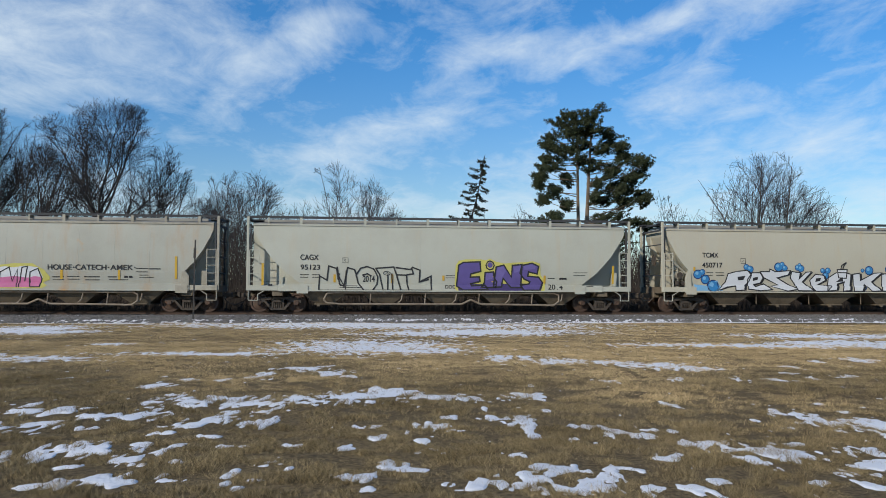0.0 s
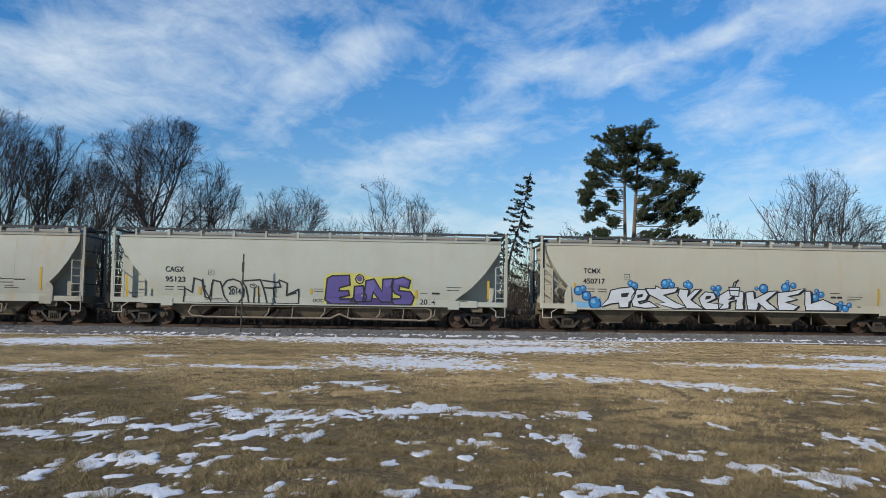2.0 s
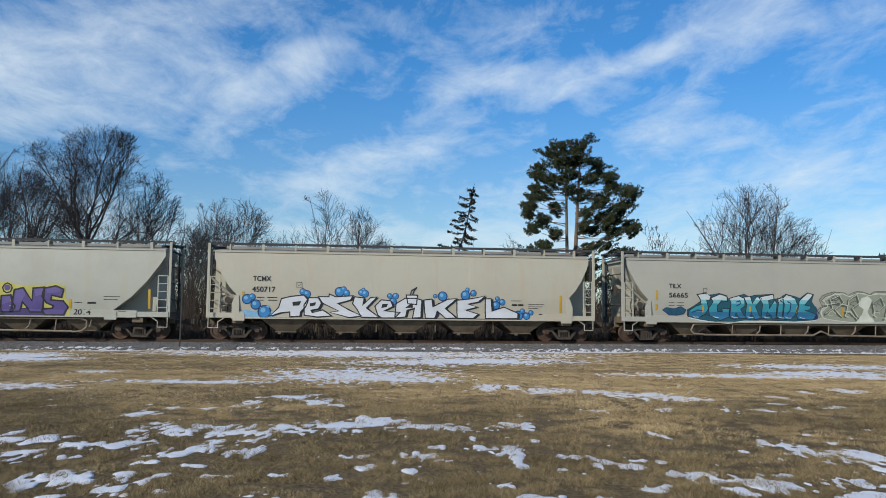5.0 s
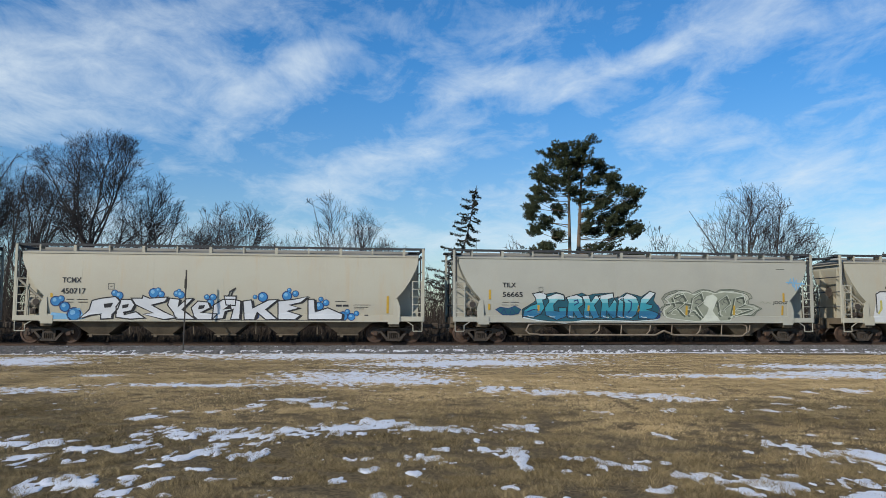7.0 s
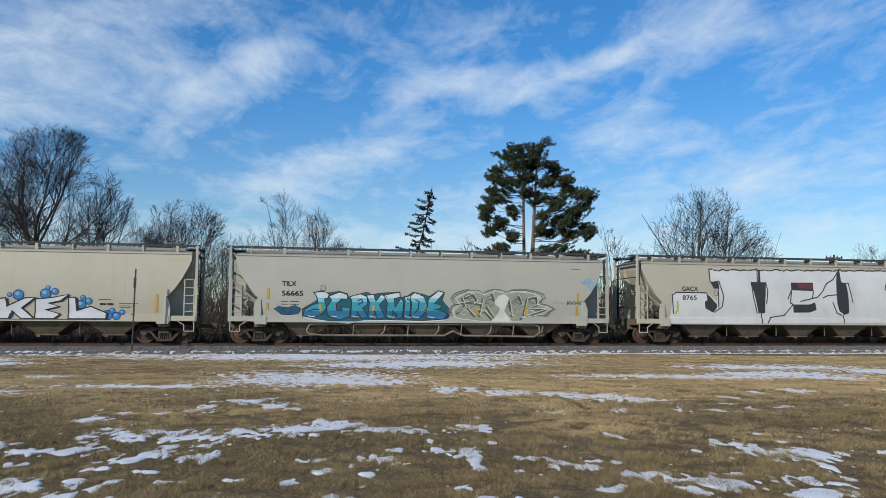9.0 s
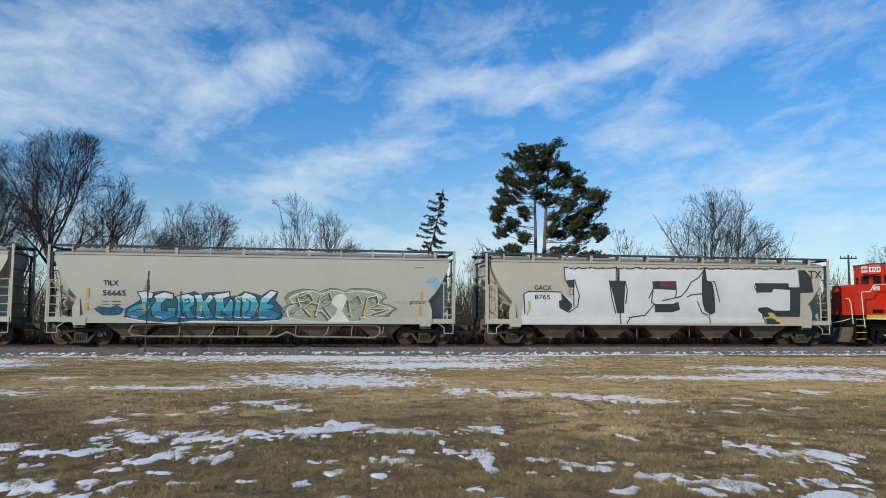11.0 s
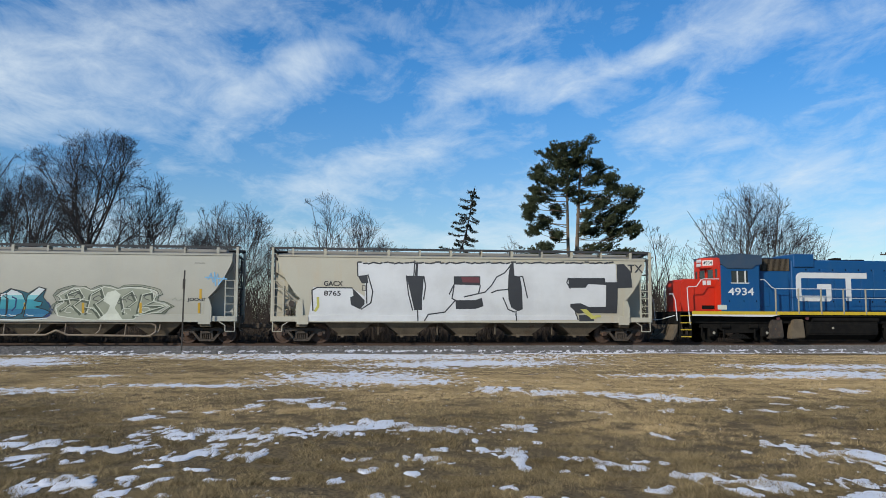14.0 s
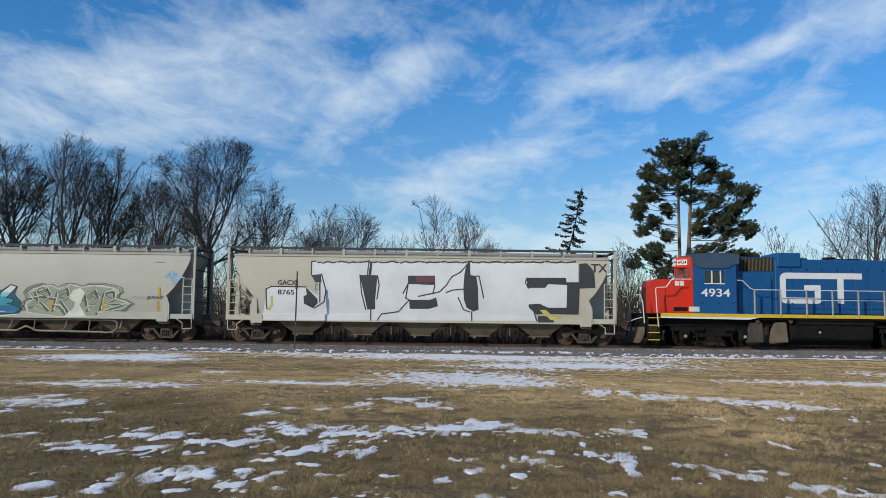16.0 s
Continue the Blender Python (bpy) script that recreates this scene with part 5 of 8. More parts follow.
paint(car_1, "graffiti", stroke([(-0.4, 1.19), (-0.32, 1.88), (0.08, 2.11), (0.2, 1.45), (0.44, 1.99), (0.41, 1.19)], 0.05), BLACK, 0.022, "black graffiti outlines", False)
paint(car_1, "graffiti", stroke([(0.51, 1.19), (0.64, 2.1), (0.89, 2.15), (0.76, 1.46)], 0.05), BLACK, 0.022, "black graffiti outlines", False)
paint(car_1, "graffiti", stroke([(0.96, 1.4), (1.0, 1.89), (1.35, 2.05), (1.53, 1.57), (1.44, 1.19), (1.02, 1.19), (0.99, 1.56)], 0.05), BLACK, 0.022, "black graffiti outlines", False)
for word, x0, x1 in (("HOUSE", 1.78, 2.86), ("CATECH", 3.02, 4.42), ("AMEK", 4.60, 5.64)):
    lettering("tag_word", word, BLACK, car_1, x0, x1, 2.0, 2.25, side(0.02), "black hand-painted word")
for x in (2.94, 4.51, 5.72):
    paint(car_1, "tag_stroke", [disc(x, 2.12, 0.035, 8)], BLACK, 0.02)
data_bars(car_1, [(5.76, 2.06, 0.57, 0.06), (5.76, 1.9, 0.57, 0.06), (6.36, 2.04, 0.54, 0.08), (1.99, 1.64, 0.51, 0.08), (2.0, 1.51, 0.5, 0.05), (2.65, 1.67, 0.56, 0.05), (2.65, 1.54, 0.56, 0.05), (3.41, 1.65, 0.71, 0.08), (3.47, 1.51, 0.66, 0.06), (4.48, 1.65, 0.41, 0.08), (4.54, 1.52, 0.87, 0.06), (5.23, 1.63, 0.18, 0.16), (5.46, 1.63, 0.15, 0.16), (5.92, 1.75, 0.42, 0.05), (5.92, 1.65, 0.68, 0.04)])
reflectors(car_1, [(2.4, 1.56, 0.43), (5.0, 1.55, 0.45), (7.61, 1.59, 1.08)])
# stencils and graffiti of the second car
lettering("reporting_mark", "CAGX", BLACK, car_2, -7.04, -6.16, 2.54, 2.81, side(0.02), "black stencilled reporting mark")
lettering("car_number", "95123", BLACK, car_2, -7.03, -6.09, 2.07, 2.32, side(0.02), "black stencilled car number")
paint(car_2, "stencil_box", stroke([(-4.99, 2.66), (-4.74, 2.66), (-4.73, 2.42), (-4.99, 2.42), (-4.99, 2.66)], 0.02), BLACK, 0.012, "", False)
paint(car_2, "stencil_box", stroke([(-4.92, 2.55), (-4.84, 2.6)], 0.02), BLACK, 0.012, "", False)
paint(car_2, "stencil_box", stroke([(-4.92, 2.55), (-4.84, 2.48)], 0.02), BLACK, 0.012, "", False)
data_bars(car_2, [(-7.04, 1.81, 0.43, 0.06), (-6.47, 1.81, 0.4, 0.06), (-7.04, 1.69, 0.38, 0.05), (-6.45, 1.69, 0.36, 0.06), (-8.68, 1.49, 0.64, 0.04), (-8.57, 1.28, 0.21, 0.14), (-5.13, 1.28, 0.85, 0.05), (-5.13, 1.2, 1.07, 0.05), (0.09, 1.81, 0.48, 0.04), (0.09, 1.7, 0.48, 0.04), (5.86, 1.65, 0.38, 0.15), (6.59, 1.99, 0.73, 0.04), (6.59, 1.84, 0.62, 0.05), (5.27, 1.69, 0.35, 0.05), (7.26, 1.3, 0.36, 0.05)])
paint(car_2, "graffiti", stroke([(-6.14, 1.09), (-6.11, 1.77), (-5.75, 1.57), (-5.67, 2.26), (-5.29, 2.14), (-5.23, 1.63), (-5.15, 1.88)], 0.07), BLACK, 0.02, "black outlined graffiti letters", False)
paint(car_2, "graffiti", stroke([(-5.26, 2.21), (-5.14, 1.37), (-4.93, 1.28), (-4.76, 2.18), (-4.42, 2.09), (-4.33, 1.85), (-4.39, 2.02)], 0.07), BLACK, 0.02, "black outlined graffiti letters", False)
paint(car_2, "graffiti", stroke([(-5.24, 1.87), (-4.84, 1.14), (-4.82, 2.02)], 0.07), BLACK, 0.02, "black outlined graffiti letters", False)
paint(car_2, "graffiti", stroke([(-3.97, 1.1), (-4.23, 1.42), (-4.34, 1.83), (-4.12, 2.16), (-3.8, 2.24), (-3.47, 2.12), (-3.28, 1.75), (-3.31, 1.38), (-3.51, 1.1)], 0.07), BLACK, 0.02, "black outlined graffiti letters", False)
paint(car_2, "graffiti", stroke([(-4.02, 1.82), (-3.79, 1.89), (-3.61, 1.79)], 0.07), BLACK, 0.02, "black outlined graffiti letters", False)
paint(car_2, "graffiti", stroke([(-3.38, 2.16), (-2.5, 2.23), (-2.36, 1.84), (-2.14, 1.09)], 0.07), BLACK, 0.02, "black outlined graffiti letters", False)
paint(car_2, "graffiti", stroke([(-3.38, 2.16), (-3.19, 1.86), (-3.03, 1.15)], 0.07), BLACK, 0.02, "black outlined graffiti letters", False)
paint(car_2, "graffiti", stroke([(-2.78, 1.84), (-2.79, 1.12)], 0.07), BLACK, 0.02, "black outlined graffiti letters", False)
paint(car_2, "graffiti", stroke([(-2.59, 1.89), (-2.54, 1.15)], 0.07), BLACK, 0.02, "black outlined graffiti letters", False)
paint(car_2, "graffiti", stroke([(-2.39, 2.2), (-1.67, 2.11), (-1.57, 2.22), (-1.2, 2.08), (-1.23, 1.5), (-0.65, 1.79), (-0.63, 1.09)], 0.07), BLACK, 0.02, "black outlined graffiti letters", False)
paint(car_2, "graffiti", stroke([(-1.62, 2.17), (-1.52, 1.9), (-1.87, 1.85), (-1.83, 1.38), (-1.75, 1.11)], 0.07), BLACK, 0.02, "black outlined graffiti letters", False)
paint(car_2, "graffiti", stroke([(-2.3, 1.85), (-1.89, 1.83)], 0.07), BLACK, 0.02, "black outlined graffiti letters", False)
paint(car_2, "graffiti", stroke([(-1.23, 1.5), (-0.78, 1.62)], 0.07), BLACK, 0.02, "black outlined graffiti letters", False)
paint(car_2, "graffiti", stroke([(-6.14, 1.07), (-0.63, 1.09)], 0.07), BLACK, 0.02, "black outlined graffiti letters", False)
paint(car_2, "graffiti", stroke([(-3.01, 1.92), (-2.95, 2.0), (-2.8, 2.02), (-2.67, 1.95), (-2.69, 1.86), (-2.82, 1.82), (-2.96, 1.86), (-3.01, 1.92)], 0.03), BLACK, 0.02, "", False)
paint(car_2, "graffiti", stroke([(-2.89, 1.92), (-2.8, 1.95), (-2.76, 1.9)], 0.03), BLACK, 0.02, "", False)
lettering("graffiti_year", "2014", BLACK, car_2, -4.01, -3.43, 1.49, 1.8, side(0.02), "small black painted year")
s = []
s.append([(0.58, 2.33), (0.73, 2.56), (1.06, 2.63), (1.86, 2.64), (2.1, 2.6), (2.31, 2.68), (2.6, 2.53), (3.06, 2.44), (3.49, 2.49), (4.02, 2.51), (4.5, 2.57), (4.87, 2.45), (4.89, 1.89), (5.14, 1.6), (5.1, 1.11), (4.98, 1.04), (0.64, 1.04), (0.53, 1.21)])
paint(car_2, "graffiti", s, SPRAY["YELLOW"], 0.012, "yellow sprayed halo")
s = []
s.append([(0.68, 1.39), (5.03, 1.46), (4.9, 1.09), (0.73, 1.06)])
paint(car_2, "graffiti", s, SPRAY["DEEP_PURPLE"], 0.015, "dark purple sprayed shadow")
s = []
s.append([(0.73, 2.35), (0.96, 2.48), (1.8, 2.52), (1.84, 2.04), (1.34, 1.91), (1.32, 1.75), (1.77, 1.77), (1.82, 1.54), (1.34, 1.42), (1.39, 1.32), (2.06, 1.36), (2.2, 1.14), (0.97, 1.1), (0.63, 1.3)])
s.append([(2.06, 1.98), (2.48, 2.02), (2.54, 1.67), (2.66, 1.52), (2.6, 1.25), (1.86, 1.23), (2.03, 1.48)])
s.append([(2.62, 2.27), (3.01, 2.36), (3.4, 1.76), (3.44, 2.35), (3.94, 2.4), (3.88, 1.24), (3.36, 1.24), (2.98, 1.71), (2.89, 1.27), (2.48, 1.25)])
s.append([(3.92, 2.35), (4.45, 2.47), (4.79, 2.31), (4.71, 1.93), (4.27, 2.03), (4.23, 1.81), (4.79, 1.77), (5.0, 1.49), (4.83, 1.11), (4.02, 1.11), (3.87, 1.36), (4.31, 1.43), (4.35, 1.54), (4.04, 1.67), (3.84, 1.96)])
paint(car_2, "graffiti", s, SPRAY["PURPLE"], 0.018, "purple sprayed letters")
s = []
s.append(disc(2.31, 2.36, 0.137))
paint(car_2, "graffiti", s, SPRAY["PURPLE"], 0.018, "")
s = []
s.append([(2.68, 2.23), (2.98, 2.31), (3.11, 2.06), (2.96, 1.78), (2.87, 1.4), (2.58, 1.36)])
s.append([(3.49, 2.3), (3.87, 2.35), (3.84, 2.07), (3.54, 1.97)])
s.append([(4.02, 2.31), (4.4, 2.41), (4.65, 2.31), (4.6, 2.17), (4.07, 2.12)])
s.append([(2.1, 1.95), (2.44, 1.97), (2.47, 1.7), (2.1, 1.59)])
paint(car_2, "graffiti", s, SPRAY["LILAC"], 0.0195, "lilac sprayed highlights")
paint(car_2, "graffiti", stroke([(0.73, 2.35), (0.96, 2.48), (1.8, 2.52), (1.84, 2.04), (1.34, 1.91), (1.32, 1.75), (1.77, 1.77), (1.82, 1.54), (1.34, 1.42), (1.39, 1.32), (2.06, 1.36), (2.2, 1.14), (0.97, 1.1), (0.63, 1.3), (0.73, 2.35)], 0.075), BLACK, 0.022, "black sprayed outlines", False)
paint(car_2, "graffiti", stroke([(2.06, 1.98), (2.48, 2.02), (2.54, 1.67), (2.66, 1.52), (2.6, 1.25), (1.86, 1.23), (2.03, 1.48), (2.06, 1.98)], 0.075), BLACK, 0.022, "black sprayed outlines", False)
paint(car_2, "graffiti", stroke([(2.62, 2.27), (3.01, 2.36), (3.4, 1.76), (3.44, 2.35), (3.94, 2.4), (3.88, 1.24), (3.36, 1.24), (2.98, 1.71), (2.89, 1.27), (2.48, 1.25), (2.62, 2.27)], 0.075), BLACK, 0.022, "black sprayed outlines", False)
paint(car_2, "graffiti", stroke([(3.92, 2.35), (4.45, 2.47), (4.79, 2.31), (4.71, 1.93), (4.27, 2.03), (4.23, 1.81), (4.79, 1.77), (5.0, 1.49), (4.83, 1.11), (4.02, 1.11), (3.87, 1.36), (4.31, 1.43), (4.35, 1.54), (4.04, 1.67), (3.84, 1.96), (3.92, 2.35)], 0.075), BLACK, 0.022, "black sprayed outlines", False)
paint(car_2, "graffiti", stroke([(2.1, 2.36), (2.18, 2.51), (2.31, 2.57), (2.46, 2.49), (2.52, 2.34), (2.45, 2.17), (2.29, 2.12), (2.16, 2.19), (2.1, 2.36)], 0.06), BLACK, 0.022, "", False)
lettering("graffiti_word", "DOC", BLACK, car_2, 0.06, 0.57, 1.18, 1.35, side(0.02), "black painted letters")
lettering("graffiti_year", "2014", BLACK, car_2, 5.27, 6.03, 1.14, 1.4, side(0.02), "black painted year")
reflectors(car_2, [(-8.83, 1.31, 1.06), (-5.38, 1.46, 0.39), (-2.57, 1.45, 0.41), (-0.03, 1.57, 0.25), (2.45, 1.5, 0.33), (5.1, 1.45, 0.4), (8.65, 1.44, 0.92)])
# stencils and graffiti of the third car
lettering("reporting_mark", "TCMX", BLACK, car_3, -7.45, -6.59, 2.83, 3.08, side(0.02), "black stencilled reporting mark")
lettering("car_number", "450717", BLACK, car_3, -7.48, -6.38, 2.31, 2.57, side(0.02), "black stencilled car number")
paint(car_3, "stencil_box", stroke([(-5.37, 2.8), (-5.12, 2.8), (-5.11, 2.54), (-5.36, 2.53), (-5.37, 2.8)], 0.02), BLACK, 0.012, "", False)
paint(car_3, "stencil_box", stroke([(-5.29, 2.64), (-5.19, 2.69)], 0.02), BLACK, 0.012, "", False)
data_bars(car_3, [(-7.24, 2.03, 0.35, 0.06), (-6.76, 2.03, 0.48, 0.06), (-7.23, 1.9, 0.32, 0.05), (-6.71, 1.9, 0.43, 0.06), (5.28, 1.77, 0.28, 0.16), (5.61, 1.77, 0.27, 0.16), (5.23, 2.01, 0.54, 0.05), (6.13, 1.84, 0.83, 0.04), (6.13, 1.73, 0.72, 0.04), (6.13, 1.65, 0.5, 0.04), (6.66, 1.33, 0.19, 0.08)])
s = []
s.append(disc(-7.71, 1.96, 0.248))
s.append(disc(-7.47, 2.07, 0.166))
s.append(disc(-7.3, 1.7, 0.248))
s.append(disc(-6.88, 1.36, 0.331))
s.append(disc(-5.07, 2.35, 0.166))
s.append(disc(-4.87, 2.24, 0.193))
s.append(disc(-3.3, 2.36, 0.248))
s.append(disc(-3.1, 2.5, 0.138))
s.append(disc(-2.96, 2.31, 0.166))
s.append(disc(-2.24, 2.34, 0.166))
s.append(disc(-2.06, 2.29, 0.193))
s.append(disc(-2.14, 2.48, 0.097))
s.append(disc(-0.85, 2.19, 0.138))
s.append(disc(-0.56, 2.19, 0.166))
s.append(disc(-0.69, 1.92, 0.193))
s.append(disc(1.4, 2.21, 0.110))
s.append(disc(1.77, 2.21, 0.248))
s.append(disc(1.39, 1.34, 0.248))
s.append(disc(2.92, 2.27, 0.248))
s.append(disc(3.02, 2.55, 0.110))
s.append(disc(3.32, 2.38, 0.166))
s.append(disc(4.47, 1.79, 0.221))
s.append(disc(4.54, 2.12, 0.125))
s.append(disc(4.79, 1.95, 0.166))
s.append(disc(5.62, 1.3, 0.248))
s.append(disc(5.83, 1.52, 0.138))
s.append(disc(6.03, 1.27, 0.193))
s.append(disc(6.27, 1.44, 0.138))
paint(car_3, "graffiti", s, SPRAY["NAVY"], 0.012, "dark blue bubble outlines")
s = []
s.append(disc(-7.71, 1.96, 0.200))
s.append(disc(-7.47, 2.07, 0.133))
s.append(disc(-7.3, 1.7, 0.200))
s.append(disc(-6.88, 1.36, 0.266))
s.append(disc(-5.07, 2.35, 0.133))
s.append(disc(-4.87, 2.24, 0.156))
s.append(disc(-3.3, 2.36, 0.200))
s.append(disc(-3.1, 2.5, 0.112))
s.append(disc(-2.96, 2.31, 0.133))
s.append(disc(-2.24, 2.34, 0.133))
s.append(disc(-2.06, 2.29, 0.156))
s.append(disc(-2.14, 2.48, 0.078))
s.append(disc(-0.85, 2.19, 0.112))
s.append(disc(-0.56, 2.19, 0.133))
s.append(disc(-0.69, 1.92, 0.156))
s.append(disc(1.4, 2.21, 0.089))
s.append(disc(1.77, 2.21, 0.200))
s.append(disc(1.39, 1.34, 0.200))
s.append(disc(2.92, 2.27, 0.200))
s.append(disc(3.02, 2.55, 0.089))
s.append(disc(3.32, 2.38, 0.133))
s.append(disc(4.47, 1.79, 0.178))
s.append(disc(4.54, 2.12, 0.100))
s.append(disc(4.79, 1.95, 0.133))
s.append(disc(5.62, 1.3, 0.200))
s.append(disc(5.83, 1.52, 0.112))
s.append(disc(6.03, 1.27, 0.156))
s.append(disc(6.27, 1.44, 0.112))
paint(car_3, "graffiti", s, SPRAY["BLUE"], 0.0145, "blue sprayed bubbles")
s = []
s.append(disc(-7.76, 2.02, 0.089))
s.append(disc(-7.51, 2.11, 0.059))
s.append(disc(-7.35, 1.76, 0.089))
s.append(disc(-6.95, 1.44, 0.118))
s.append(disc(-5.11, 2.39, 0.059))
s.append(disc(-4.91, 2.29, 0.068))
s.append(disc(-3.35, 2.42, 0.089))
s.append(disc(-3.13, 2.53, 0.049))
s.append(disc(-3.0, 2.35, 0.059))
s.append(disc(-2.28, 2.38, 0.059))
s.append(disc(-2.1, 2.34, 0.068))
s.append(disc(-2.16, 2.5, 0.035))
s.append(disc(-0.88, 2.22, 0.049))
s.append(disc(-0.6, 2.23, 0.059))
s.append(disc(-0.73, 1.97, 0.068))
s.append(disc(1.38, 2.24, 0.040))
s.append(disc(1.72, 2.27, 0.089))
s.append(disc(1.34, 1.4, 0.089))
s.append(disc(2.87, 2.33, 0.089))
s.append(disc(3.0, 2.58, 0.040))
s.append(disc(3.28, 2.42, 0.059))
s.append(disc(4.42, 1.84, 0.079))
s.append(disc(4.51, 2.15, 0.044))
s.append(disc(4.75, 1.99, 0.059))
s.append(disc(5.57, 1.36, 0.089))
s.append(disc(5.8, 1.55, 0.049))
s.append(disc(5.99, 1.32, 0.068))
s.append(disc(6.24, 1.47, 0.049))
paint(car_3, "graffiti", s, SPRAY["SKY"], 0.0165, "pale blue bubble highlights")
s = []
s.append([(-7.09, 1.57), (-6.64, 1.65), (-6.37, 1.13), (-7.02, 1.07)])
s.append([(-7.89, 1.44), (-7.09, 1.36), (-7.03, 1.12), (-7.93, 1.12)])
paint(car_3, "graffiti", s, SPRAY["SKY"], 0.012, "")
s = []
s.append([(-6.52, 1.12), (-6.11, 1.55), (-5.97, 1.97), (-5.55, 2.08), (-4.91, 2.16), (-4.7, 1.9), (-4.82, 1.58), (-5.06, 1.34), (-5.08, 1.13), (-5.56, 1.1), (-5.57, 1.34), (-6.02, 1.28)])
s.append([(-4.88, 1.18), (-4.9, 1.69), (-4.65, 2.03), (-4.22, 2.04), (-4.05, 1.77), (-4.2, 1.5), (-4.55, 1.42), (-4.5, 1.32), (-3.99, 1.45), (-3.57, 1.16), (-4.24, 1.11)])
s.append([(-4.22, 2.09), (-3.71, 2.09), (-3.68, 2.23), (-3.37, 2.09), (-2.55, 2.15), (-2.67, 1.94), (-3.28, 1.77), (-2.7, 1.46), (-2.13, 1.19), (-2.69, 1.08), (-3.68, 1.35), (-3.22, 1.4), (-4.0, 1.77)])
s.append([(-2.56, 1.78), (-2.47, 2.1), (-2.0, 2.05), (-2.06, 1.7), (-1.68, 2.08), (-1.37, 2.11), (-1.88, 1.57), (-1.27, 1.11), (-2.12, 1.11), (-2.32, 1.46)])
s.append([(-1.32, 1.25), (-1.46, 1.65), (-1.16, 1.97), (-0.69, 1.92), (-0.57, 1.65), (-1.01, 1.44), (-0.22, 1.36), (-0.48, 1.09), (-1.13, 1.09)])
s.append([(-0.48, 1.09), (-0.42, 1.79), (0.02, 2.06), (0.55, 2.07), (0.84, 1.99), (0.81, 1.12), (0.39, 1.09), (0.48, 1.58), (0.12, 1.47), (0.04, 1.15)])
s.append([(0.95, 1.99), (1.35, 2.04), (1.41, 1.66), (2.15, 2.05), (2.6, 2.08), (2.02, 1.59), (2.57, 1.13), (2.03, 1.1), (1.63, 1.45), (1.5, 1.1), (1.02, 1.09)])
s.append([(2.6, 2.0), (3.35, 2.08), (4.03, 2.22), (3.68, 1.92), (3.14, 1.81), (3.63, 1.67), (3.04, 1.51), (3.69, 1.32), (3.43, 1.1), (2.62, 1.1)])
s.append([(4.03, 2.09), (4.33, 2.09), (4.39, 1.49), (4.99, 1.68), (5.7, 1.38), (5.68, 1.11), (4.05, 1.1)])
paint(car_3, "graffiti", s, BLACK, 0.0175, "black sprayed letter shadow")
s = []
s.append([(-6.62, 1.15), (-6.21, 1.57), (-6.08, 2.0), (-5.65, 2.11), (-5.02, 2.19), (-4.8, 1.93), (-4.92, 1.61), (-5.16, 1.37), (-5.18, 1.16), (-5.66, 1.13), (-5.67, 1.37), (-6.13, 1.31)])
s.append([(-4.98, 1.21), (-5.0, 1.71), (-4.76, 2.06), (-4.32, 2.06), (-4.16, 1.8), (-4.3, 1.53), (-4.66, 1.45), (-4.6, 1.34), (-4.1, 1.48), (-3.68, 1.19), (-4.34, 1.13)])
s.append([(-4.32, 2.12), (-3.81, 2.12), (-3.79, 2.25), (-3.48, 2.12), (-2.65, 2.18), (-2.77, 1.96), (-3.39, 1.8), (-2.81, 1.48), (-2.23, 1.22), (-2.8, 1.11), (-3.78, 1.37), (-3.32, 1.43), (-4.11, 1.8)])
s.append([(-2.66, 1.8), (-2.57, 2.13), (-2.1, 2.08), (-2.17, 1.73), (-1.79, 2.1), (-1.48, 2.13), (-1.98, 1.59), (-1.37, 1.14), (-2.23, 1.14), (-2.42, 1.49)])
s.append([(-1.43, 1.27), (-1.57, 1.68), (-1.26, 2.0), (-0.79, 1.95), (-0.68, 1.68), (-1.12, 1.46), (-0.33, 1.39), (-0.59, 1.12), (-1.24, 1.11)])
s.append([(-0.59, 1.12), (-0.53, 1.82), (-0.09, 2.09), (0.44, 2.09), (0.74, 2.01), (0.7, 1.15), (0.28, 1.12), (0.38, 1.61), (0.01, 1.5), (-0.06, 1.17)])
s.append([(0.84, 2.01), (1.24, 2.07), (1.3, 1.69), (2.04, 2.07), (2.49, 2.1), (1.92, 1.61), (2.46, 1.15), (1.93, 1.12), (1.52, 1.47), (1.39, 1.12), (0.92, 1.12)])
s.append([(2.49, 2.02), (3.25, 2.11), (3.92, 2.25), (3.57, 1.95), (3.04, 1.84), (3.52, 1.7), (2.93, 1.54), (3.58, 1.35), (3.32, 1.13), (2.51, 1.13)])
s.append([(3.92, 2.11), (4.22, 2.12), (4.28, 1.51), (4.88, 1.71), (5.59, 1.41), (5.57, 1.14), (3.94, 1.13)])
paint(car_3, "graffiti", s, WHITE, 0.0195, "white sprayed letters")
s = []
s.append([(-0.04, 2.25), (0.52, 2.25), (0.48, 1.79), (0.05, 1.82)])
paint(car_3, "graffiti", s, WHITE, 0.0215, "")
paint(car_3, "graffiti", stroke([(-6.62, 1.15), (-6.21, 1.57), (-6.08, 2.0), (-5.65, 2.11), (-5.02, 2.19), (-4.8, 1.93), (-4.92, 1.61), (-5.16, 1.37), (-5.18, 1.16), (-5.66, 1.13), (-5.67, 1.37), (-6.13, 1.31), (-6.62, 1.15)], 0.055), BLACK, 0.0235, "black sprayed outlines", False)
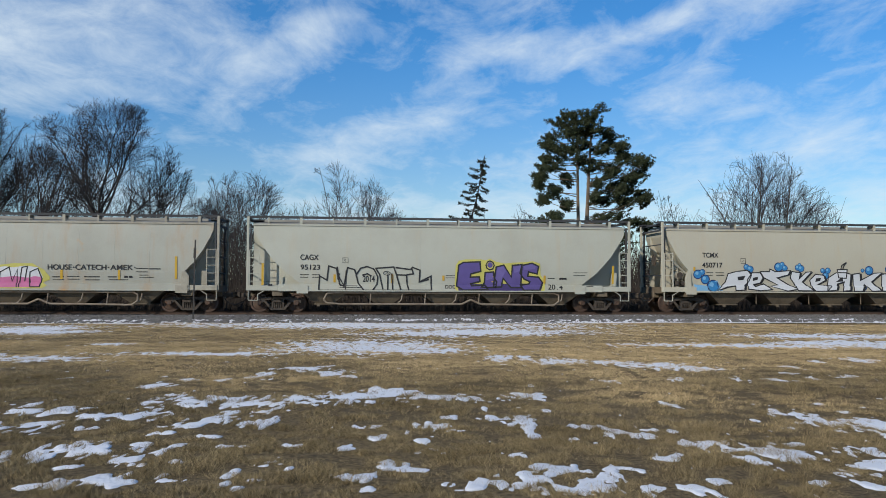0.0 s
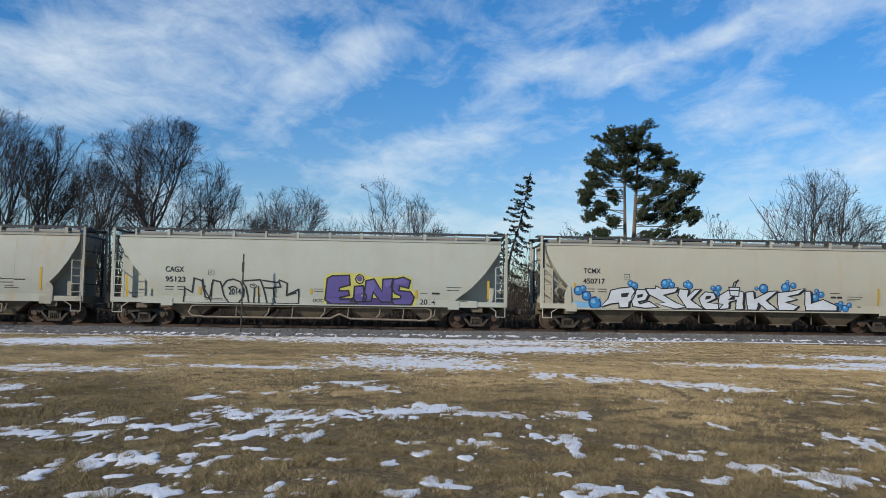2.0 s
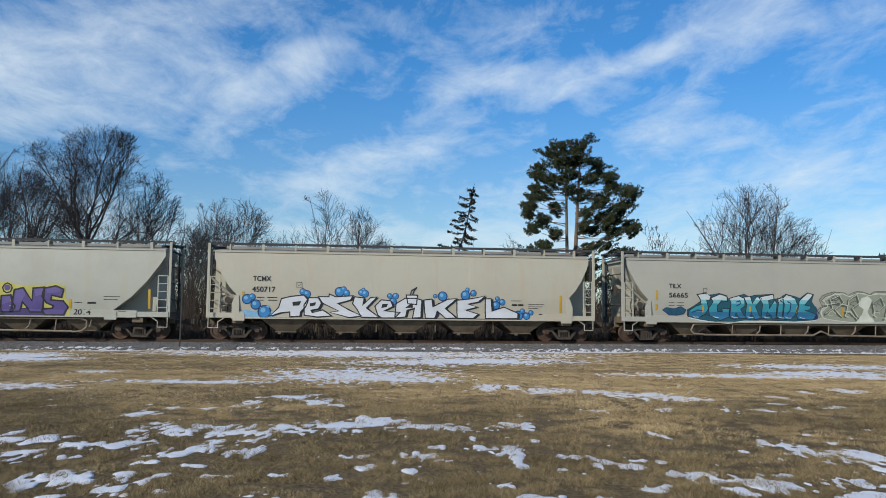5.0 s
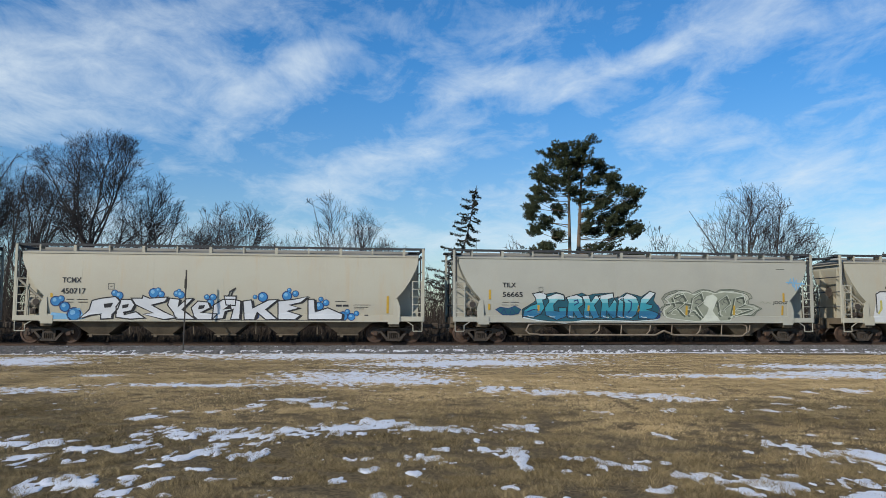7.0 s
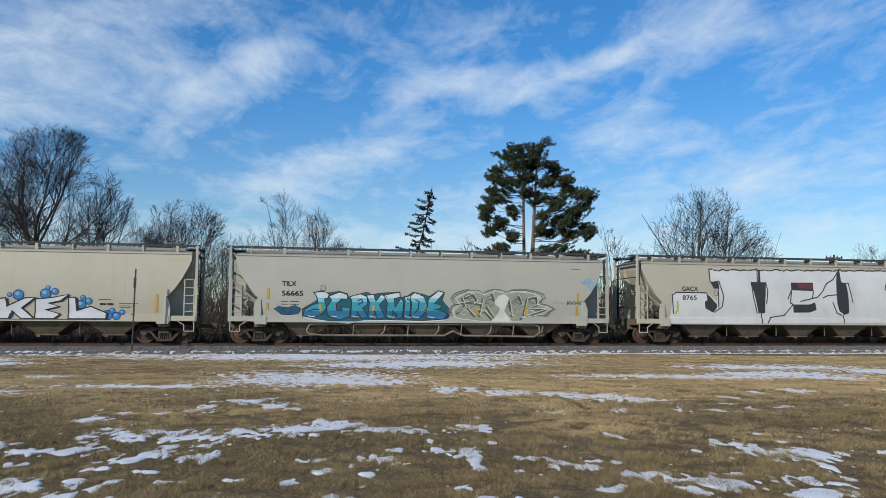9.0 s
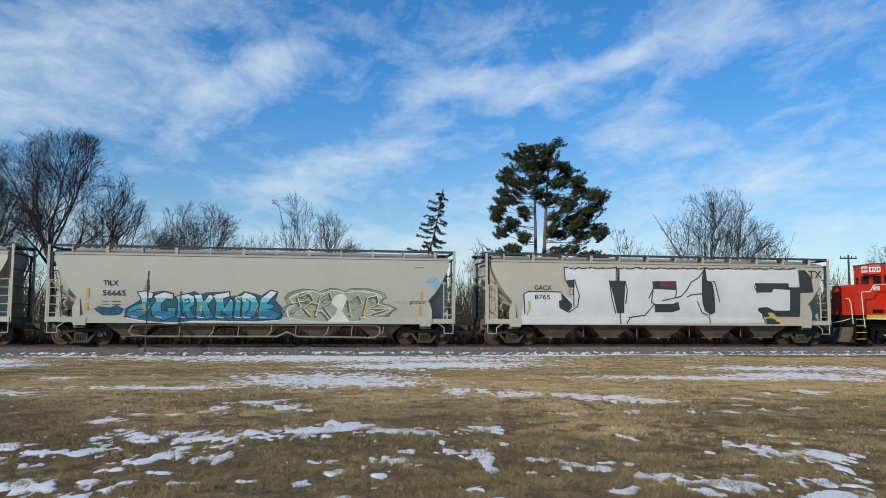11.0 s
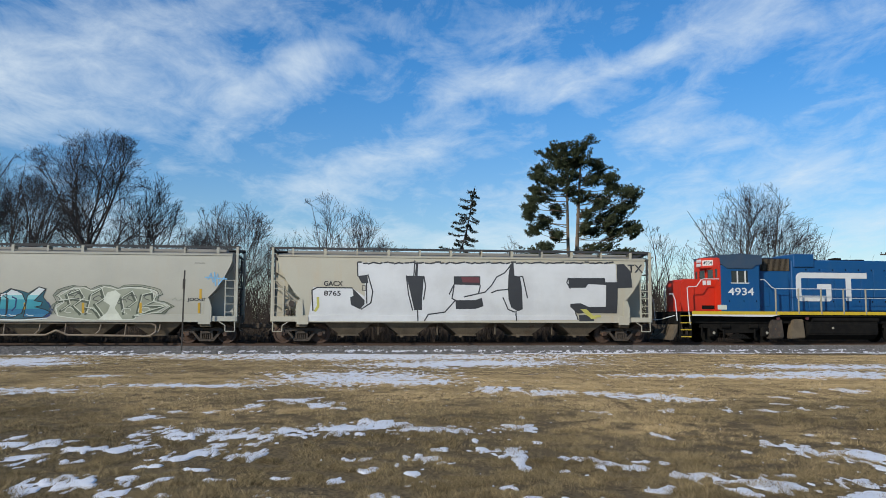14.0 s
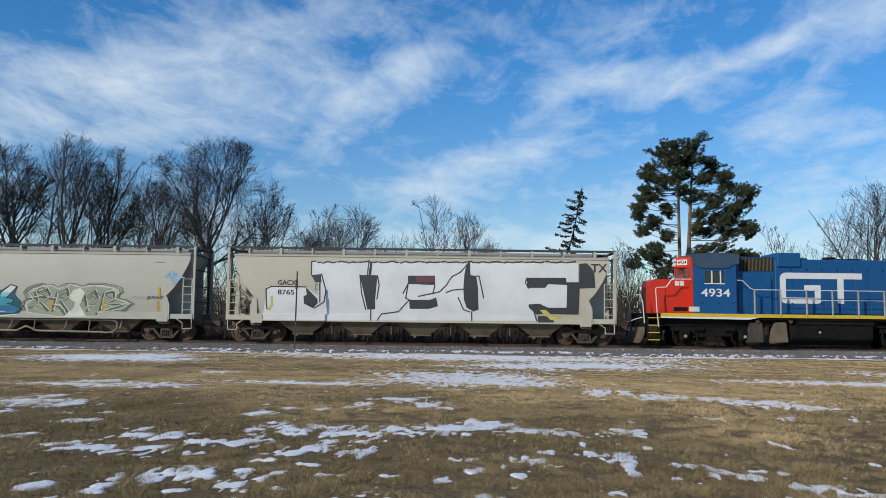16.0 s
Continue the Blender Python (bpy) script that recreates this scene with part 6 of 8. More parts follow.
paint(car_3, "graffiti", stroke([(-4.98, 1.21), (-5.0, 1.71), (-4.76, 2.06), (-4.32, 2.06), (-4.16, 1.8), (-4.3, 1.53), (-4.66, 1.45), (-4.6, 1.34), (-4.1, 1.48), (-3.68, 1.19), (-4.34, 1.13), (-4.98, 1.21)], 0.055), BLACK, 0.0235, "black sprayed outlines", False)
paint(car_3, "graffiti", stroke([(-4.32, 2.12), (-3.81, 2.12), (-3.79, 2.25), (-3.48, 2.12), (-2.65, 2.18), (-2.77, 1.96), (-3.39, 1.8), (-2.81, 1.48), (-2.23, 1.22), (-2.8, 1.11), (-3.78, 1.37), (-3.32, 1.43), (-4.11, 1.8), (-4.32, 2.12)], 0.055), BLACK, 0.0235, "black sprayed outlines", False)
paint(car_3, "graffiti", stroke([(-2.66, 1.8), (-2.57, 2.13), (-2.1, 2.08), (-2.17, 1.73), (-1.79, 2.1), (-1.48, 2.13), (-1.98, 1.59), (-1.37, 1.14), (-2.23, 1.14), (-2.42, 1.49), (-2.66, 1.8)], 0.055), BLACK, 0.0235, "black sprayed outlines", False)
paint(car_3, "graffiti", stroke([(-1.43, 1.27), (-1.57, 1.68), (-1.26, 2.0), (-0.79, 1.95), (-0.68, 1.68), (-1.12, 1.46), (-0.33, 1.39), (-0.59, 1.12), (-1.24, 1.11), (-1.43, 1.27)], 0.055), BLACK, 0.0235, "black sprayed outlines", False)
paint(car_3, "graffiti", stroke([(-0.59, 1.12), (-0.53, 1.82), (-0.09, 2.09), (0.44, 2.09), (0.74, 2.01), (0.7, 1.15), (0.28, 1.12), (0.38, 1.61), (0.01, 1.5), (-0.06, 1.17), (-0.59, 1.12)], 0.055), BLACK, 0.0235, "black sprayed outlines", False)
paint(car_3, "graffiti", stroke([(0.84, 2.01), (1.24, 2.07), (1.3, 1.69), (2.04, 2.07), (2.49, 2.1), (1.92, 1.61), (2.46, 1.15), (1.93, 1.12), (1.52, 1.47), (1.39, 1.12), (0.92, 1.12), (0.84, 2.01)], 0.055), BLACK, 0.0235, "black sprayed outlines", False)
paint(car_3, "graffiti", stroke([(2.49, 2.02), (3.25, 2.11), (3.92, 2.25), (3.57, 1.95), (3.04, 1.84), (3.52, 1.7), (2.93, 1.54), (3.58, 1.35), (3.32, 1.13), (2.51, 1.13), (2.49, 2.02)], 0.055), BLACK, 0.0235, "black sprayed outlines", False)
paint(car_3, "graffiti", stroke([(3.92, 2.11), (4.22, 2.12), (4.28, 1.51), (4.88, 1.71), (5.59, 1.41), (5.57, 1.14), (3.94, 1.13), (3.92, 2.11)], 0.055), BLACK, 0.0235, "black sprayed outlines", False)
paint(car_3, "graffiti", stroke([(-0.04, 2.25), (0.52, 2.25), (0.48, 1.79), (0.05, 1.82), (-0.04, 2.25)], 0.055), BLACK, 0.0235, "black sprayed outlines", False)
paint(car_3, "graffiti", stroke([(0.17, 2.28), (0.22, 2.47), (0.48, 2.63)], 0.055), BLACK, 0.0235, "black sprayed outlines", False)
paint(car_3, "graffiti", stroke([(0.28, 2.28), (0.35, 2.47), (0.48, 2.61)], 0.055), BLACK, 0.0235, "black sprayed outlines", False)
s = []
s.append([(-5.56, 1.84), (-5.13, 1.9), (-5.23, 1.68), (-5.53, 1.66)])
s.append([(-4.72, 1.79), (-4.42, 1.85), (-4.46, 1.69), (-4.72, 1.63)])
s.append([(-1.21, 1.79), (-0.92, 1.81), (-0.99, 1.65), (-1.25, 1.6)])
s.append([(-0.1, 1.6), (0.26, 1.87), (0.32, 1.63)])
paint(car_3, "graffiti", s, BLACK, 0.0225, "")
paint(car_3, "graffiti", stroke([(-6.62, 1.07), (5.76, 1.11)], 0.03), BLACK, 0.024, "", False)
reflectors(car_3, [(-7.9, 2.14, 0.19), (7.79, 1.45, 0.85)])
# stencils and graffiti of the fourth car
lettering("reporting_mark", "TILX", BLACK, car_4, -7.1, -6.43, 2.78, 3.01, side(0.02), "black stencilled reporting mark")
lettering("car_number", "56665", BLACK, car_4, -7.11, -6.09, 2.3, 2.55, side(0.02), "black stencilled car number")
paint(car_4, "stencil_box", stroke([(-5.24, 2.8), (-5.04, 2.8), (-5.04, 2.58), (-5.24, 2.58), (-5.24, 2.8)], 0.02), BLACK, 0.012, "", False)
data_bars(car_4, [(-7.13, 2.02, 0.32, 0.04), (-6.7, 2.02, 0.41, 0.05), (-7.13, 1.88, 0.32, 0.04), (-6.7, 1.88, 0.41, 0.04), (7.56, 3.83, 0.48, 0.04)])
paint(car_4, "graffiti", stroke([(-6.09, 1.28), (-6.09, 1.67), (-5.71, 1.9), (-5.36, 2.13), (-5.54, 2.47), (-5.22, 2.53), (-4.9, 2.44), (-4.34, 2.53), (-3.96, 2.42), (-3.9, 2.19), (-3.46, 2.37), (-3.01, 2.51), (-2.72, 2.37), (-2.42, 2.46), (-1.38, 2.53), (-1.35, 2.27), (-1.06, 2.3), (-0.69, 2.53), (-0.27, 2.45), (0.12, 2.33), (0.57, 2.63), (0.87, 2.54), (0.75, 2.17), (1.04, 1.79), (1.09, 1.47), (0.85, 1.21), (-0.36, 1.15), (-2.14, 1.2), (-3.91, 1.06), (-5.08, 1.14), (-6.09, 1.28)], 0.06), BLACK, 0.012, "black sprayed outline", False)
paint(car_4, "graffiti", stroke([(-6.07, 1.33), (-6.01, 1.64), (-5.66, 1.87), (-5.37, 1.96), (-5.42, 2.24), (-5.57, 2.47), (-5.19, 2.53), (-4.84, 2.42), (-4.9, 2.19), (-5.07, 2.16), (-4.96, 1.76), (-5.14, 1.45), (-5.52, 1.28), (-6.07, 1.33)], 0.06), BLACK, 0.012, "black sprayed outline", False)
paint(car_4, "graffiti", stroke([(-4.9, 1.39), (-4.96, 1.76), (-4.72, 2.1), (-4.84, 2.3), (-4.34, 2.5), (-3.96, 2.39), (-3.93, 2.14), (-4.25, 2.16), (-4.49, 1.91), (-4.46, 1.62), (-4.2, 1.59), (-4.23, 1.77), (-3.82, 1.77), (-3.82, 1.34), (-4.35, 1.14), (-4.9, 1.39)], 0.06), BLACK, 0.012, "black sprayed outline", False)
paint(car_4, "graffiti", stroke([(-3.79, 1.28), (-3.73, 2.08), (-3.84, 2.28), (-3.31, 2.43), (-2.99, 2.29), (-2.96, 1.91), (-3.2, 1.74), (-2.91, 1.29), (-3.27, 1.23), (-3.44, 1.57), (-3.5, 1.2), (-3.79, 1.28)], 0.06), BLACK, 0.012, "black sprayed outline", False)
paint(car_4, "graffiti", stroke([(-2.94, 1.26), (-2.87, 2.03), (-3.02, 2.37), (-2.66, 2.4), (-2.55, 2.06), (-2.31, 2.4), (-2.01, 2.32), (-2.37, 1.89), (-2.08, 1.29), (-2.44, 1.2), (-2.61, 1.63), (-2.65, 1.2), (-2.94, 1.26)], 0.06), BLACK, 0.012, "black sprayed outline", False)
paint(car_4, "graffiti", stroke([(-2.05, 1.29), (-1.98, 2.03), (-2.19, 2.38), (-1.38, 2.53), (-1.35, 2.3), (-1.65, 2.21), (-1.6, 1.78), (-1.3, 2.24), (-1.18, 2.04), (-1.22, 1.29), (-1.43, 1.23), (-1.72, 1.63), (-1.76, 1.23), (-2.05, 1.29)], 0.06), BLACK, 0.012, "black sprayed outline", False)
paint(car_4, "graffiti", stroke([(-1.19, 1.29), (-1.09, 2.13), (-1.12, 2.33), (-0.82, 2.27), (-0.86, 1.29), (-1.19, 1.29)], 0.06), BLACK, 0.012, "black sprayed outline", False)
paint(car_4, "graffiti", stroke([(-0.83, 1.24), (-0.76, 2.07), (-1.0, 2.21), (-0.63, 2.53), (-0.16, 2.33), (0.02, 1.93), (-0.17, 1.41), (-0.54, 1.21), (-0.83, 1.24)], 0.06), BLACK, 0.012, "black sprayed outline", False)
paint(car_4, "graffiti", stroke([(-0.06, 1.24), (0.01, 1.79), (0.08, 2.22), (0.57, 2.63), (0.87, 2.54), (0.56, 2.19), (0.38, 1.99), (0.74, 1.93), (0.68, 1.76), (0.4, 1.7), (0.85, 1.59), (1.09, 1.47), (0.79, 1.21), (-0.06, 1.24)], 0.06), BLACK, 0.012, "black sprayed outline", False)
s = []
s.append([(-6.09, 1.28), (-6.09, 1.67), (-5.71, 1.9), (-5.36, 2.13), (-5.54, 2.47), (-5.22, 2.53), (-4.9, 2.44), (-4.34, 2.53), (-3.96, 2.42), (-3.9, 2.19), (-3.46, 2.37), (-3.01, 2.51), (-2.72, 2.37), (-2.42, 2.46), (-1.38, 2.53), (-1.35, 2.27), (-1.06, 2.3), (-0.69, 2.53), (-0.27, 2.45), (0.12, 2.33), (0.57, 2.63), (0.87, 2.54), (0.75, 2.17), (1.04, 1.79), (1.09, 1.47), (0.85, 1.21), (-0.36, 1.15), (-2.14, 1.2), (-3.91, 1.06), (-5.08, 1.14)])
paint(car_4, "graffiti", s, SPRAY["DEEP_TEAL"], 0.014, "dark teal sprayed letter shadow")
s = []
s.append([(-6.07, 1.33), (-6.01, 1.64), (-5.66, 1.87), (-5.37, 1.96), (-5.42, 2.24), (-5.57, 2.47), (-5.19, 2.53), (-4.84, 2.42), (-4.9, 2.19), (-5.07, 2.16), (-4.96, 1.76), (-5.14, 1.45), (-5.52, 1.28)])
s.append([(-4.9, 1.39), (-4.96, 1.76), (-4.72, 2.1), (-4.84, 2.3), (-4.34, 2.5), (-3.96, 2.39), (-3.93, 2.14), (-4.25, 2.16), (-4.49, 1.91), (-4.46, 1.62), (-4.2, 1.59), (-4.23, 1.77), (-3.82, 1.77), (-3.82, 1.34), (-4.35, 1.14)])
s.append([(-3.79, 1.28), (-3.73, 2.08), (-3.84, 2.28), (-3.31, 2.43), (-2.99, 2.29), (-2.96, 1.91), (-3.2, 1.74), (-2.91, 1.29), (-3.27, 1.23), (-3.44, 1.57), (-3.5, 1.2)])
s.append([(-2.94, 1.26), (-2.87, 2.03), (-3.02, 2.37), (-2.66, 2.4), (-2.55, 2.06), (-2.31, 2.4), (-2.01, 2.32), (-2.37, 1.89), (-2.08, 1.29), (-2.44, 1.2), (-2.61, 1.63), (-2.65, 1.2)])
s.append([(-2.05, 1.29), (-1.98, 2.03), (-2.19, 2.38), (-1.38, 2.53), (-1.35, 2.3), (-1.65, 2.21), (-1.6, 1.78), (-1.3, 2.24), (-1.18, 2.04), (-1.22, 1.29), (-1.43, 1.23), (-1.72, 1.63), (-1.76, 1.23)])
s.append([(-1.19, 1.29), (-1.09, 2.13), (-1.12, 2.33), (-0.82, 2.27), (-0.86, 1.29)])
s.append([(-0.83, 1.24), (-0.76, 2.07), (-1.0, 2.21), (-0.63, 2.53), (-0.16, 2.33), (0.02, 1.93), (-0.17, 1.41), (-0.54, 1.21)])
s.append([(-0.06, 1.24), (0.01, 1.79), (0.08, 2.22), (0.57, 2.63), (0.87, 2.54), (0.56, 2.19), (0.38, 1.99), (0.74, 1.93), (0.68, 1.76), (0.4, 1.7), (0.85, 1.59), (1.09, 1.47), (0.79, 1.21)])
paint(car_4, "graffiti", s, SPRAY["TEAL"], 0.016, "teal sprayed letters")
s = []
s.append([(-6.07, 1.33), (-6.02, 1.59), (-5.06, 1.59), (-5.14, 1.45), (-5.52, 1.28)])
s.append([(-4.9, 1.39), (-4.93, 1.59), (-4.2, 1.59), (-4.2, 1.59), (-4.2, 1.59), (-3.82, 1.6), (-3.82, 1.34), (-4.35, 1.14)])
s.append([(-3.79, 1.28), (-3.77, 1.6), (-3.11, 1.6), (-2.91, 1.29), (-3.27, 1.23), (-3.44, 1.57), (-3.5, 1.2)])
s.append([(-2.94, 1.26), (-2.91, 1.6), (-2.23, 1.6), (-2.08, 1.29), (-2.44, 1.2), (-2.6, 1.6), (-2.61, 1.6), (-2.65, 1.2)])
s.append([(-2.05, 1.29), (-2.02, 1.6), (-1.2, 1.61), (-1.22, 1.29), (-1.43, 1.23), (-1.7, 1.61), (-1.72, 1.61), (-1.76, 1.23)])
s.append([(-1.19, 1.29), (-1.15, 1.61), (-0.85, 1.61), (-0.86, 1.29)])
s.append([(-0.83, 1.24), (-0.8, 1.61), (-0.1, 1.61), (-0.17, 1.41), (-0.54, 1.21)])
s.append([(-0.06, 1.24), (-0.01, 1.61), (0.74, 1.62), (0.85, 1.59), (1.09, 1.47), (0.79, 1.21)])
paint(car_4, "graffiti", s, SPRAY["DEEP_BLUE"], 0.018, "deep blue sprayed letter bases")
s = []
s.append([(-5.42, 2.21), (-5.42, 2.24), (-5.57, 2.47), (-5.19, 2.53), (-4.84, 2.42), (-4.89, 2.22)])
s.append([(-4.79, 2.22), (-4.84, 2.3), (-4.34, 2.5), (-3.96, 2.39), (-3.94, 2.22)])
s.append([(-3.81, 2.22), (-3.84, 2.28), (-3.31, 2.43), (-2.99, 2.29), (-2.98, 2.23)])
s.append([(-2.96, 2.23), (-3.02, 2.37), (-2.66, 2.4), (-2.6, 2.23), (-2.43, 2.23), (-2.31, 2.4), (-2.01, 2.32), (-2.08, 2.23)])
s.append([(-2.1, 2.23), (-2.19, 2.38), (-1.38, 2.53), (-1.35, 2.3), (-1.55, 2.24), (-1.3, 2.24), (-1.3, 2.24), (-1.3, 2.24)])
s.append([(-1.1, 2.24), (-1.12, 2.33), (-0.82, 2.27), (-0.82, 2.24)])
s.append([(-0.96, 2.24), (-0.63, 2.53), (-0.16, 2.33), (-0.12, 2.25)])
s.append([(0.12, 2.25), (0.57, 2.63), (0.87, 2.54), (0.62, 2.25)])
paint(car_4, "graffiti", s, SPRAY["PALE"], 0.018, "pale sprayed letter tops")
s = []
s.append([(-5.38, 2.01), (-5.42, 2.21), (-4.89, 2.22), (-4.9, 2.19), (-5.07, 2.16), (-5.03, 2.02)])
s.append([(-4.78, 2.02), (-4.72, 2.1), (-4.79, 2.22), (-3.94, 2.22), (-3.93, 2.14), (-4.25, 2.16), (-4.39, 2.02)])
s.append([(-3.73, 2.02), (-3.73, 2.08), (-3.81, 2.22), (-2.98, 2.23), (-2.97, 2.03)])
s.append([(-2.87, 2.03), (-2.87, 2.03), (-2.96, 2.23), (-2.6, 2.23), (-2.55, 2.06), (-2.43, 2.23), (-2.08, 2.23), (-2.25, 2.03)])
s.append([(-1.98, 2.03), (-1.98, 2.03), (-2.1, 2.23), (-1.55, 2.24), (-1.65, 2.21), (-1.63, 2.04), (-1.43, 2.04), (-1.3, 2.24), (-1.18, 2.04), (-1.18, 2.04)])
s.append([(-1.1, 2.04), (-1.09, 2.13), (-1.1, 2.24), (-0.82, 2.24), (-0.83, 2.04)])
s.append([(-0.76, 2.04), (-0.76, 2.07), (-1.0, 2.21), (-0.96, 2.24), (-0.12, 2.25), (-0.03, 2.05)])
s.append([(0.06, 2.05), (0.08, 2.22), (0.12, 2.25), (0.62, 2.25), (0.56, 2.19), (0.43, 2.05)])
paint(car_4, "graffiti", s, SPRAY["AQUA"], 0.018, "light blue sprayed letter middles")
paint(car_4, "graffiti", stroke([(-6.07, 1.33), (-6.01, 1.64), (-5.66, 1.87), (-5.37, 1.96), (-5.42, 2.24), (-5.57, 2.47), (-5.19, 2.53), (-4.84, 2.42), (-4.9, 2.19), (-5.07, 2.16), (-4.96, 1.76), (-5.14, 1.45), (-5.52, 1.28), (-6.07, 1.33)], 0.04), BLACK, 0.02, "thin black letter outlines", False)
paint(car_4, "graffiti", stroke([(-4.9, 1.39), (-4.96, 1.76), (-4.72, 2.1), (-4.84, 2.3), (-4.34, 2.5), (-3.96, 2.39), (-3.93, 2.14), (-4.25, 2.16), (-4.49, 1.91), (-4.46, 1.62), (-4.2, 1.59), (-4.23, 1.77), (-3.82, 1.77), (-3.82, 1.34), (-4.35, 1.14), (-4.9, 1.39)], 0.04), BLACK, 0.02, "thin black letter outlines", False)
paint(car_4, "graffiti", stroke([(-3.79, 1.28), (-3.73, 2.08), (-3.84, 2.28), (-3.31, 2.43), (-2.99, 2.29), (-2.96, 1.91), (-3.2, 1.74), (-2.91, 1.29), (-3.27, 1.23), (-3.44, 1.57), (-3.5, 1.2), (-3.79, 1.28)], 0.04), BLACK, 0.02, "thin black letter outlines", False)
paint(car_4, "graffiti", stroke([(-2.94, 1.26), (-2.87, 2.03), (-3.02, 2.37), (-2.66, 2.4), (-2.55, 2.06), (-2.31, 2.4), (-2.01, 2.32), (-2.37, 1.89), (-2.08, 1.29), (-2.44, 1.2), (-2.61, 1.63), (-2.65, 1.2), (-2.94, 1.26)], 0.04), BLACK, 0.02, "thin black letter outlines", False)
paint(car_4, "graffiti", stroke([(-2.05, 1.29), (-1.98, 2.03), (-2.19, 2.38), (-1.38, 2.53), (-1.35, 2.3), (-1.65, 2.21), (-1.6, 1.78), (-1.3, 2.24), (-1.18, 2.04), (-1.22, 1.29), (-1.43, 1.23), (-1.72, 1.63), (-1.76, 1.23), (-2.05, 1.29)], 0.04), BLACK, 0.02, "thin black letter outlines", False)
paint(car_4, "graffiti", stroke([(-1.19, 1.29), (-1.09, 2.13), (-1.12, 2.33), (-0.82, 2.27), (-0.86, 1.29), (-1.19, 1.29)], 0.04), BLACK, 0.02, "thin black letter outlines", False)
paint(car_4, "graffiti", stroke([(-0.83, 1.24), (-0.76, 2.07), (-1.0, 2.21), (-0.63, 2.53), (-0.16, 2.33), (0.02, 1.93), (-0.17, 1.41), (-0.54, 1.21), (-0.83, 1.24)], 0.04), BLACK, 0.02, "thin black letter outlines", False)
paint(car_4, "graffiti", stroke([(-0.06, 1.24), (0.01, 1.79), (0.08, 2.22), (0.57, 2.63), (0.87, 2.54), (0.56, 2.19), (0.38, 1.99), (0.74, 1.93), (0.68, 1.76), (0.4, 1.7), (0.85, 1.59), (1.09, 1.47), (0.79, 1.21), (-0.06, 1.24)], 0.04), BLACK, 0.02, "thin black letter outlines", False)
paint(car_4, "graffiti", stroke([(-3.43, 2.11), (-3.25, 2.17), (-3.2, 2.03), (-3.41, 1.91)], 0.06), SPRAY["NAVY"], 0.02, "", False)
paint(car_4, "graffiti", stroke([(-0.58, 2.16), (-0.4, 2.07), (-0.44, 1.7), (-0.59, 1.52)], 0.06), SPRAY["NAVY"], 0.02, "", False)
paint(car_4, "graffiti", stroke([(-5.83, 1.56), (-5.54, 1.67), (-5.31, 1.65)], 0.06), SPRAY["NAVY"], 0.02, "", False)
paint(car_4, "graffiti", stroke([(-6.07, 1.28), (-5.52, 1.16), (-4.94, 1.08), (-3.91, 1.0), (-3.03, 1.12), (-1.25, 1.12), (-0.21, 1.09), (0.97, 1.18)], 0.05), SPRAY["PALE"], 0.0205, "pale lower outline", False)
s = []
s.append([(-7.45, 1.66), (-7.25, 1.78), (-6.81, 1.72), (-6.47, 1.84), (-6.18, 1.67), (-6.3, 1.47), (-6.67, 1.39), (-7.1, 1.41)])
paint(car_4, "graffiti", s, SPRAY["DEEP_TEAL"], 0.014, "small dark teal tag")
paint(car_4, "graffiti", stroke([(-7.45, 1.66), (-7.25, 1.78), (-6.81, 1.72), (-6.47, 1.84), (-6.18, 1.67), (-6.3, 1.47), (-6.67, 1.39), (-7.1, 1.41), (-7.45, 1.66)], 0.04), SPRAY["NAVY"], 0.016, "", False)
paint(car_4, "graffiti", stroke([(-7.16, 1.47), (-7.04, 1.69), (-6.9, 1.44)], 0.04), SPRAY["NAVY"], 0.016, "", False)
paint(car_4, "graffiti", stroke([(-6.73, 1.44), (-6.64, 1.72), (-6.47, 1.5)], 0.04), SPRAY["NAVY"], 0.016, "", False)
s = []
s.append([(1.45, 1.3), (1.34, 1.65), (1.71, 1.94), (1.47, 2.23), (1.94, 2.52), (2.55, 2.61), (2.94, 2.47), (3.47, 2.68), (4.08, 2.54), (4.61, 2.63), (5.54, 2.55), (5.84, 2.26), (5.71, 2.02), (6.39, 1.79), (5.91, 1.49), (4.98, 1.31), (4.88, 1.14), (2.97, 1.1), (1.91, 1.22)])
paint(car_4, "graffiti", s, SPRAY["OLIVE"], 0.012, "grey-green sprayed letters")
paint(car_4, "graffiti", stroke([(1.52, 1.5), (1.92, 1.8), (1.78, 2.23), (2.33, 2.47), (2.54, 2.09), (2.07, 1.71), (2.43, 1.36)], 0.11), SPRAY["DARK_OLIVE"], 0.014, "dark green letter shading", False)
paint(car_4, "graffiti", stroke([(2.67, 1.36), (2.85, 2.24), (3.31, 2.53), (3.46, 2.09), (3.05, 1.8), (3.4, 1.31)], 0.11), SPRAY["DARK_OLIVE"], 0.014, "dark green letter shading", False)
paint(car_4, "graffiti", stroke([(4.36, 1.37), (4.23, 2.1), (4.7, 2.42), (4.9, 1.96), (4.52, 1.66)], 0.11), SPRAY["DARK_OLIVE"], 0.014, "dark green letter shading", False)
paint(car_4, "graffiti", stroke([(4.98, 1.43), (5.16, 2.25), (5.63, 2.37), (5.71, 1.96), (5.21, 1.72), (6.08, 1.73)], 0.11), SPRAY["DARK_OLIVE"], 0.014, "dark green letter shading", False)
paint(car_4, "graffiti", stroke([(1.41, 1.94), (2.08, 2.06), (2.75, 1.94)], 0.11), SPRAY["DARK_OLIVE"], 0.014, "dark green letter shading", False)
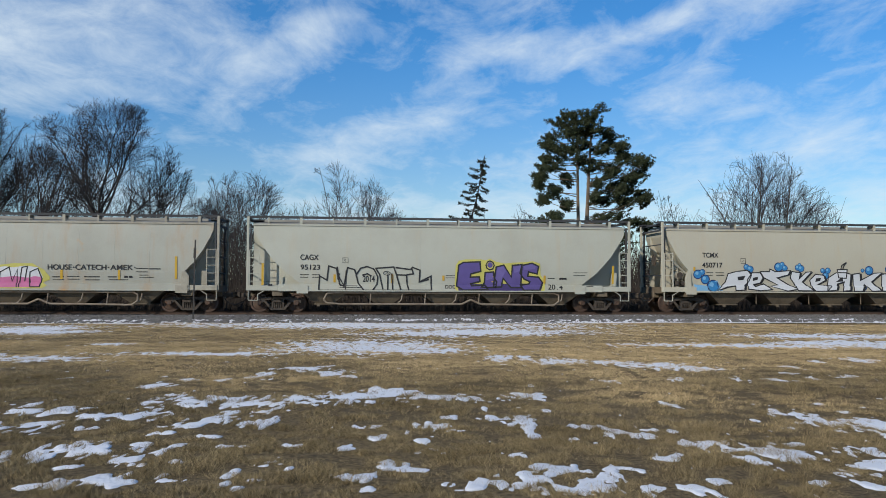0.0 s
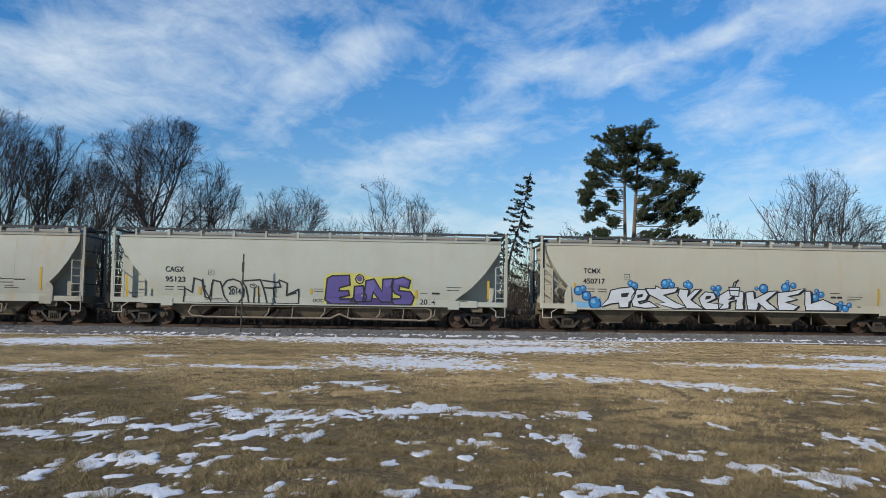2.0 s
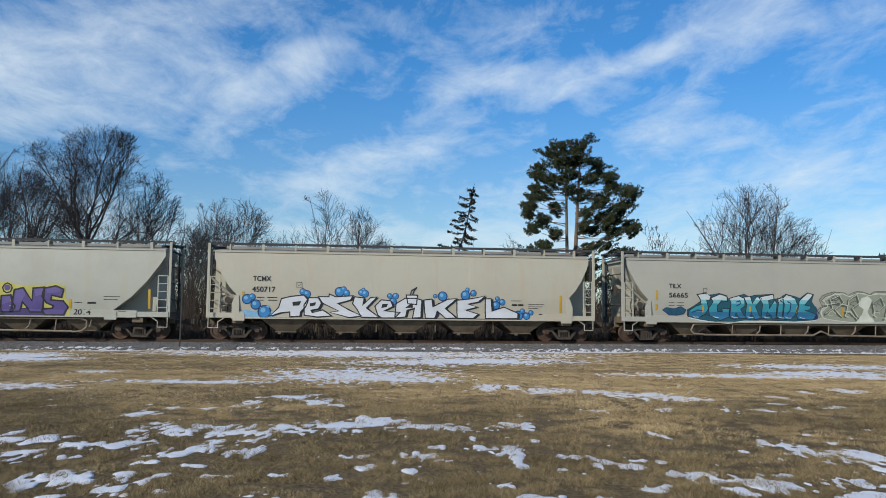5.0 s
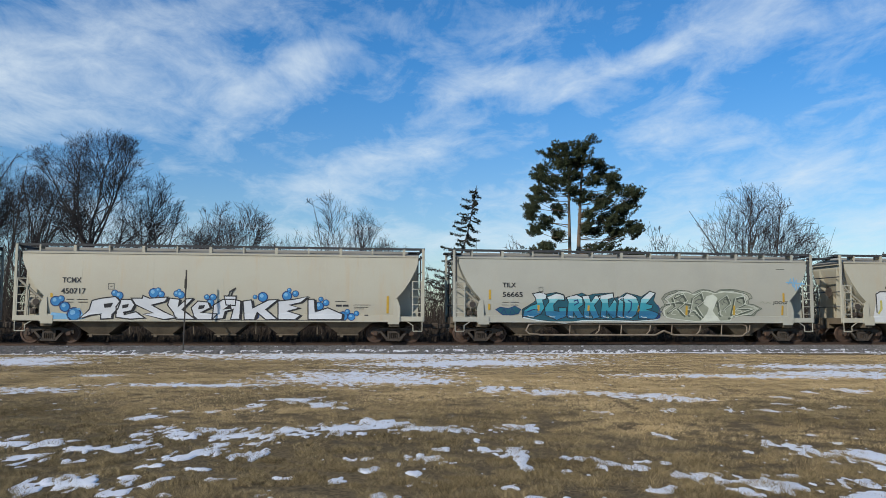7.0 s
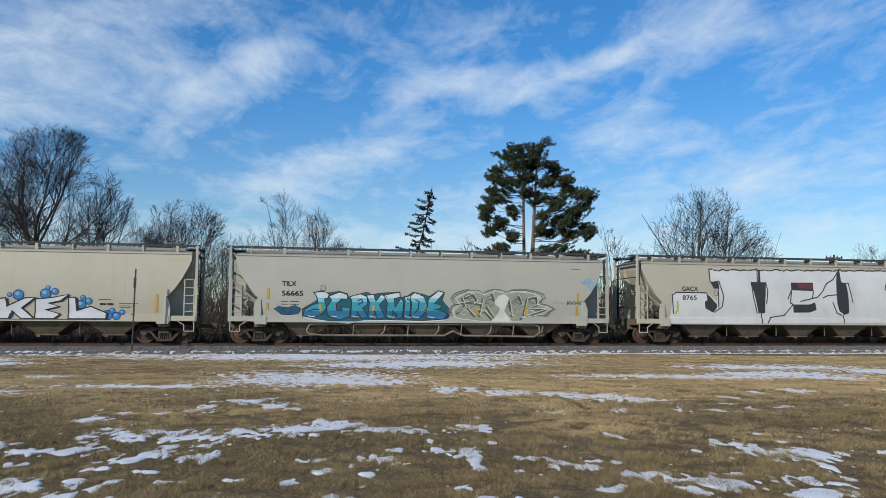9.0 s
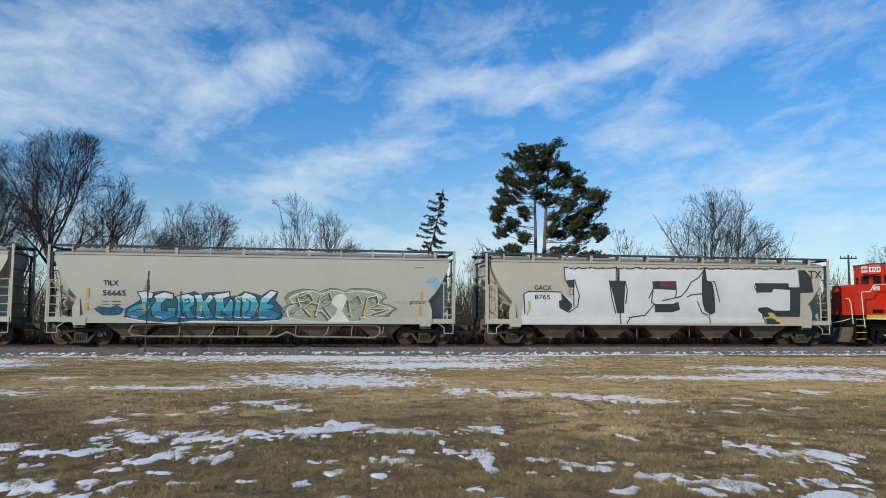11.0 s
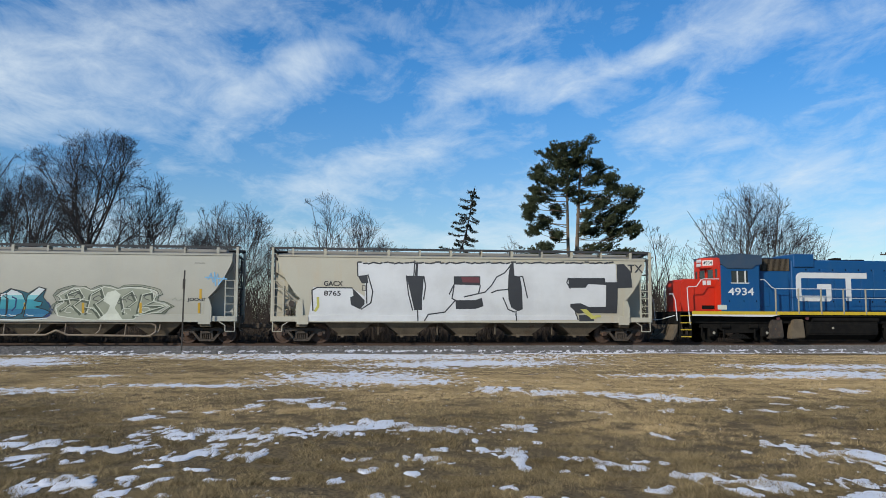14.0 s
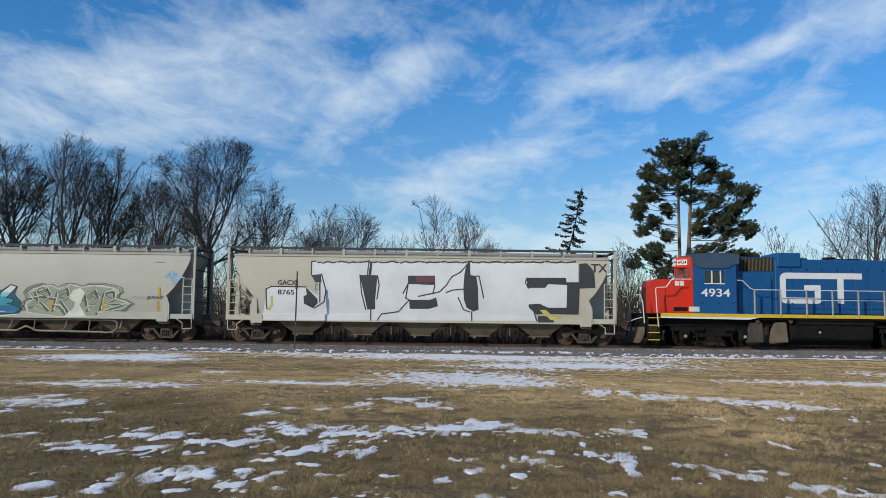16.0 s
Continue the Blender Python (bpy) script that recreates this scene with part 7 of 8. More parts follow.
paint(car_4, "graffiti", stroke([(3.28, 1.22), (2.98, 1.6), (2.53, 1.65)], 0.11), SPRAY["DARK_OLIVE"], 0.014, "dark green letter shading", False)
paint(car_4, "graffiti", stroke([(4.82, 1.25), (5.45, 1.49), (6.23, 1.73)], 0.11), SPRAY["DARK_OLIVE"], 0.014, "dark green letter shading", False)
paint(car_4, "graffiti", stroke([(1.58, 1.56), (1.98, 1.85), (1.84, 2.29), (2.39, 2.52), (2.6, 2.15), (2.13, 1.77), (2.49, 1.42)], 0.035), SPRAY["CREAM"], 0.016, "pale letter edges", False)
paint(car_4, "graffiti", stroke([(2.73, 1.42), (2.91, 2.29), (3.38, 2.59), (3.52, 2.15), (3.11, 1.86), (3.47, 1.37)], 0.035), SPRAY["CREAM"], 0.016, "pale letter edges", False)
paint(car_4, "graffiti", stroke([(4.42, 1.43), (4.29, 2.16), (4.76, 2.48), (4.97, 2.02), (4.59, 1.72)], 0.035), SPRAY["CREAM"], 0.016, "pale letter edges", False)
paint(car_4, "graffiti", stroke([(5.04, 1.49), (5.22, 2.31), (5.69, 2.43), (5.77, 2.02), (5.27, 1.78), (6.14, 1.79)], 0.035), SPRAY["CREAM"], 0.016, "pale letter edges", False)
paint(car_4, "graffiti", stroke([(1.47, 2.0), (2.14, 2.12), (2.81, 2.0)], 0.035), SPRAY["CREAM"], 0.016, "pale letter edges", False)
paint(car_4, "graffiti", stroke([(3.34, 1.28), (3.05, 1.66), (2.59, 1.71)], 0.035), SPRAY["CREAM"], 0.016, "pale letter edges", False)
paint(car_4, "graffiti", stroke([(4.88, 1.31), (5.51, 1.55), (6.3, 1.79)], 0.035), SPRAY["CREAM"], 0.016, "pale letter edges", False)
paint(car_4, "graffiti", stroke([(1.45, 1.3), (1.34, 1.65), (1.71, 1.94), (1.47, 2.23), (1.94, 2.52), (2.55, 2.61), (2.94, 2.47), (3.47, 2.68), (4.08, 2.54), (4.61, 2.63), (5.54, 2.55), (5.84, 2.26), (5.71, 2.02), (6.39, 1.79), (5.91, 1.49), (4.98, 1.31), (4.88, 1.14), (2.97, 1.1), (1.91, 1.22), (1.45, 1.3)], 0.035), SPRAY["CREAM"], 0.016, "pale letter edges", False)
s = []
s.append([(3.28, 1.13), (3.66, 1.51), (3.76, 1.8), (3.45, 2.01), (3.62, 2.39), (3.99, 2.51), (4.23, 2.3), (4.1, 1.95), (3.97, 1.66), (4.35, 1.14)])
paint(car_4, "graffiti", s, SPRAY["CREAM"], 0.018, "pale sprayed figure shape")
paint(car_4, "graffiti", stroke([(8.2, 3.07), (8.33, 3.34), (8.45, 2.92), (8.65, 3.31), (8.7, 2.81), (8.96, 3.17)], 0.06), SPRAY["SKY"], 0.014, "faint light blue tag", False)
paint(car_4, "graffiti", stroke([(8.07, 3.16), (9.09, 3.08)], 0.06), SPRAY["SKY"], 0.014, "faint light blue tag", False)
paint(car_4, "graffiti", stroke([(8.49, 3.4), (8.57, 2.75)], 0.06), SPRAY["SKY"], 0.014, "faint light blue tag", False)
lettering("tag_word", "JOOGS", BLACK, car_4, 7.28, 8.14, 1.97, 2.17, side(0.016), "black scrawled tag")
paint(car_4, "graffiti", stroke([(6.56, 2.05), (6.72, 2.17), (6.81, 2.03)], 0.025), SPRAY["OLIVE"], 0.014, "", False)
paint(car_4, "graffiti", stroke([(6.9, 2.03), (7.0, 2.11), (7.15, 2.03)], 0.025), SPRAY["OLIVE"], 0.014, "", False)
# thin contour lines round the grey-green letters, and white glints on the teal ones
OLIVE_EDGE = [(1.45, 1.42), (1.34, 1.65), (1.71, 1.94), (1.47, 2.23), (1.94, 2.52), (2.55, 2.61), (2.94, 2.47), (3.47, 2.62), (4.08, 2.54), (4.61, 2.63), (5.54, 2.55), (5.84, 2.26), (5.71, 2.02), (6.39, 1.79), (5.91, 1.49), (4.98, 1.42)]
for grow, ma, off in ((1.035, "CREAM", 0.0135), (1.065, "DARK_OLIVE", 0.014), (1.10, "OLIVE", 0.0145), (1.13, "DARK_OLIVE", 0.015)):
    wave = [(3.85 + (x - 3.85) * grow + 0.06 * math.sin(7 * z + 9 * grow), 1.85 + (z - 1.85) * (grow * 1.02 + 0.05 * math.sin(5 * x + 20 * grow)) - 0.02) for x, z in OLIVE_EDGE]
    soft = []
    for p, q in zip(wave, wave[1:]):
        soft += [p, ((p[0] + q[0]) / 2 + 0.07 * math.sin(9 * p[0]), (p[1] + q[1]) / 2 + 0.06)]
    paint(car_4, "graffiti", stroke(soft + [wave[-1]], 0.03), SPRAY[ma], off, "thin sprayed contour line", False)
for x, z in ((1.95, 1.55), (2.35, 2.2), (2.9, 1.5), (3.2, 2.1), (4.5, 1.55), (4.75, 2.15), (5.35, 1.6), (5.5, 2.2), (2.1, 2.35), (4.3, 1.95)):
    loop = [(x + (0.20 + 0.05 * math.sin(3 * k)) * math.cos(k * math.tau / 9), z + (0.13 + 0.04 * math.cos(2 * k + x)) * math.sin(k * math.tau / 9)) for k in range(8)]
    paint(car_4, "graffiti", stroke(loop, 0.03), SPRAY["CHARCOAL" if z > 1.8 else "CREAM"], 0.0165, "thin sprayed loop", False)
for x, z, w in ((-5.40, 2.43, 0.40), (-4.62, 2.38, 0.46), (-3.66, 2.33, 0.42), (-2.92, 2.33, 0.22), (-2.02, 2.37, 0.46), (-1.08, 2.28, 0.2), (-0.72, 2.38, 0.34), (0.42, 2.46, 0.30)):
    paint(car_4, "graffiti", stroke([(x, z - 0.10), (x + 0.05, z - 0.02), (x + w, z + 0.03)], 0.06), WHITE, 0.0215, "white sprayed glint", False)
for x in (-5.75, -4.66, -3.62, -2.75, -1.85, -1.03, -0.62, 0.15):
    paint(car_4, "graffiti", stroke([(x - 0.08, 1.36), (x, 1.31), (x + 0.22, 1.30)], 0.03), SPRAY["PALE"], 0.0215, "pale sprayed lower glint", False)
paint(car_4, "graffiti", stroke([(0.62, 2.05), (0.98, 1.86), (1.14, 1.58), (1.05, 1.32), (0.72, 1.18)], 0.13), SPRAY["NAVY"], 0.0135, "dark navy sprayed curl", False)
reflectors(car_4, [(-7.76, 2.17, 0.48), (-7.79, 1.64, 0.3), (-5.27, 1.53, 0.37), (-2.67, 1.54, 0.35), (-0.02, 1.56, 0.34), (2.55, 1.42, 0.49), (5.14, 1.43, 0.5), (7.88, 2.12, 0.47), (7.82, 1.44, 0.5)])
# stencils and block painting of the fifth car
s = []
s.append([(-7.59, 2.71), (-5.73, 2.73), (-5.56, 2.6), (-5.08, 2.27), (-5.1, 2.94), (-5.44, 3.29), (-5.46, 3.96), (7.73, 4.04), (7.73, 3.1), (7.17, 2.95), (7.14, 1.84), (5.53, 1.82), (5.67, 1.18), (-7.85, 1.04), (-7.66, 2.07)])
paint(car_5, "graffiti", s, BLOCK_WHITE, 0.012, "large white painted block")
s = []
s.append([(-5.44, 3.29), (-4.97, 3.35), (-4.93, 2.94), (-5.24, 2.93)])
s.append([(-5.7, 2.7), (-5.53, 2.54), (-5.1, 2.1), (-5.1, 1.91), (-5.31, 1.66), (-5.76, 1.87), (-5.8, 2.23), (-5.64, 2.32)])
s.append([(-3.05, 3.32), (-2.63, 3.33), (-2.56, 4.0), (-2.45, 4.0), (-2.49, 3.33), (-2.18, 3.31), (-2.27, 2.14), (-2.26, 1.64), (-2.65, 1.63), (-2.8, 2.27)])
s.append([(-0.68, 3.32), (0.66, 3.34), (0.66, 2.87), (-0.67, 2.91)])
s.append([(-0.6, 2.13), (0.4, 2.14), (0.73, 2.26), (0.82, 1.84), (0.4, 1.7), (-0.57, 1.69)])
s.append([(2.21, 3.95), (2.38, 4.09), (2.41, 3.39), (2.69, 3.34), (2.78, 2.76), (2.82, 1.7), (2.57, 1.59), (2.23, 1.78), (2.09, 2.19), (2.06, 2.69), (2.1, 3.39)])
s.append([(5.2, 3.29), (7.12, 3.31), (7.14, 3.09), (7.76, 3.1), (7.79, 4.02), (8.18, 4.05), (8.51, 3.66), (8.56, 2.83), (7.78, 2.79), (7.73, 1.51), (5.95, 1.52), (5.67, 1.49), (5.28, 1.82), (5.28, 1.98), (5.81, 2.02), (6.23, 1.83), (7.14, 1.84), (7.17, 2.95), (6.23, 2.99), (6.09, 2.8), (5.2, 2.79)])
s.append([(5.73, 1.41), (6.45, 1.42), (6.51, 1.11), (5.73, 1.1)])
paint(car_5, "graffiti", s, SPRAY["CHARCOAL"], 0.016, "charcoal painted blocks")
s = []
s.append([(-0.32, 3.3), (0.6, 3.28), (0.63, 3.01), (-0.23, 3.02)])
paint(car_5, "graffiti", s, SPRAY["MAROON"], 0.018, "faded maroon paint")
paint(car_5, "graffiti", stroke([(-5.46, 3.96), (-5.44, 3.29)], 0.06), SPRAY["CHARCOAL"], 0.018, "charcoal cracks and edges", False)
paint(car_5, "graffiti", stroke([(-4.94, 3.35), (-4.7, 2.52), (-4.79, 1.97), (-5.26, 1.66)], 0.06), SPRAY["CHARCOAL"], 0.018, "charcoal cracks and edges", False)
paint(car_5, "graffiti", stroke([(-5.01, 2.94), (-4.99, 1.96)], 0.06), SPRAY["CHARCOAL"], 0.018, "charcoal cracks and edges", False)
paint(car_5, "graffiti", stroke([(-2.62, 4.08), (-2.68, 3.33)], 0.06), SPRAY["CHARCOAL"], 0.018, "charcoal cracks and edges", False)
paint(car_5, "graffiti", stroke([(-3.05, 3.32), (-2.94, 2.41), (-2.73, 1.63)], 0.06), SPRAY["CHARCOAL"], 0.018, "charcoal cracks and edges", False)
paint(car_5, "graffiti", stroke([(-2.18, 3.31), (-2.09, 2.83), (-2.19, 2.14)], 0.06), SPRAY["CHARCOAL"], 0.018, "charcoal cracks and edges", False)
paint(car_5, "graffiti", stroke([(-2.48, 1.64), (-2.47, 1.11)], 0.06), SPRAY["CHARCOAL"], 0.018, "charcoal cracks and edges", False)
paint(car_5, "graffiti", stroke([(-0.67, 2.91), (-0.91, 2.43)], 0.06), SPRAY["CHARCOAL"], 0.018, "charcoal cracks and edges", False)
paint(car_5, "graffiti", stroke([(-0.67, 2.85), (-0.77, 2.21), (-0.6, 2.13), (-1.12, 1.54), (-1.95, 1.42), (-2.14, 1.11)], 0.06), SPRAY["CHARCOAL"], 0.018, "charcoal cracks and edges", False)
paint(car_5, "graffiti", stroke([(0.66, 2.87), (0.56, 2.45)], 0.06), SPRAY["CHARCOAL"], 0.018, "charcoal cracks and edges", False)
paint(car_5, "graffiti", stroke([(-0.16, 2.3), (0.89, 2.54), (1.22, 2.87), (1.49, 3.3), (1.91, 3.52), (2.27, 3.95)], 0.06), SPRAY["CHARCOAL"], 0.018, "charcoal cracks and edges", False)
paint(car_5, "graffiti", stroke([(2.69, 3.34), (2.83, 3.34), (3.06, 2.26)], 0.06), SPRAY["CHARCOAL"], 0.018, "charcoal cracks and edges", False)
paint(car_5, "graffiti", stroke([(2.06, 2.69), (1.5, 2.63), (1.22, 2.51)], 0.06), SPRAY["CHARCOAL"], 0.018, "charcoal cracks and edges", False)
paint(car_5, "graffiti", stroke([(1.81, 2.27), (2.07, 1.69), (2.4, 1.56)], 0.06), SPRAY["CHARCOAL"], 0.018, "charcoal cracks and edges", False)
paint(car_5, "graffiti", stroke([(2.48, 1.59), (2.49, 1.14)], 0.06), SPRAY["CHARCOAL"], 0.018, "charcoal cracks and edges", False)
paint(car_5, "graffiti", stroke([(-7.59, 1.6), (-7.65, 2.57), (-7.4, 2.71), (-5.7, 2.7)], 0.06), SPRAY["CHARCOAL"], 0.018, "charcoal cracks and edges", False)
paint(car_5, "graffiti", stroke([(5.2, 3.29), (5.11, 3.06), (5.28, 2.76)], 0.06), SPRAY["CHARCOAL"], 0.018, "charcoal cracks and edges", False)
paint(car_5, "graffiti", stroke([(5.48, 1.82), (5.67, 1.18)], 0.06), SPRAY["CHARCOAL"], 0.018, "charcoal cracks and edges", False)
paint(car_5, "graffiti", stroke([(-5.43, 3.98), (-5.26, 3.98)], 0.07), SPRAY["CHARCOAL"], 0.0175, "rough dark upper edge", False)
paint(car_5, "graffiti", stroke([(-5.17, 3.92), (-4.98, 3.93)], 0.07), SPRAY["CHARCOAL"], 0.0175, "rough dark upper edge", False)
paint(car_5, "graffiti", stroke([(-4.92, 3.89), (-4.69, 3.97)], 0.07), SPRAY["CHARCOAL"], 0.0175, "rough dark upper edge", False)
paint(car_5, "graffiti", stroke([(-4.66, 3.97), (-4.41, 3.92)], 0.07), SPRAY["CHARCOAL"], 0.0175, "rough dark upper edge", False)
paint(car_5, "graffiti", stroke([(-4.4, 3.91), (-4.24, 3.96)], 0.07), SPRAY["CHARCOAL"], 0.0175, "rough dark upper edge", False)
paint(car_5, "graffiti", stroke([(-4.15, 3.96), (-3.95, 4.0)], 0.07), SPRAY["CHARCOAL"], 0.0175, "rough dark upper edge", False)
paint(car_5, "graffiti", stroke([(-3.89, 3.97), (-3.67, 3.95)], 0.07), SPRAY["CHARCOAL"], 0.0175, "rough dark upper edge", False)
paint(car_5, "graffiti", stroke([(-3.63, 3.91), (-3.38, 3.99)], 0.07), SPRAY["CHARCOAL"], 0.0175, "rough dark upper edge", False)
paint(car_5, "graffiti", stroke([(-3.38, 3.96), (-3.21, 3.94)], 0.07), SPRAY["CHARCOAL"], 0.0175, "rough dark upper edge", False)
paint(car_5, "graffiti", stroke([(-3.12, 3.96), (-2.93, 3.97)], 0.07), SPRAY["CHARCOAL"], 0.0175, "rough dark upper edge", False)
paint(car_5, "graffiti", stroke([(-2.87, 3.98), (-2.64, 4.01)], 0.07), SPRAY["CHARCOAL"], 0.0175, "rough dark upper edge", False)
paint(car_5, "graffiti", stroke([(-2.61, 3.95), (-2.36, 3.97)], 0.07), SPRAY["CHARCOAL"], 0.0175, "rough dark upper edge", False)
paint(car_5, "graffiti", stroke([(-2.35, 3.96), (-2.19, 4.0)], 0.07), SPRAY["CHARCOAL"], 0.0175, "rough dark upper edge", False)
paint(car_5, "graffiti", stroke([(-2.1, 3.97), (-1.9, 3.95)], 0.07), SPRAY["CHARCOAL"], 0.0175, "rough dark upper edge", False)
paint(car_5, "graffiti", stroke([(-1.84, 3.95), (-1.62, 3.99)], 0.07), SPRAY["CHARCOAL"], 0.0175, "rough dark upper edge", False)
paint(car_5, "graffiti", stroke([(-1.58, 4.03), (-1.33, 4.03)], 0.07), SPRAY["CHARCOAL"], 0.0175, "rough dark upper edge", False)
paint(car_5, "graffiti", stroke([(-1.33, 3.97), (-1.16, 3.98)], 0.07), SPRAY["CHARCOAL"], 0.0175, "rough dark upper edge", False)
paint(car_5, "graffiti", stroke([(-1.07, 3.94), (-0.87, 4.02)], 0.07), SPRAY["CHARCOAL"], 0.0175, "rough dark upper edge", False)
paint(car_5, "graffiti", stroke([(-0.81, 4.02), (-0.59, 3.97)], 0.07), SPRAY["CHARCOAL"], 0.0175, "rough dark upper edge", False)
paint(car_5, "graffiti", stroke([(-0.56, 3.96), (-0.31, 4.01)], 0.07), SPRAY["CHARCOAL"], 0.0175, "rough dark upper edge", False)
paint(car_5, "graffiti", stroke([(-0.3, 4.01), (-0.13, 4.04)], 0.07), SPRAY["CHARCOAL"], 0.0175, "rough dark upper edge", False)
paint(car_5, "graffiti", stroke([(-0.04, 4.02), (0.15, 4.0)], 0.07), SPRAY["CHARCOAL"], 0.0175, "rough dark upper edge", False)
paint(car_5, "graffiti", stroke([(0.21, 3.96), (0.44, 4.03)], 0.07), SPRAY["CHARCOAL"], 0.0175, "rough dark upper edge", False)
paint(car_5, "graffiti", stroke([(0.47, 4.0), (0.72, 3.99)], 0.07), SPRAY["CHARCOAL"], 0.0175, "rough dark upper edge", False)
paint(car_5, "graffiti", stroke([(0.73, 4.01), (0.89, 4.02)], 0.07), SPRAY["CHARCOAL"], 0.0175, "rough dark upper edge", False)
paint(car_5, "graffiti", stroke([(0.98, 4.02), (1.18, 4.06)], 0.07), SPRAY["CHARCOAL"], 0.0175, "rough dark upper edge", False)
paint(car_5, "graffiti", stroke([(1.24, 4.0), (1.46, 4.01)], 0.07), SPRAY["CHARCOAL"], 0.0175, "rough dark upper edge", False)
paint(car_5, "graffiti", stroke([(1.5, 4.01), (1.75, 4.05)], 0.07), SPRAY["CHARCOAL"], 0.0175, "rough dark upper edge", False)
paint(car_5, "graffiti", stroke([(1.75, 4.02), (1.92, 4.0)], 0.07), SPRAY["CHARCOAL"], 0.0175, "rough dark upper edge", False)
paint(car_5, "graffiti", stroke([(2.01, 3.99), (2.2, 4.04)], 0.07), SPRAY["CHARCOAL"], 0.0175, "rough dark upper edge", False)
paint(car_5, "graffiti", stroke([(2.27, 4.07), (2.49, 4.08)], 0.07), SPRAY["CHARCOAL"], 0.0175, "rough dark upper edge", False)
paint(car_5, "graffiti", stroke([(2.52, 4.01), (2.77, 4.03)], 0.07), SPRAY["CHARCOAL"], 0.0175, "rough dark upper edge", False)
paint(car_5, "graffiti", stroke([(2.78, 3.99), (2.95, 4.06)], 0.07), SPRAY["CHARCOAL"], 0.0175, "rough dark upper edge", False)
paint(car_5, "graffiti", stroke([(3.03, 4.07), (3.23, 4.02)], 0.07), SPRAY["CHARCOAL"], 0.0175, "rough dark upper edge", False)
paint(car_5, "graffiti", stroke([(3.29, 4.01), (3.51, 4.06)], 0.07), SPRAY["CHARCOAL"], 0.0175, "rough dark upper edge", False)
paint(car_5, "graffiti", stroke([(3.55, 4.06), (3.8, 4.09)], 0.07), SPRAY["CHARCOAL"], 0.0175, "rough dark upper edge", False)
paint(car_5, "graffiti", stroke([(3.8, 4.06), (3.97, 4.04)], 0.07), SPRAY["CHARCOAL"], 0.0175, "rough dark upper edge", False)
paint(car_5, "graffiti", stroke([(4.06, 4.01), (4.26, 4.08)], 0.07), SPRAY["CHARCOAL"], 0.0175, "rough dark upper edge", False)
paint(car_5, "graffiti", stroke([(4.32, 4.05), (4.54, 4.03)], 0.07), SPRAY["CHARCOAL"], 0.0175, "rough dark upper edge", False)
paint(car_5, "graffiti", stroke([(4.57, 4.06), (4.83, 4.07)], 0.07), SPRAY["CHARCOAL"], 0.0175, "rough dark upper edge", False)
paint(car_5, "graffiti", stroke([(4.83, 4.07), (5.0, 4.11)], 0.07), SPRAY["CHARCOAL"], 0.0175, "rough dark upper edge", False)
paint(car_5, "graffiti", stroke([(5.09, 4.05), (5.28, 4.06)], 0.07), SPRAY["CHARCOAL"], 0.0175, "rough dark upper edge", False)
paint(car_5, "graffiti", stroke([(5.34, 4.06), (5.57, 4.1)], 0.07), SPRAY["CHARCOAL"], 0.0175, "rough dark upper edge", False)
paint(car_5, "graffiti", stroke([(5.6, 4.07), (5.85, 4.05)], 0.07), SPRAY["CHARCOAL"], 0.0175, "rough dark upper edge", False)
paint(car_5, "graffiti", stroke([(5.86, 4.04), (6.02, 4.09)], 0.07), SPRAY["CHARCOAL"], 0.0175, "rough dark upper edge", False)
paint(car_5, "graffiti", stroke([(6.11, 4.12), (6.31, 4.12)], 0.07), SPRAY["CHARCOAL"], 0.0175, "rough dark upper edge", False)
paint(car_5, "graffiti", stroke([(6.37, 4.06), (6.59, 4.08)], 0.07), SPRAY["CHARCOAL"], 0.0175, "rough dark upper edge", False)
paint(car_5, "graffiti", stroke([(6.63, 4.04), (6.88, 4.11)], 0.07), SPRAY["CHARCOAL"], 0.0175, "rough dark upper edge", False)
paint(car_5, "graffiti", stroke([(6.88, 4.12), (7.05, 4.07)], 0.07), SPRAY["CHARCOAL"], 0.0175, "rough dark upper edge", False)
paint(car_5, "graffiti", stroke([(7.14, 4.06), (7.34, 4.1)], 0.07), SPRAY["CHARCOAL"], 0.0175, "rough dark upper edge", False)
paint(car_5, "graffiti", stroke([(7.4, 4.1), (7.62, 4.14)], 0.07), SPRAY["CHARCOAL"], 0.0175, "rough dark upper edge", False)
s = []
s.append([(5.81, 1.71), (6.12, 1.72), (6.67, 1.25), (6.37, 1.22)])
paint(car_5, "graffiti", s, SPRAY["YELLOW"], 0.02, "")
paint(car_5, "graffiti", stroke([(-7.36, 2.21), (-7.34, 1.8), (-7.48, 1.57)], 0.12), SPRAY["YELLOW"], 0.018, "yellow sprayed marks", False)
paint(car_5, "graffiti", stroke([(6.62, 1.36), (6.84, 1.36)], 0.12), SPRAY["YELLOW"], 0.018, "yellow sprayed marks", False)
lettering("reporting_mark", "GACX", BLACK, car_5, -7.08, -6.17, 2.79, 3.03, side(0.02), "black stencilled reporting mark")
lettering("car_number", "8765", BLACK, car_5, -7.07, -6.26, 2.31, 2.56, side(0.02), "black stencilled car number")
lettering("painted_letters", "TX", SPRAY["CHARCOAL"], car_5, 8.37, 9.17, 3.6, 4.02, side(0.02), "dark painted letters")
paint(car_5, "stencil_box", stroke([(-5.22, 2.82), (-5.05, 2.82), (-5.05, 2.57), (-5.21, 2.57), (-5.22, 2.82)], 0.02), BLACK, 0.02, "", False)
data_bars(car_5, [(-7.05, 2.01, 0.31, 0.04), (-6.66, 2.01, 0.39, 0.05), (-7.04, 1.87, 0.3, 0.04), (-6.65, 1.87, 0.39, 0.05)])


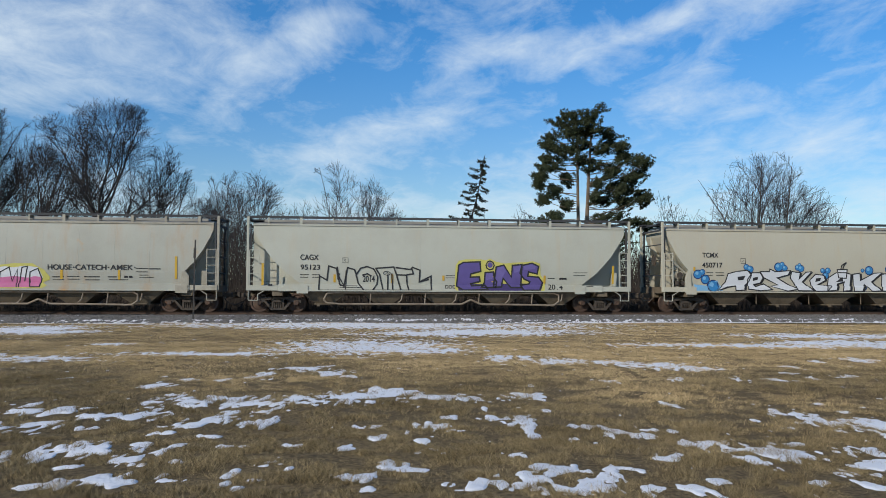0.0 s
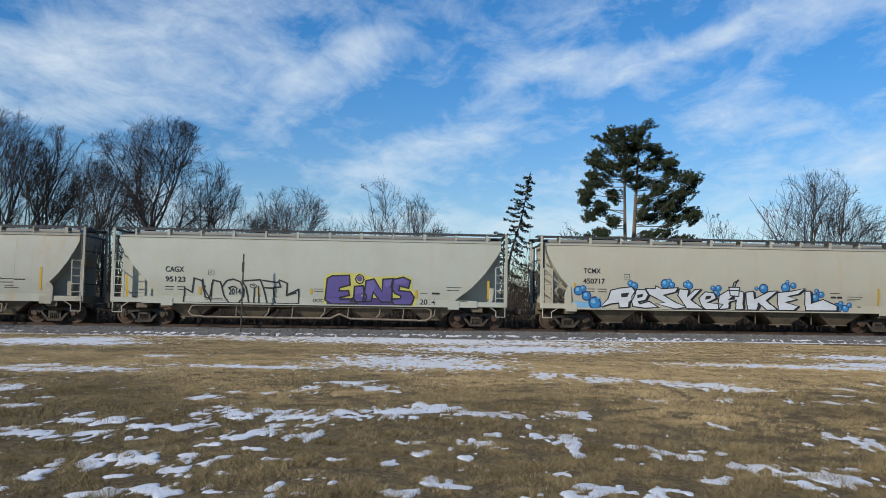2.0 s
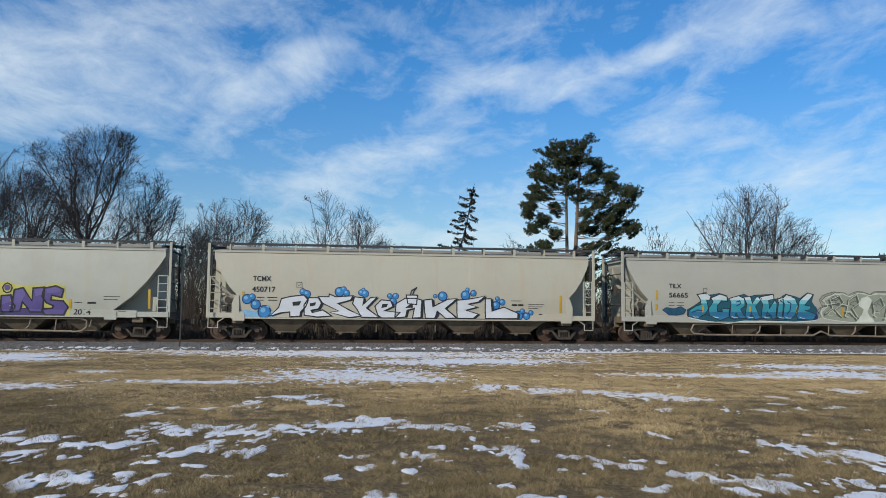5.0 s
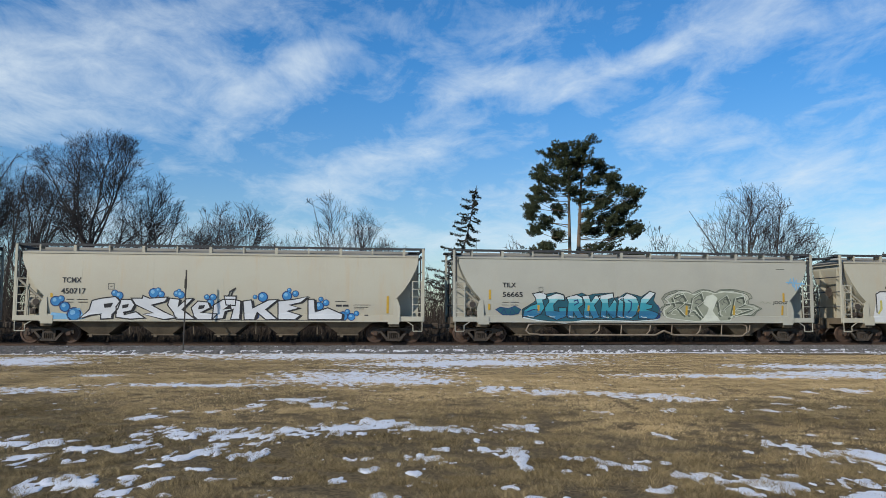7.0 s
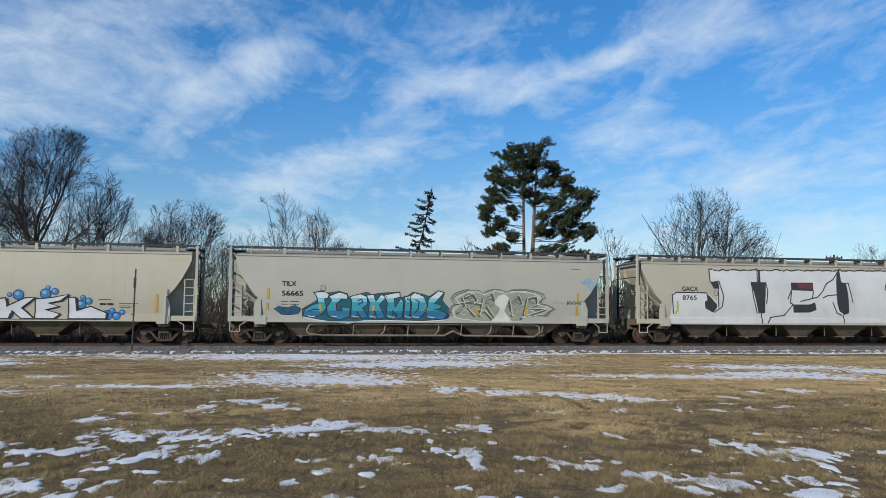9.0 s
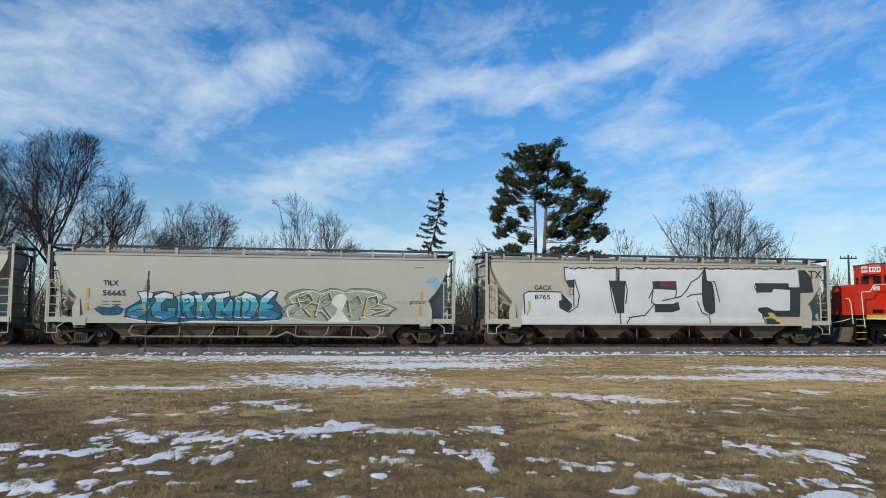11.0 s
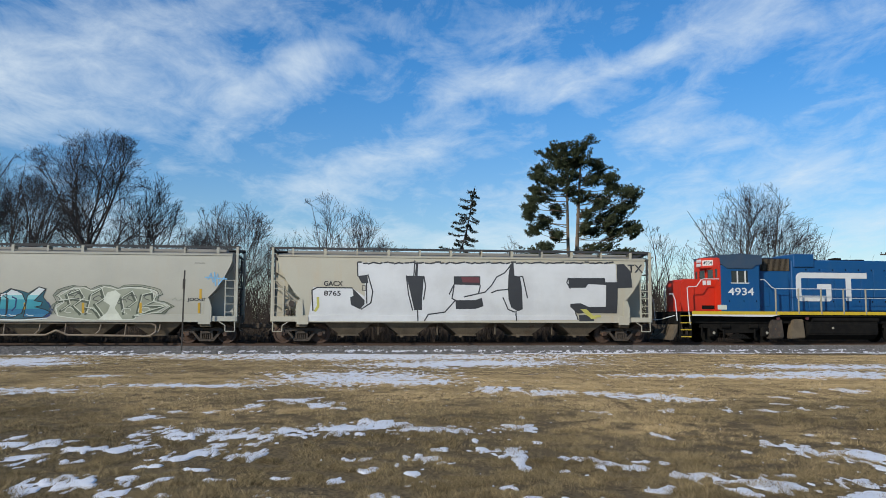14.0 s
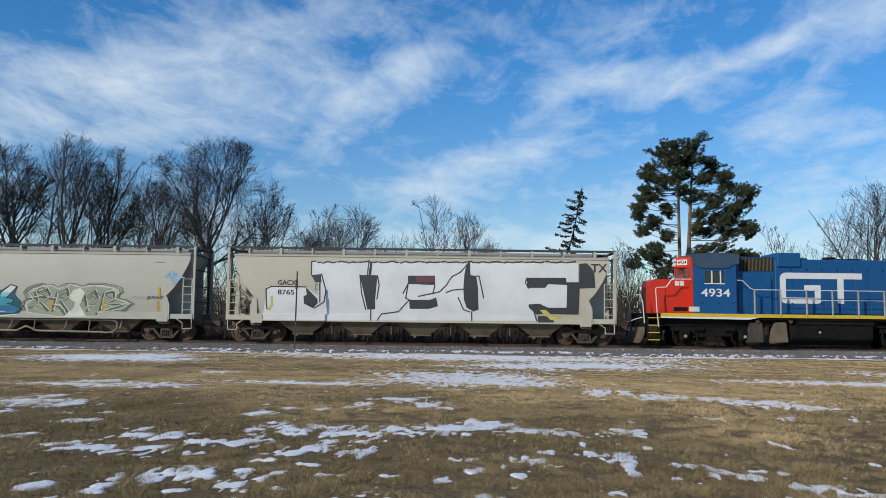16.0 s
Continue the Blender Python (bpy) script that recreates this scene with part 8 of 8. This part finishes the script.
def flat(parent, name, shapes, ma, y, label=""):
    """painted shapes of (x, z) on an upright plane"""
    bm = bmesh.new()
    for pts in shapes:
        f = bm.faces.new([bm.verts.new((x, y, z)) for x, z in pts])
        f.normal_update()
        if f.normal.y > 0:
            f.normal_flip()
    return part(name, bm, ma, parent, label)


def engine_truck(eng, x):
    """a two-axle power truck with outside frame, leaf springs, brake cylinders and hangers"""
    for s in (-1, 1):
        bm = bmesh.new()
        prism(bm, [(x - 2.15, 0.98), (x - 2.15, 0.78), (x - 1.15, 0.74), (x - 0.8, 0.52), (x + 0.8, 0.52), (x + 1.15, 0.74), (x + 2.15, 0.78), (x + 2.15, 0.98), (x + 1.0, 1.06), (x - 1.0, 1.06)], s * 1.10, s * 0.96)
        frame_ob = part("truck_frame", bm, ENGINE_BLACK, eng, "black cast engine truck frame")
        for k in (-1, 1):
            cx = x + k * 1.47
            bm = bmesh.new()
            box(bm, cx - 0.24, cx + 0.24, min(s * 0.98, s * 1.2), max(s * 0.98, s * 1.2), 0.32, 0.80, 0.04)
            rod(bm, (cx, s * 1.15, 0.52), (cx, s * 1.27, 0.52), 0.13, 14)
            part("axle_box", bm, ENGINE_BLACK, frame_ob)
            bm = bmesh.new()
            rod(bm, (cx, s * 1.265, 0.52), (cx, s * 1.285, 0.52), 0.075, 12)
            part("bearing_cap", bm, FRAME_CREAM, frame_ob, "dusty pale bearing cap")
            bm = bmesh.new()
            rod(bm, (x + k * 0.55, s * 1.12, 0.86), (x + k * 1.0, s * 1.12, 0.86), 0.13, 12)
            rod(bm, (x + k * 2.05, s * 1.10, 0.40), (x + k * 2.05, s * 1.10, 0.86), 0.045, 8)
            rod(bm, (x + k * 0.86, s * 1.13, 0.25), (x + k * 0.86, s * 1.13, 0.86), 0.05, 8)
            part("brake_cylinder", bm, ENGINE_BLACK, frame_ob)
        bm = bmesh.new()
        for j in range(6):
            w = 0.62 - 0.07 * j
            box(bm, x - w, x + w, min(s * 1.0, s * 1.14), max(s * 1.0, s * 1.14), 0.22 + 0.042 * j, 0.255 + 0.042 * j)
        part("leaf_spring", bm, ENGINE_BLACK, frame_ob)
    bm = box(bmesh.new(), x - 0.4, x + 0.4, -0.95, 0.95, 0.5, 1.1)
    part("bolster", bm, ENGINE_BLACK, eng)
    for k in (-1, 1):
        wheelset(eng, x + k * 1.47, 0.508, ENGINE_BLACK)


def locomotive(u):
    eng = new("locomotive")
    eng.matrix_basis = Matrix.Translation(on_track(u, 0, RAIL)) @ Matrix.Rotation(PHI, 4, "Z")
    tagged(eng, "blue diesel road-switcher engine with a red nose and yellow sill", "locomotive")
    # short hood
    bm = bmesh.new()
    prism(bm, [(-8.28, 1.62), (-6.30, 1.62), (-6.30, 3.34), (-7.7, 3.34), (-8.15, 3.32), (-8.28, 3.20)], -0.95, 0.95)
    bmesh.ops.bevel(bm, geom=[e for e in bm.edges if abs(e.verts[0].co.y - e.verts[1].co.y) < 0.01 and min(e.verts[0].co.z, e.verts[1].co.z) > 3.0], offset=0.07, segments=2, affect="EDGES")
    nose = part("short_hood", bm, ENGINE_RED, eng, "red low nose")
    bm = box(bmesh.new(), -7.92, -7.55, -0.975, -0.95, 1.75, 3.0, 0.008)
    part("door", bm, ENGINE_RED, nose)
    flat(nose, "notice", [[(-7.08, 3.02), (-6.88, 3.02), (-6.88, 3.26), (-7.08, 3.26)], [(-6.84, 3.02), (-6.62, 3.02), (-6.62, 3.26), (-6.84, 3.26)]], ENGINE_WHITE, -0.956, "small white notice plates")
    flat(nose, "vent", [[(-7.15, 1.75), (-6.45, 1.75), (-6.45, 1.95), (-7.15, 1.95)]], ENGINE_BLACK, -0.956, "dark sand vent")
    # cab front, facing the train
    bm = bmesh.new()
    box(bm, -6.40, -6.335, -1.49, 1.49, 1.62, 4.42)
    prism(bm, [(-6.40, 4.42), (-6.335, 4.42), (-6.335, 4.58), (-6.36, 4.58)], -1.3, 1.3)
    front = part("cab_front", bm, ENGINE_RED, eng, "red cab front")
    for y0, y1 in ((-1.36, -1.02), (-0.86, -0.12), (0.12, 0.86), (1.02, 1.36)):
        bm = box(bmesh.new(), -6.41, -6.40, y0, y1, 3.42, 3.86)
        pane = part("front_window", bm, DARK_GLASS, front, "dark cab windscreen")
        bm = bmesh.new()
        for y in (y0, y1):
            box(bm, -6.43, -6.40, y - 0.025, y + 0.025, 3.40, 3.88)
        box(bm, -6.43, -6.40, y0, y1, 3.86, 3.90)
        part("window_bar", bm, ENGINE_RED, pane)
    # number box: tapered in plan, boards on its slanted cheeks
    bm = bmesh.new()
    plan = [(-6.36, -0.80), (-6.78, -0.30), (-6.78, 0.30), (-6.36, 0.80)]
    a, b = [[bm.verts.new((x, y, z)) for x, y in plan] for z in (3.95, 4.50)]
    for k in range(4):
        bm.faces.new((a[k], a[(k + 1) % 4], b[(k + 1) % 4], b[k]))
    bm.faces.new(a), bm.faces.new(b)
    bmesh.ops.recalc_face_normals(bm, faces=bm.faces)
    bmesh.ops.bevel(bm, geom=bm.edges[:], offset=0.03, segments=2, affect="EDGES")
    numbers = part("number_box", bm, ENGINE_RED, front, "red number and headlight box")
    for s in (-1, 1):
        cheek = Matrix.Translation((-6.57, s * 0.55, 4.22)) @ Matrix.Rotation(math.atan2(-0.50, 0.42) if s < 0 else math.pi + math.atan2(0.50, 0.42), 4, "Z")
        bm = box(bmesh.new(), -0.29, 0.29, -0.02, -0.004, -0.14, 0.14, 0.004)
        board = part("number_board", bm, ENGINE_WHITE, numbers, "white number board")
        board.matrix_basis = cheek
        word = lettering("board_number", "4934", BLACK, numbers, -0.25, 0.25, -0.10, 0.10, -0.024, "black number on the white board")
        word.matrix_basis = cheek
    bm = bmesh.new()
    for y in (-0.13, 0.13):
        for z in (4.12, 4.34):
            rod(bm, (-6.86, y, z), (-6.76, y, z), 0.09, 14)
    part("headlight", bm, ENGINE_WHITE, numbers, "pale headlight lens")
    bm = bmesh.new()
    x0, x1 = -6.33, -4.20
    for s in (-1, 1):
        y0, y1 = sorted((s * 1.50, s * 1.42))
        box(bm, x0, -5.74, y0, y1, 1.62, 4.05)
        box(bm, -4.81, x1, y0, y1, 1.62, 4.05)
        box(bm, -5.74, -4.81, y0, y1, 1.62, 3.14)
        box(bm, -5.74, -4.81, y0, y1, 3.76, 4.05)
    box(bm, x0, x0 + 0.06, -1.42, 1.42, 1.62, 4.05)
    box(bm, x1 - 0.06, x1, -1.42, 1.42, 1.62, 4.05)
    cab = part("cab", bm, BLUE, eng, "blue cab side")
    for s in (-1, 1):
        bm = box(bmesh.new(), -5.74, -4.81, min(s * 1.45, s * 1.44), max(s * 1.45, s * 1.44), 3.14, 3.76)
        part("side_window", bm, DARK_GLASS, cab)
        bm = bmesh.new()
        y0, y1 = sorted((s * 1.46, s * 1.515))
        box(bm, -5.78, -4.77, y0, y1, 3.09, 3.14)
        for x in (-5.40, -4.97):
            box(bm, x - 0.025, x + 0.025, y0, y1, 3.14, 3.76)
        part("window_frame", bm, ENGINE_WHITE, cab, "pale metal window frame")
    lettering("engine_number", "4934", ENGINE_WHITE, cab, -5.95, -4.51, 2.47, 2.87, -1.506, "white painted engine number")
    flat(cab, "plate", [[(-6.55, 1.73), (-6.04, 1.73), (-6.04, 1.97), (-6.55, 1.97)]], SPRAY["CREAM"], -1.512, "pale blank plate")
    flat(cab, "grab_latch", [[(x, z), (x + 0.04, z), (x + 0.04, z + 0.1), (x, z + 0.1)] for x in (-5.9, -5.1, -4.4) for z in (2.12,)], ENGINE_BLACK, -1.504)
    bm = bmesh.new()
    prism(bm, [(-6.40, 4.58), (-6.38, 4.40), (-6.33, 4.10), (-5.98, 3.88), (-4.60, 3.88), (-4.42, 4.05), (-4.05, 4.12), (-4.05, 4.60), (-5.2, 4.66)], -1.55, 1.55)
    part("cab_roof", bm, CAB_ROOF, eng, "dull slate-blue overhanging cab roof")
    # hoods
    bm = box(bmesh.new(), -4.20, -2.05, -0.95, 0.95, 1.62, 4.52, 0.05)
    box(bm, -2.08, 8.35, -0.955, 0.955, 1.62, 4.42, 0.07)
    hood = part("long_hood", bm, BLUE, eng, "blue long engine hood")
    bm = box(bmesh.new(), -1.95, -0.78, -1.04, 1.04, 4.02, 4.73, 0.03)
    part("blower_housing", bm, BLUE, eng)
    bm = bmesh.new()
    prism(bm, [(-4.2, 1.62), (-2.3, 1.62), (-2.3, 3.45), (-2.55, 3.75), (-3.9, 3.75), (-4.2, 3.5)], -1.06, -0.94)
    part("hood_panel", bm, BLUE, hood)
    for s in (-1, 1):
        bm = box(bmesh.new(), -3.84, -2.15, min(s * 0.95, s * 0.965), max(s * 0.95, s * 0.965), 3.80, 4.48)
        grille = part("grille", bm, ENGINE_BLACK, hood, "black slatted air intake")
        for j in range(24):
            x = -3.8 + 0.069 * j
            bm = box(bmesh.new(), x - 0.012, x + 0.012, min(s * 0.965, s * 0.99), max(s * 0.965, s * 0.99), 3.82, 4.46)
            part("slat", bm, HOPPER_TAN, grille)
    bm = bmesh.new()
    box(bm, -3.95, -3.42, -1.08, -1.06, 1.9, 2.94, 0.006)
    part("hood_door", bm, BLUE, hood)
    for j in range(13):
        x = -1.85 + 0.76 * j
        bm = box(bmesh.new(), x, x + 0.70, -0.972, -0.954, 1.72, 3.92, 0.006)
        door = part("hood_door", bm, BLUE, hood)
        bm = bmesh.new()
        for z in (2.15, 3.85):
            box(bm, x + 0.60, x + 0.64, -0.99, -0.97, z, z + 0.09)
        part("latch", bm, ENGINE_BLACK, door)
    bm = bmesh.new()
    for x in (-0.5, 2.3, 5.2):
        rod(bm, (x, 0, 4.42), (x, 0, 4.52), 0.45, 18)
        box(bm, x - 0.95, x - 0.7, -0.5, -0.2, 4.42, 4.50)
    box(bm, 0.9, 1.3, -0.3, 0.3, 4.42, 4.60, 0.02)
    part("fan_housing", bm, ENGINE_BLACK, eng)
    # the large white monogram, as plain strokes
    arc = [(-1.53 - 0.30 * math.sin(a), 3.44 + 0.30 * math.cos(a)) for a in [k * math.pi / 12 for k in range(7)]]
    low = [(-1.53 - 0.30 * math.cos(a), 2.50 - 0.30 * math.sin(a)) for a in [k * math.pi / 12 for k in range(7)]]
    flat(hood, "monogram", [arc + [(-1.53, 3.44)], low + [(-1.53, 2.50)], [(-1.83, 3.44), (-1.53, 3.44), (-1.53, 2.50), (-1.83, 2.50)], [(-1.53, 3.44), (2.29, 3.44), (2.29, 3.74), (-1.53, 3.74)],
                            [(-1.53, 2.20), (0.08, 2.20), (0.20, 2.28), (0.20, 2.50), (-1.53, 2.50)], [(-0.10, 2.50), (0.20, 2.50), (0.20, 3.13), (-0.10, 3.13)], [(-0.62, 2.85), (-0.10, 2.85), (-0.10, 3.13), (-0.62, 3.13)],
                            [(1.04, 2.22), (1.36, 2.22), (1.36, 3.44), (1.04, 3.44)]], ENGINE_WHITE, -0.978, "large white painted monogram")
    # frame, sill
    bm = box(bmesh.new(), -8.75, 8.8, -1.50, 1.50, 1.58, 1.63)
    part("walkway", bm, ENGINE_BLACK, eng)
    for s in (-1, 1):
        y0, y1 = sorted((s * 1.50, s * 1.53))
        bm = box(bmesh.new(), -7.95, 8.8, y0, y1, 1.47, 1.64)
        part("sill_stripe", bm, ENGINE_YELLOW, eng, "yellow painted sill edge")
        bm = bmesh.new()
        prism(bm, [(-7.95, 1.40), (-3.6, 1.36), (-3.1, 1.47), (-7.95, 1.47)], s * 1.53, s * 1.50)
        part("sill_stripe", bm, ENGINE_WHITE, eng, "white painted line under the sill")
    bm = box(bmesh.new(), -7.9, 8.0, -1.15, 1.15, 1.02, 1.58)
    box(bm, -7.9, 8.0, -1.45, 1.45, 1.36, 1.58)
    part("frame", bm, ENGINE_BLACK, eng, "black underframe")
    bm = bmesh.new()
    pr = [(-1.30, 1.12), (-1.42, 1.0), (-1.42, 0.45), (-1.05, 0.16), (1.05, 0.16), (1.42, 0.45), (1.42, 1.0), (1.30, 1.12)]
    a, b = [[bm.verts.new((x, y, z)) for y, z in pr] for x in (-1.5, 2.55)]
    for k in range(8):
        bm.faces.new((a[k], a[(k + 1) % 8], b[(k + 1) % 8], b[k]))
    bm.faces.new(a), bm.faces.new(b)
    bmesh.ops.recalc_face_normals(bm, faces=bm.faces)
    bmesh.ops.bevel(bm, geom=bm.edges[:], offset=0.04, segments=2, affect="EDGES")
    tank = part("fuel_tank", bm, ENGINE_BLACK, eng, "black fuel tank")
    bm = rod(bmesh.new(), (-0.1, -1.47, 0.78), (-0.1, -1.42, 0.78), 0.06, 12)
    part("filler_cap", bm, FRAME_CREAM, tank)
    bm = rod(bmesh.new(), (-1.2, -1.25, 1.22), (2.6, -1.25, 1.22), 0.16, 14)
    part("air_reservoir", bm, ENGINE_BLACK, eng)
    for x, ma, lab in ((-3.2, STEEL, "grimy sand box"), (-2.0, HOPPER_TAN, "dusty tan side box")):
        bm = bmesh.new()
        prism(bm, [(x - 0.28, 1.25), (x + 0.32, 1.25), (x + 0.42, 0.25), (x - 0.45, 0.2)], -1.35, -0.9)
        bmesh.ops.bevel(bm, geom=bm.edges[:], offset=0.05, segments=2, affect="EDGES")
        part("side_box", bm, ma, eng, lab)
    bm = bmesh.new()
    for x in (-3.15, -1.5):
        lathe(bm, [(0.10, -1.40), (0.10, -1.36), (0.03, -1.2)], (x, 0, 1.3), 12)
    part("valve_cap", bm, SPRAY["MAROON"], eng, "faded red cap")
    # front end: pilot, steps, handrails
    bm = bmesh.new()
    prism(bm, [(-8.80, 0.95), (-8.70, 0.95), (-8.72, 0.62), (-8.95, 0.16), (-9.10, 0.16)], -1.42, 1.42)
    bmesh.ops.bevel(bm, geom=[e for e in bm.edges if abs(e.verts[0].co.y - e.verts[1].co.y) < 0.01], offset=0.015, segments=1, affect="EDGES")
    part("pilot", bm, HOPPER_TAN, eng, "dusty tan pilot plough")
    bm = box(bmesh.new(), -8.75, -8.62, -1.30, 1.30, 0.95, 1.58, 0.02)
    part("end_plate", bm, ENGINE_BLACK, eng)
    for y in (-0.75, 0.75):
        bm = pipe(bmesh.new(), [(-8.76, y, 1.25), (-8.98, y, 1.12), (-9.10, y, 0.72), (-9.16, y, 0.45)], 0.032)
        part("air_hose", bm, ENGINE_BLACK, eng)
    bm = pipe(bmesh.new(), [(-8.80, -1.30, 1.42), (-9.18, -1.30, 1.32), (-9.22, -0.4, 1.20), (-9.22, 0.6, 1.20)], 0.022)
    part("uncoupling_lever", bm, ENGINE_WHITE, eng, "thin pale uncoupling lever")
    for s in (-1, 1):
        bm = bmesh.new()
        for x in (-8.58, -8.0):
            box(bm, x - 0.03, x + 0.03, min(s * 1.2, s * 1.5), max(s * 1.2, s * 1.5), 0.28, 1.6)
        steps = part("step_frame", bm, ENGINE_BLACK, eng)
        for j in range(4):
            bm = box(bmesh.new(), -8.58, -8.0, min(s * 1.2, s * 1.52), max(s * 1.2, s * 1.52), 0.30 + 0.36 * j, 0.34 + 0.36 * j)
            part("tread", bm, ENGINE_YELLOW, steps, "yellow edged step")
        bm = bmesh.new()
        pipe(bm, [(-8.74, s * 1.45, 1.15), (-8.82, s * 1.45, 2.2), (-8.95, s * 1.45, 2.52), (-9.15, s * 1.45, 2.52)], 0.025)
        pipe(bm, [(-8.05, s * 1.48, 0.95), (-8.12, s * 1.48, 1.7), (-8.18, s * 1.48, 2.85), (-8.10, s * 1.48, 2.90), (-7.66, s * 1.48, 2.92), (-7.40, s * 1.48, 3.28), (-7.25, s * 1.48, 3.32), (-6.42, s * 1.48, 3.32)], 0.025)
        pipe(bm, [(-4.15, s * 1.5, 3.30), (-3.90, s * 1.5, 3.30), (-3.50, s * 1.5, 2.90), (-3.31, s * 1.5, 2.84), (8.4, s * 1.5, 2.84)], 0.022)
        pipe(bm, [(-2.03, s * 1.5, 2.36), (8.4, s * 1.5, 2.36)], 0.014)
        rail = part("handrail", bm, ENGINE_WHITE, eng, "thin pale handrail")
        for j in range(10):
            x = -3.31 + 1.28 * j
            bm = box(bmesh.new(), x - 0.035, x + 0.035, min(s * 1.47, s * 1.54), max(s * 1.47, s * 1.54), 1.5, 2.86, 0.01)
            part("stanchion", bm, FRAME_CREAM, rail)
    for x in (-5.2, 5.2):
        engine_truck(eng, x)
    coupler(eng, -9.0, -1)
    return eng


engine = locomotive(82.1)
TRAIN = [(car_1, -20.45), (car_2, 0.05), (car_3, 20.93), (car_4, 41.58), (car_5, 62.36), (engine, 82.1)]


def motions():
    """the train rolls along the track, slowing a little, and its wheels turn"""
    for thing, u in TRAIN:
        walk(thing, [(t, Matrix.Translation(on_track(u - d, 0, RAIL)) @ Matrix.Rotation(PHI, 4, "Z")) for t, d in TRAVEL])
    steps = [k * 4 / 30 for k in range(121)]
    ts, ds = [t for t, _ in TRAVEL], [d for _, d in TRAVEL]
    for wheels, x, r in ROLLING:
        walk(wheels, [(t, pose(x, 0, r) @ Matrix.Rotation(-float(np.interp(t, ts, ds)) / r, 4, "Y")) for t in steps])


motions()
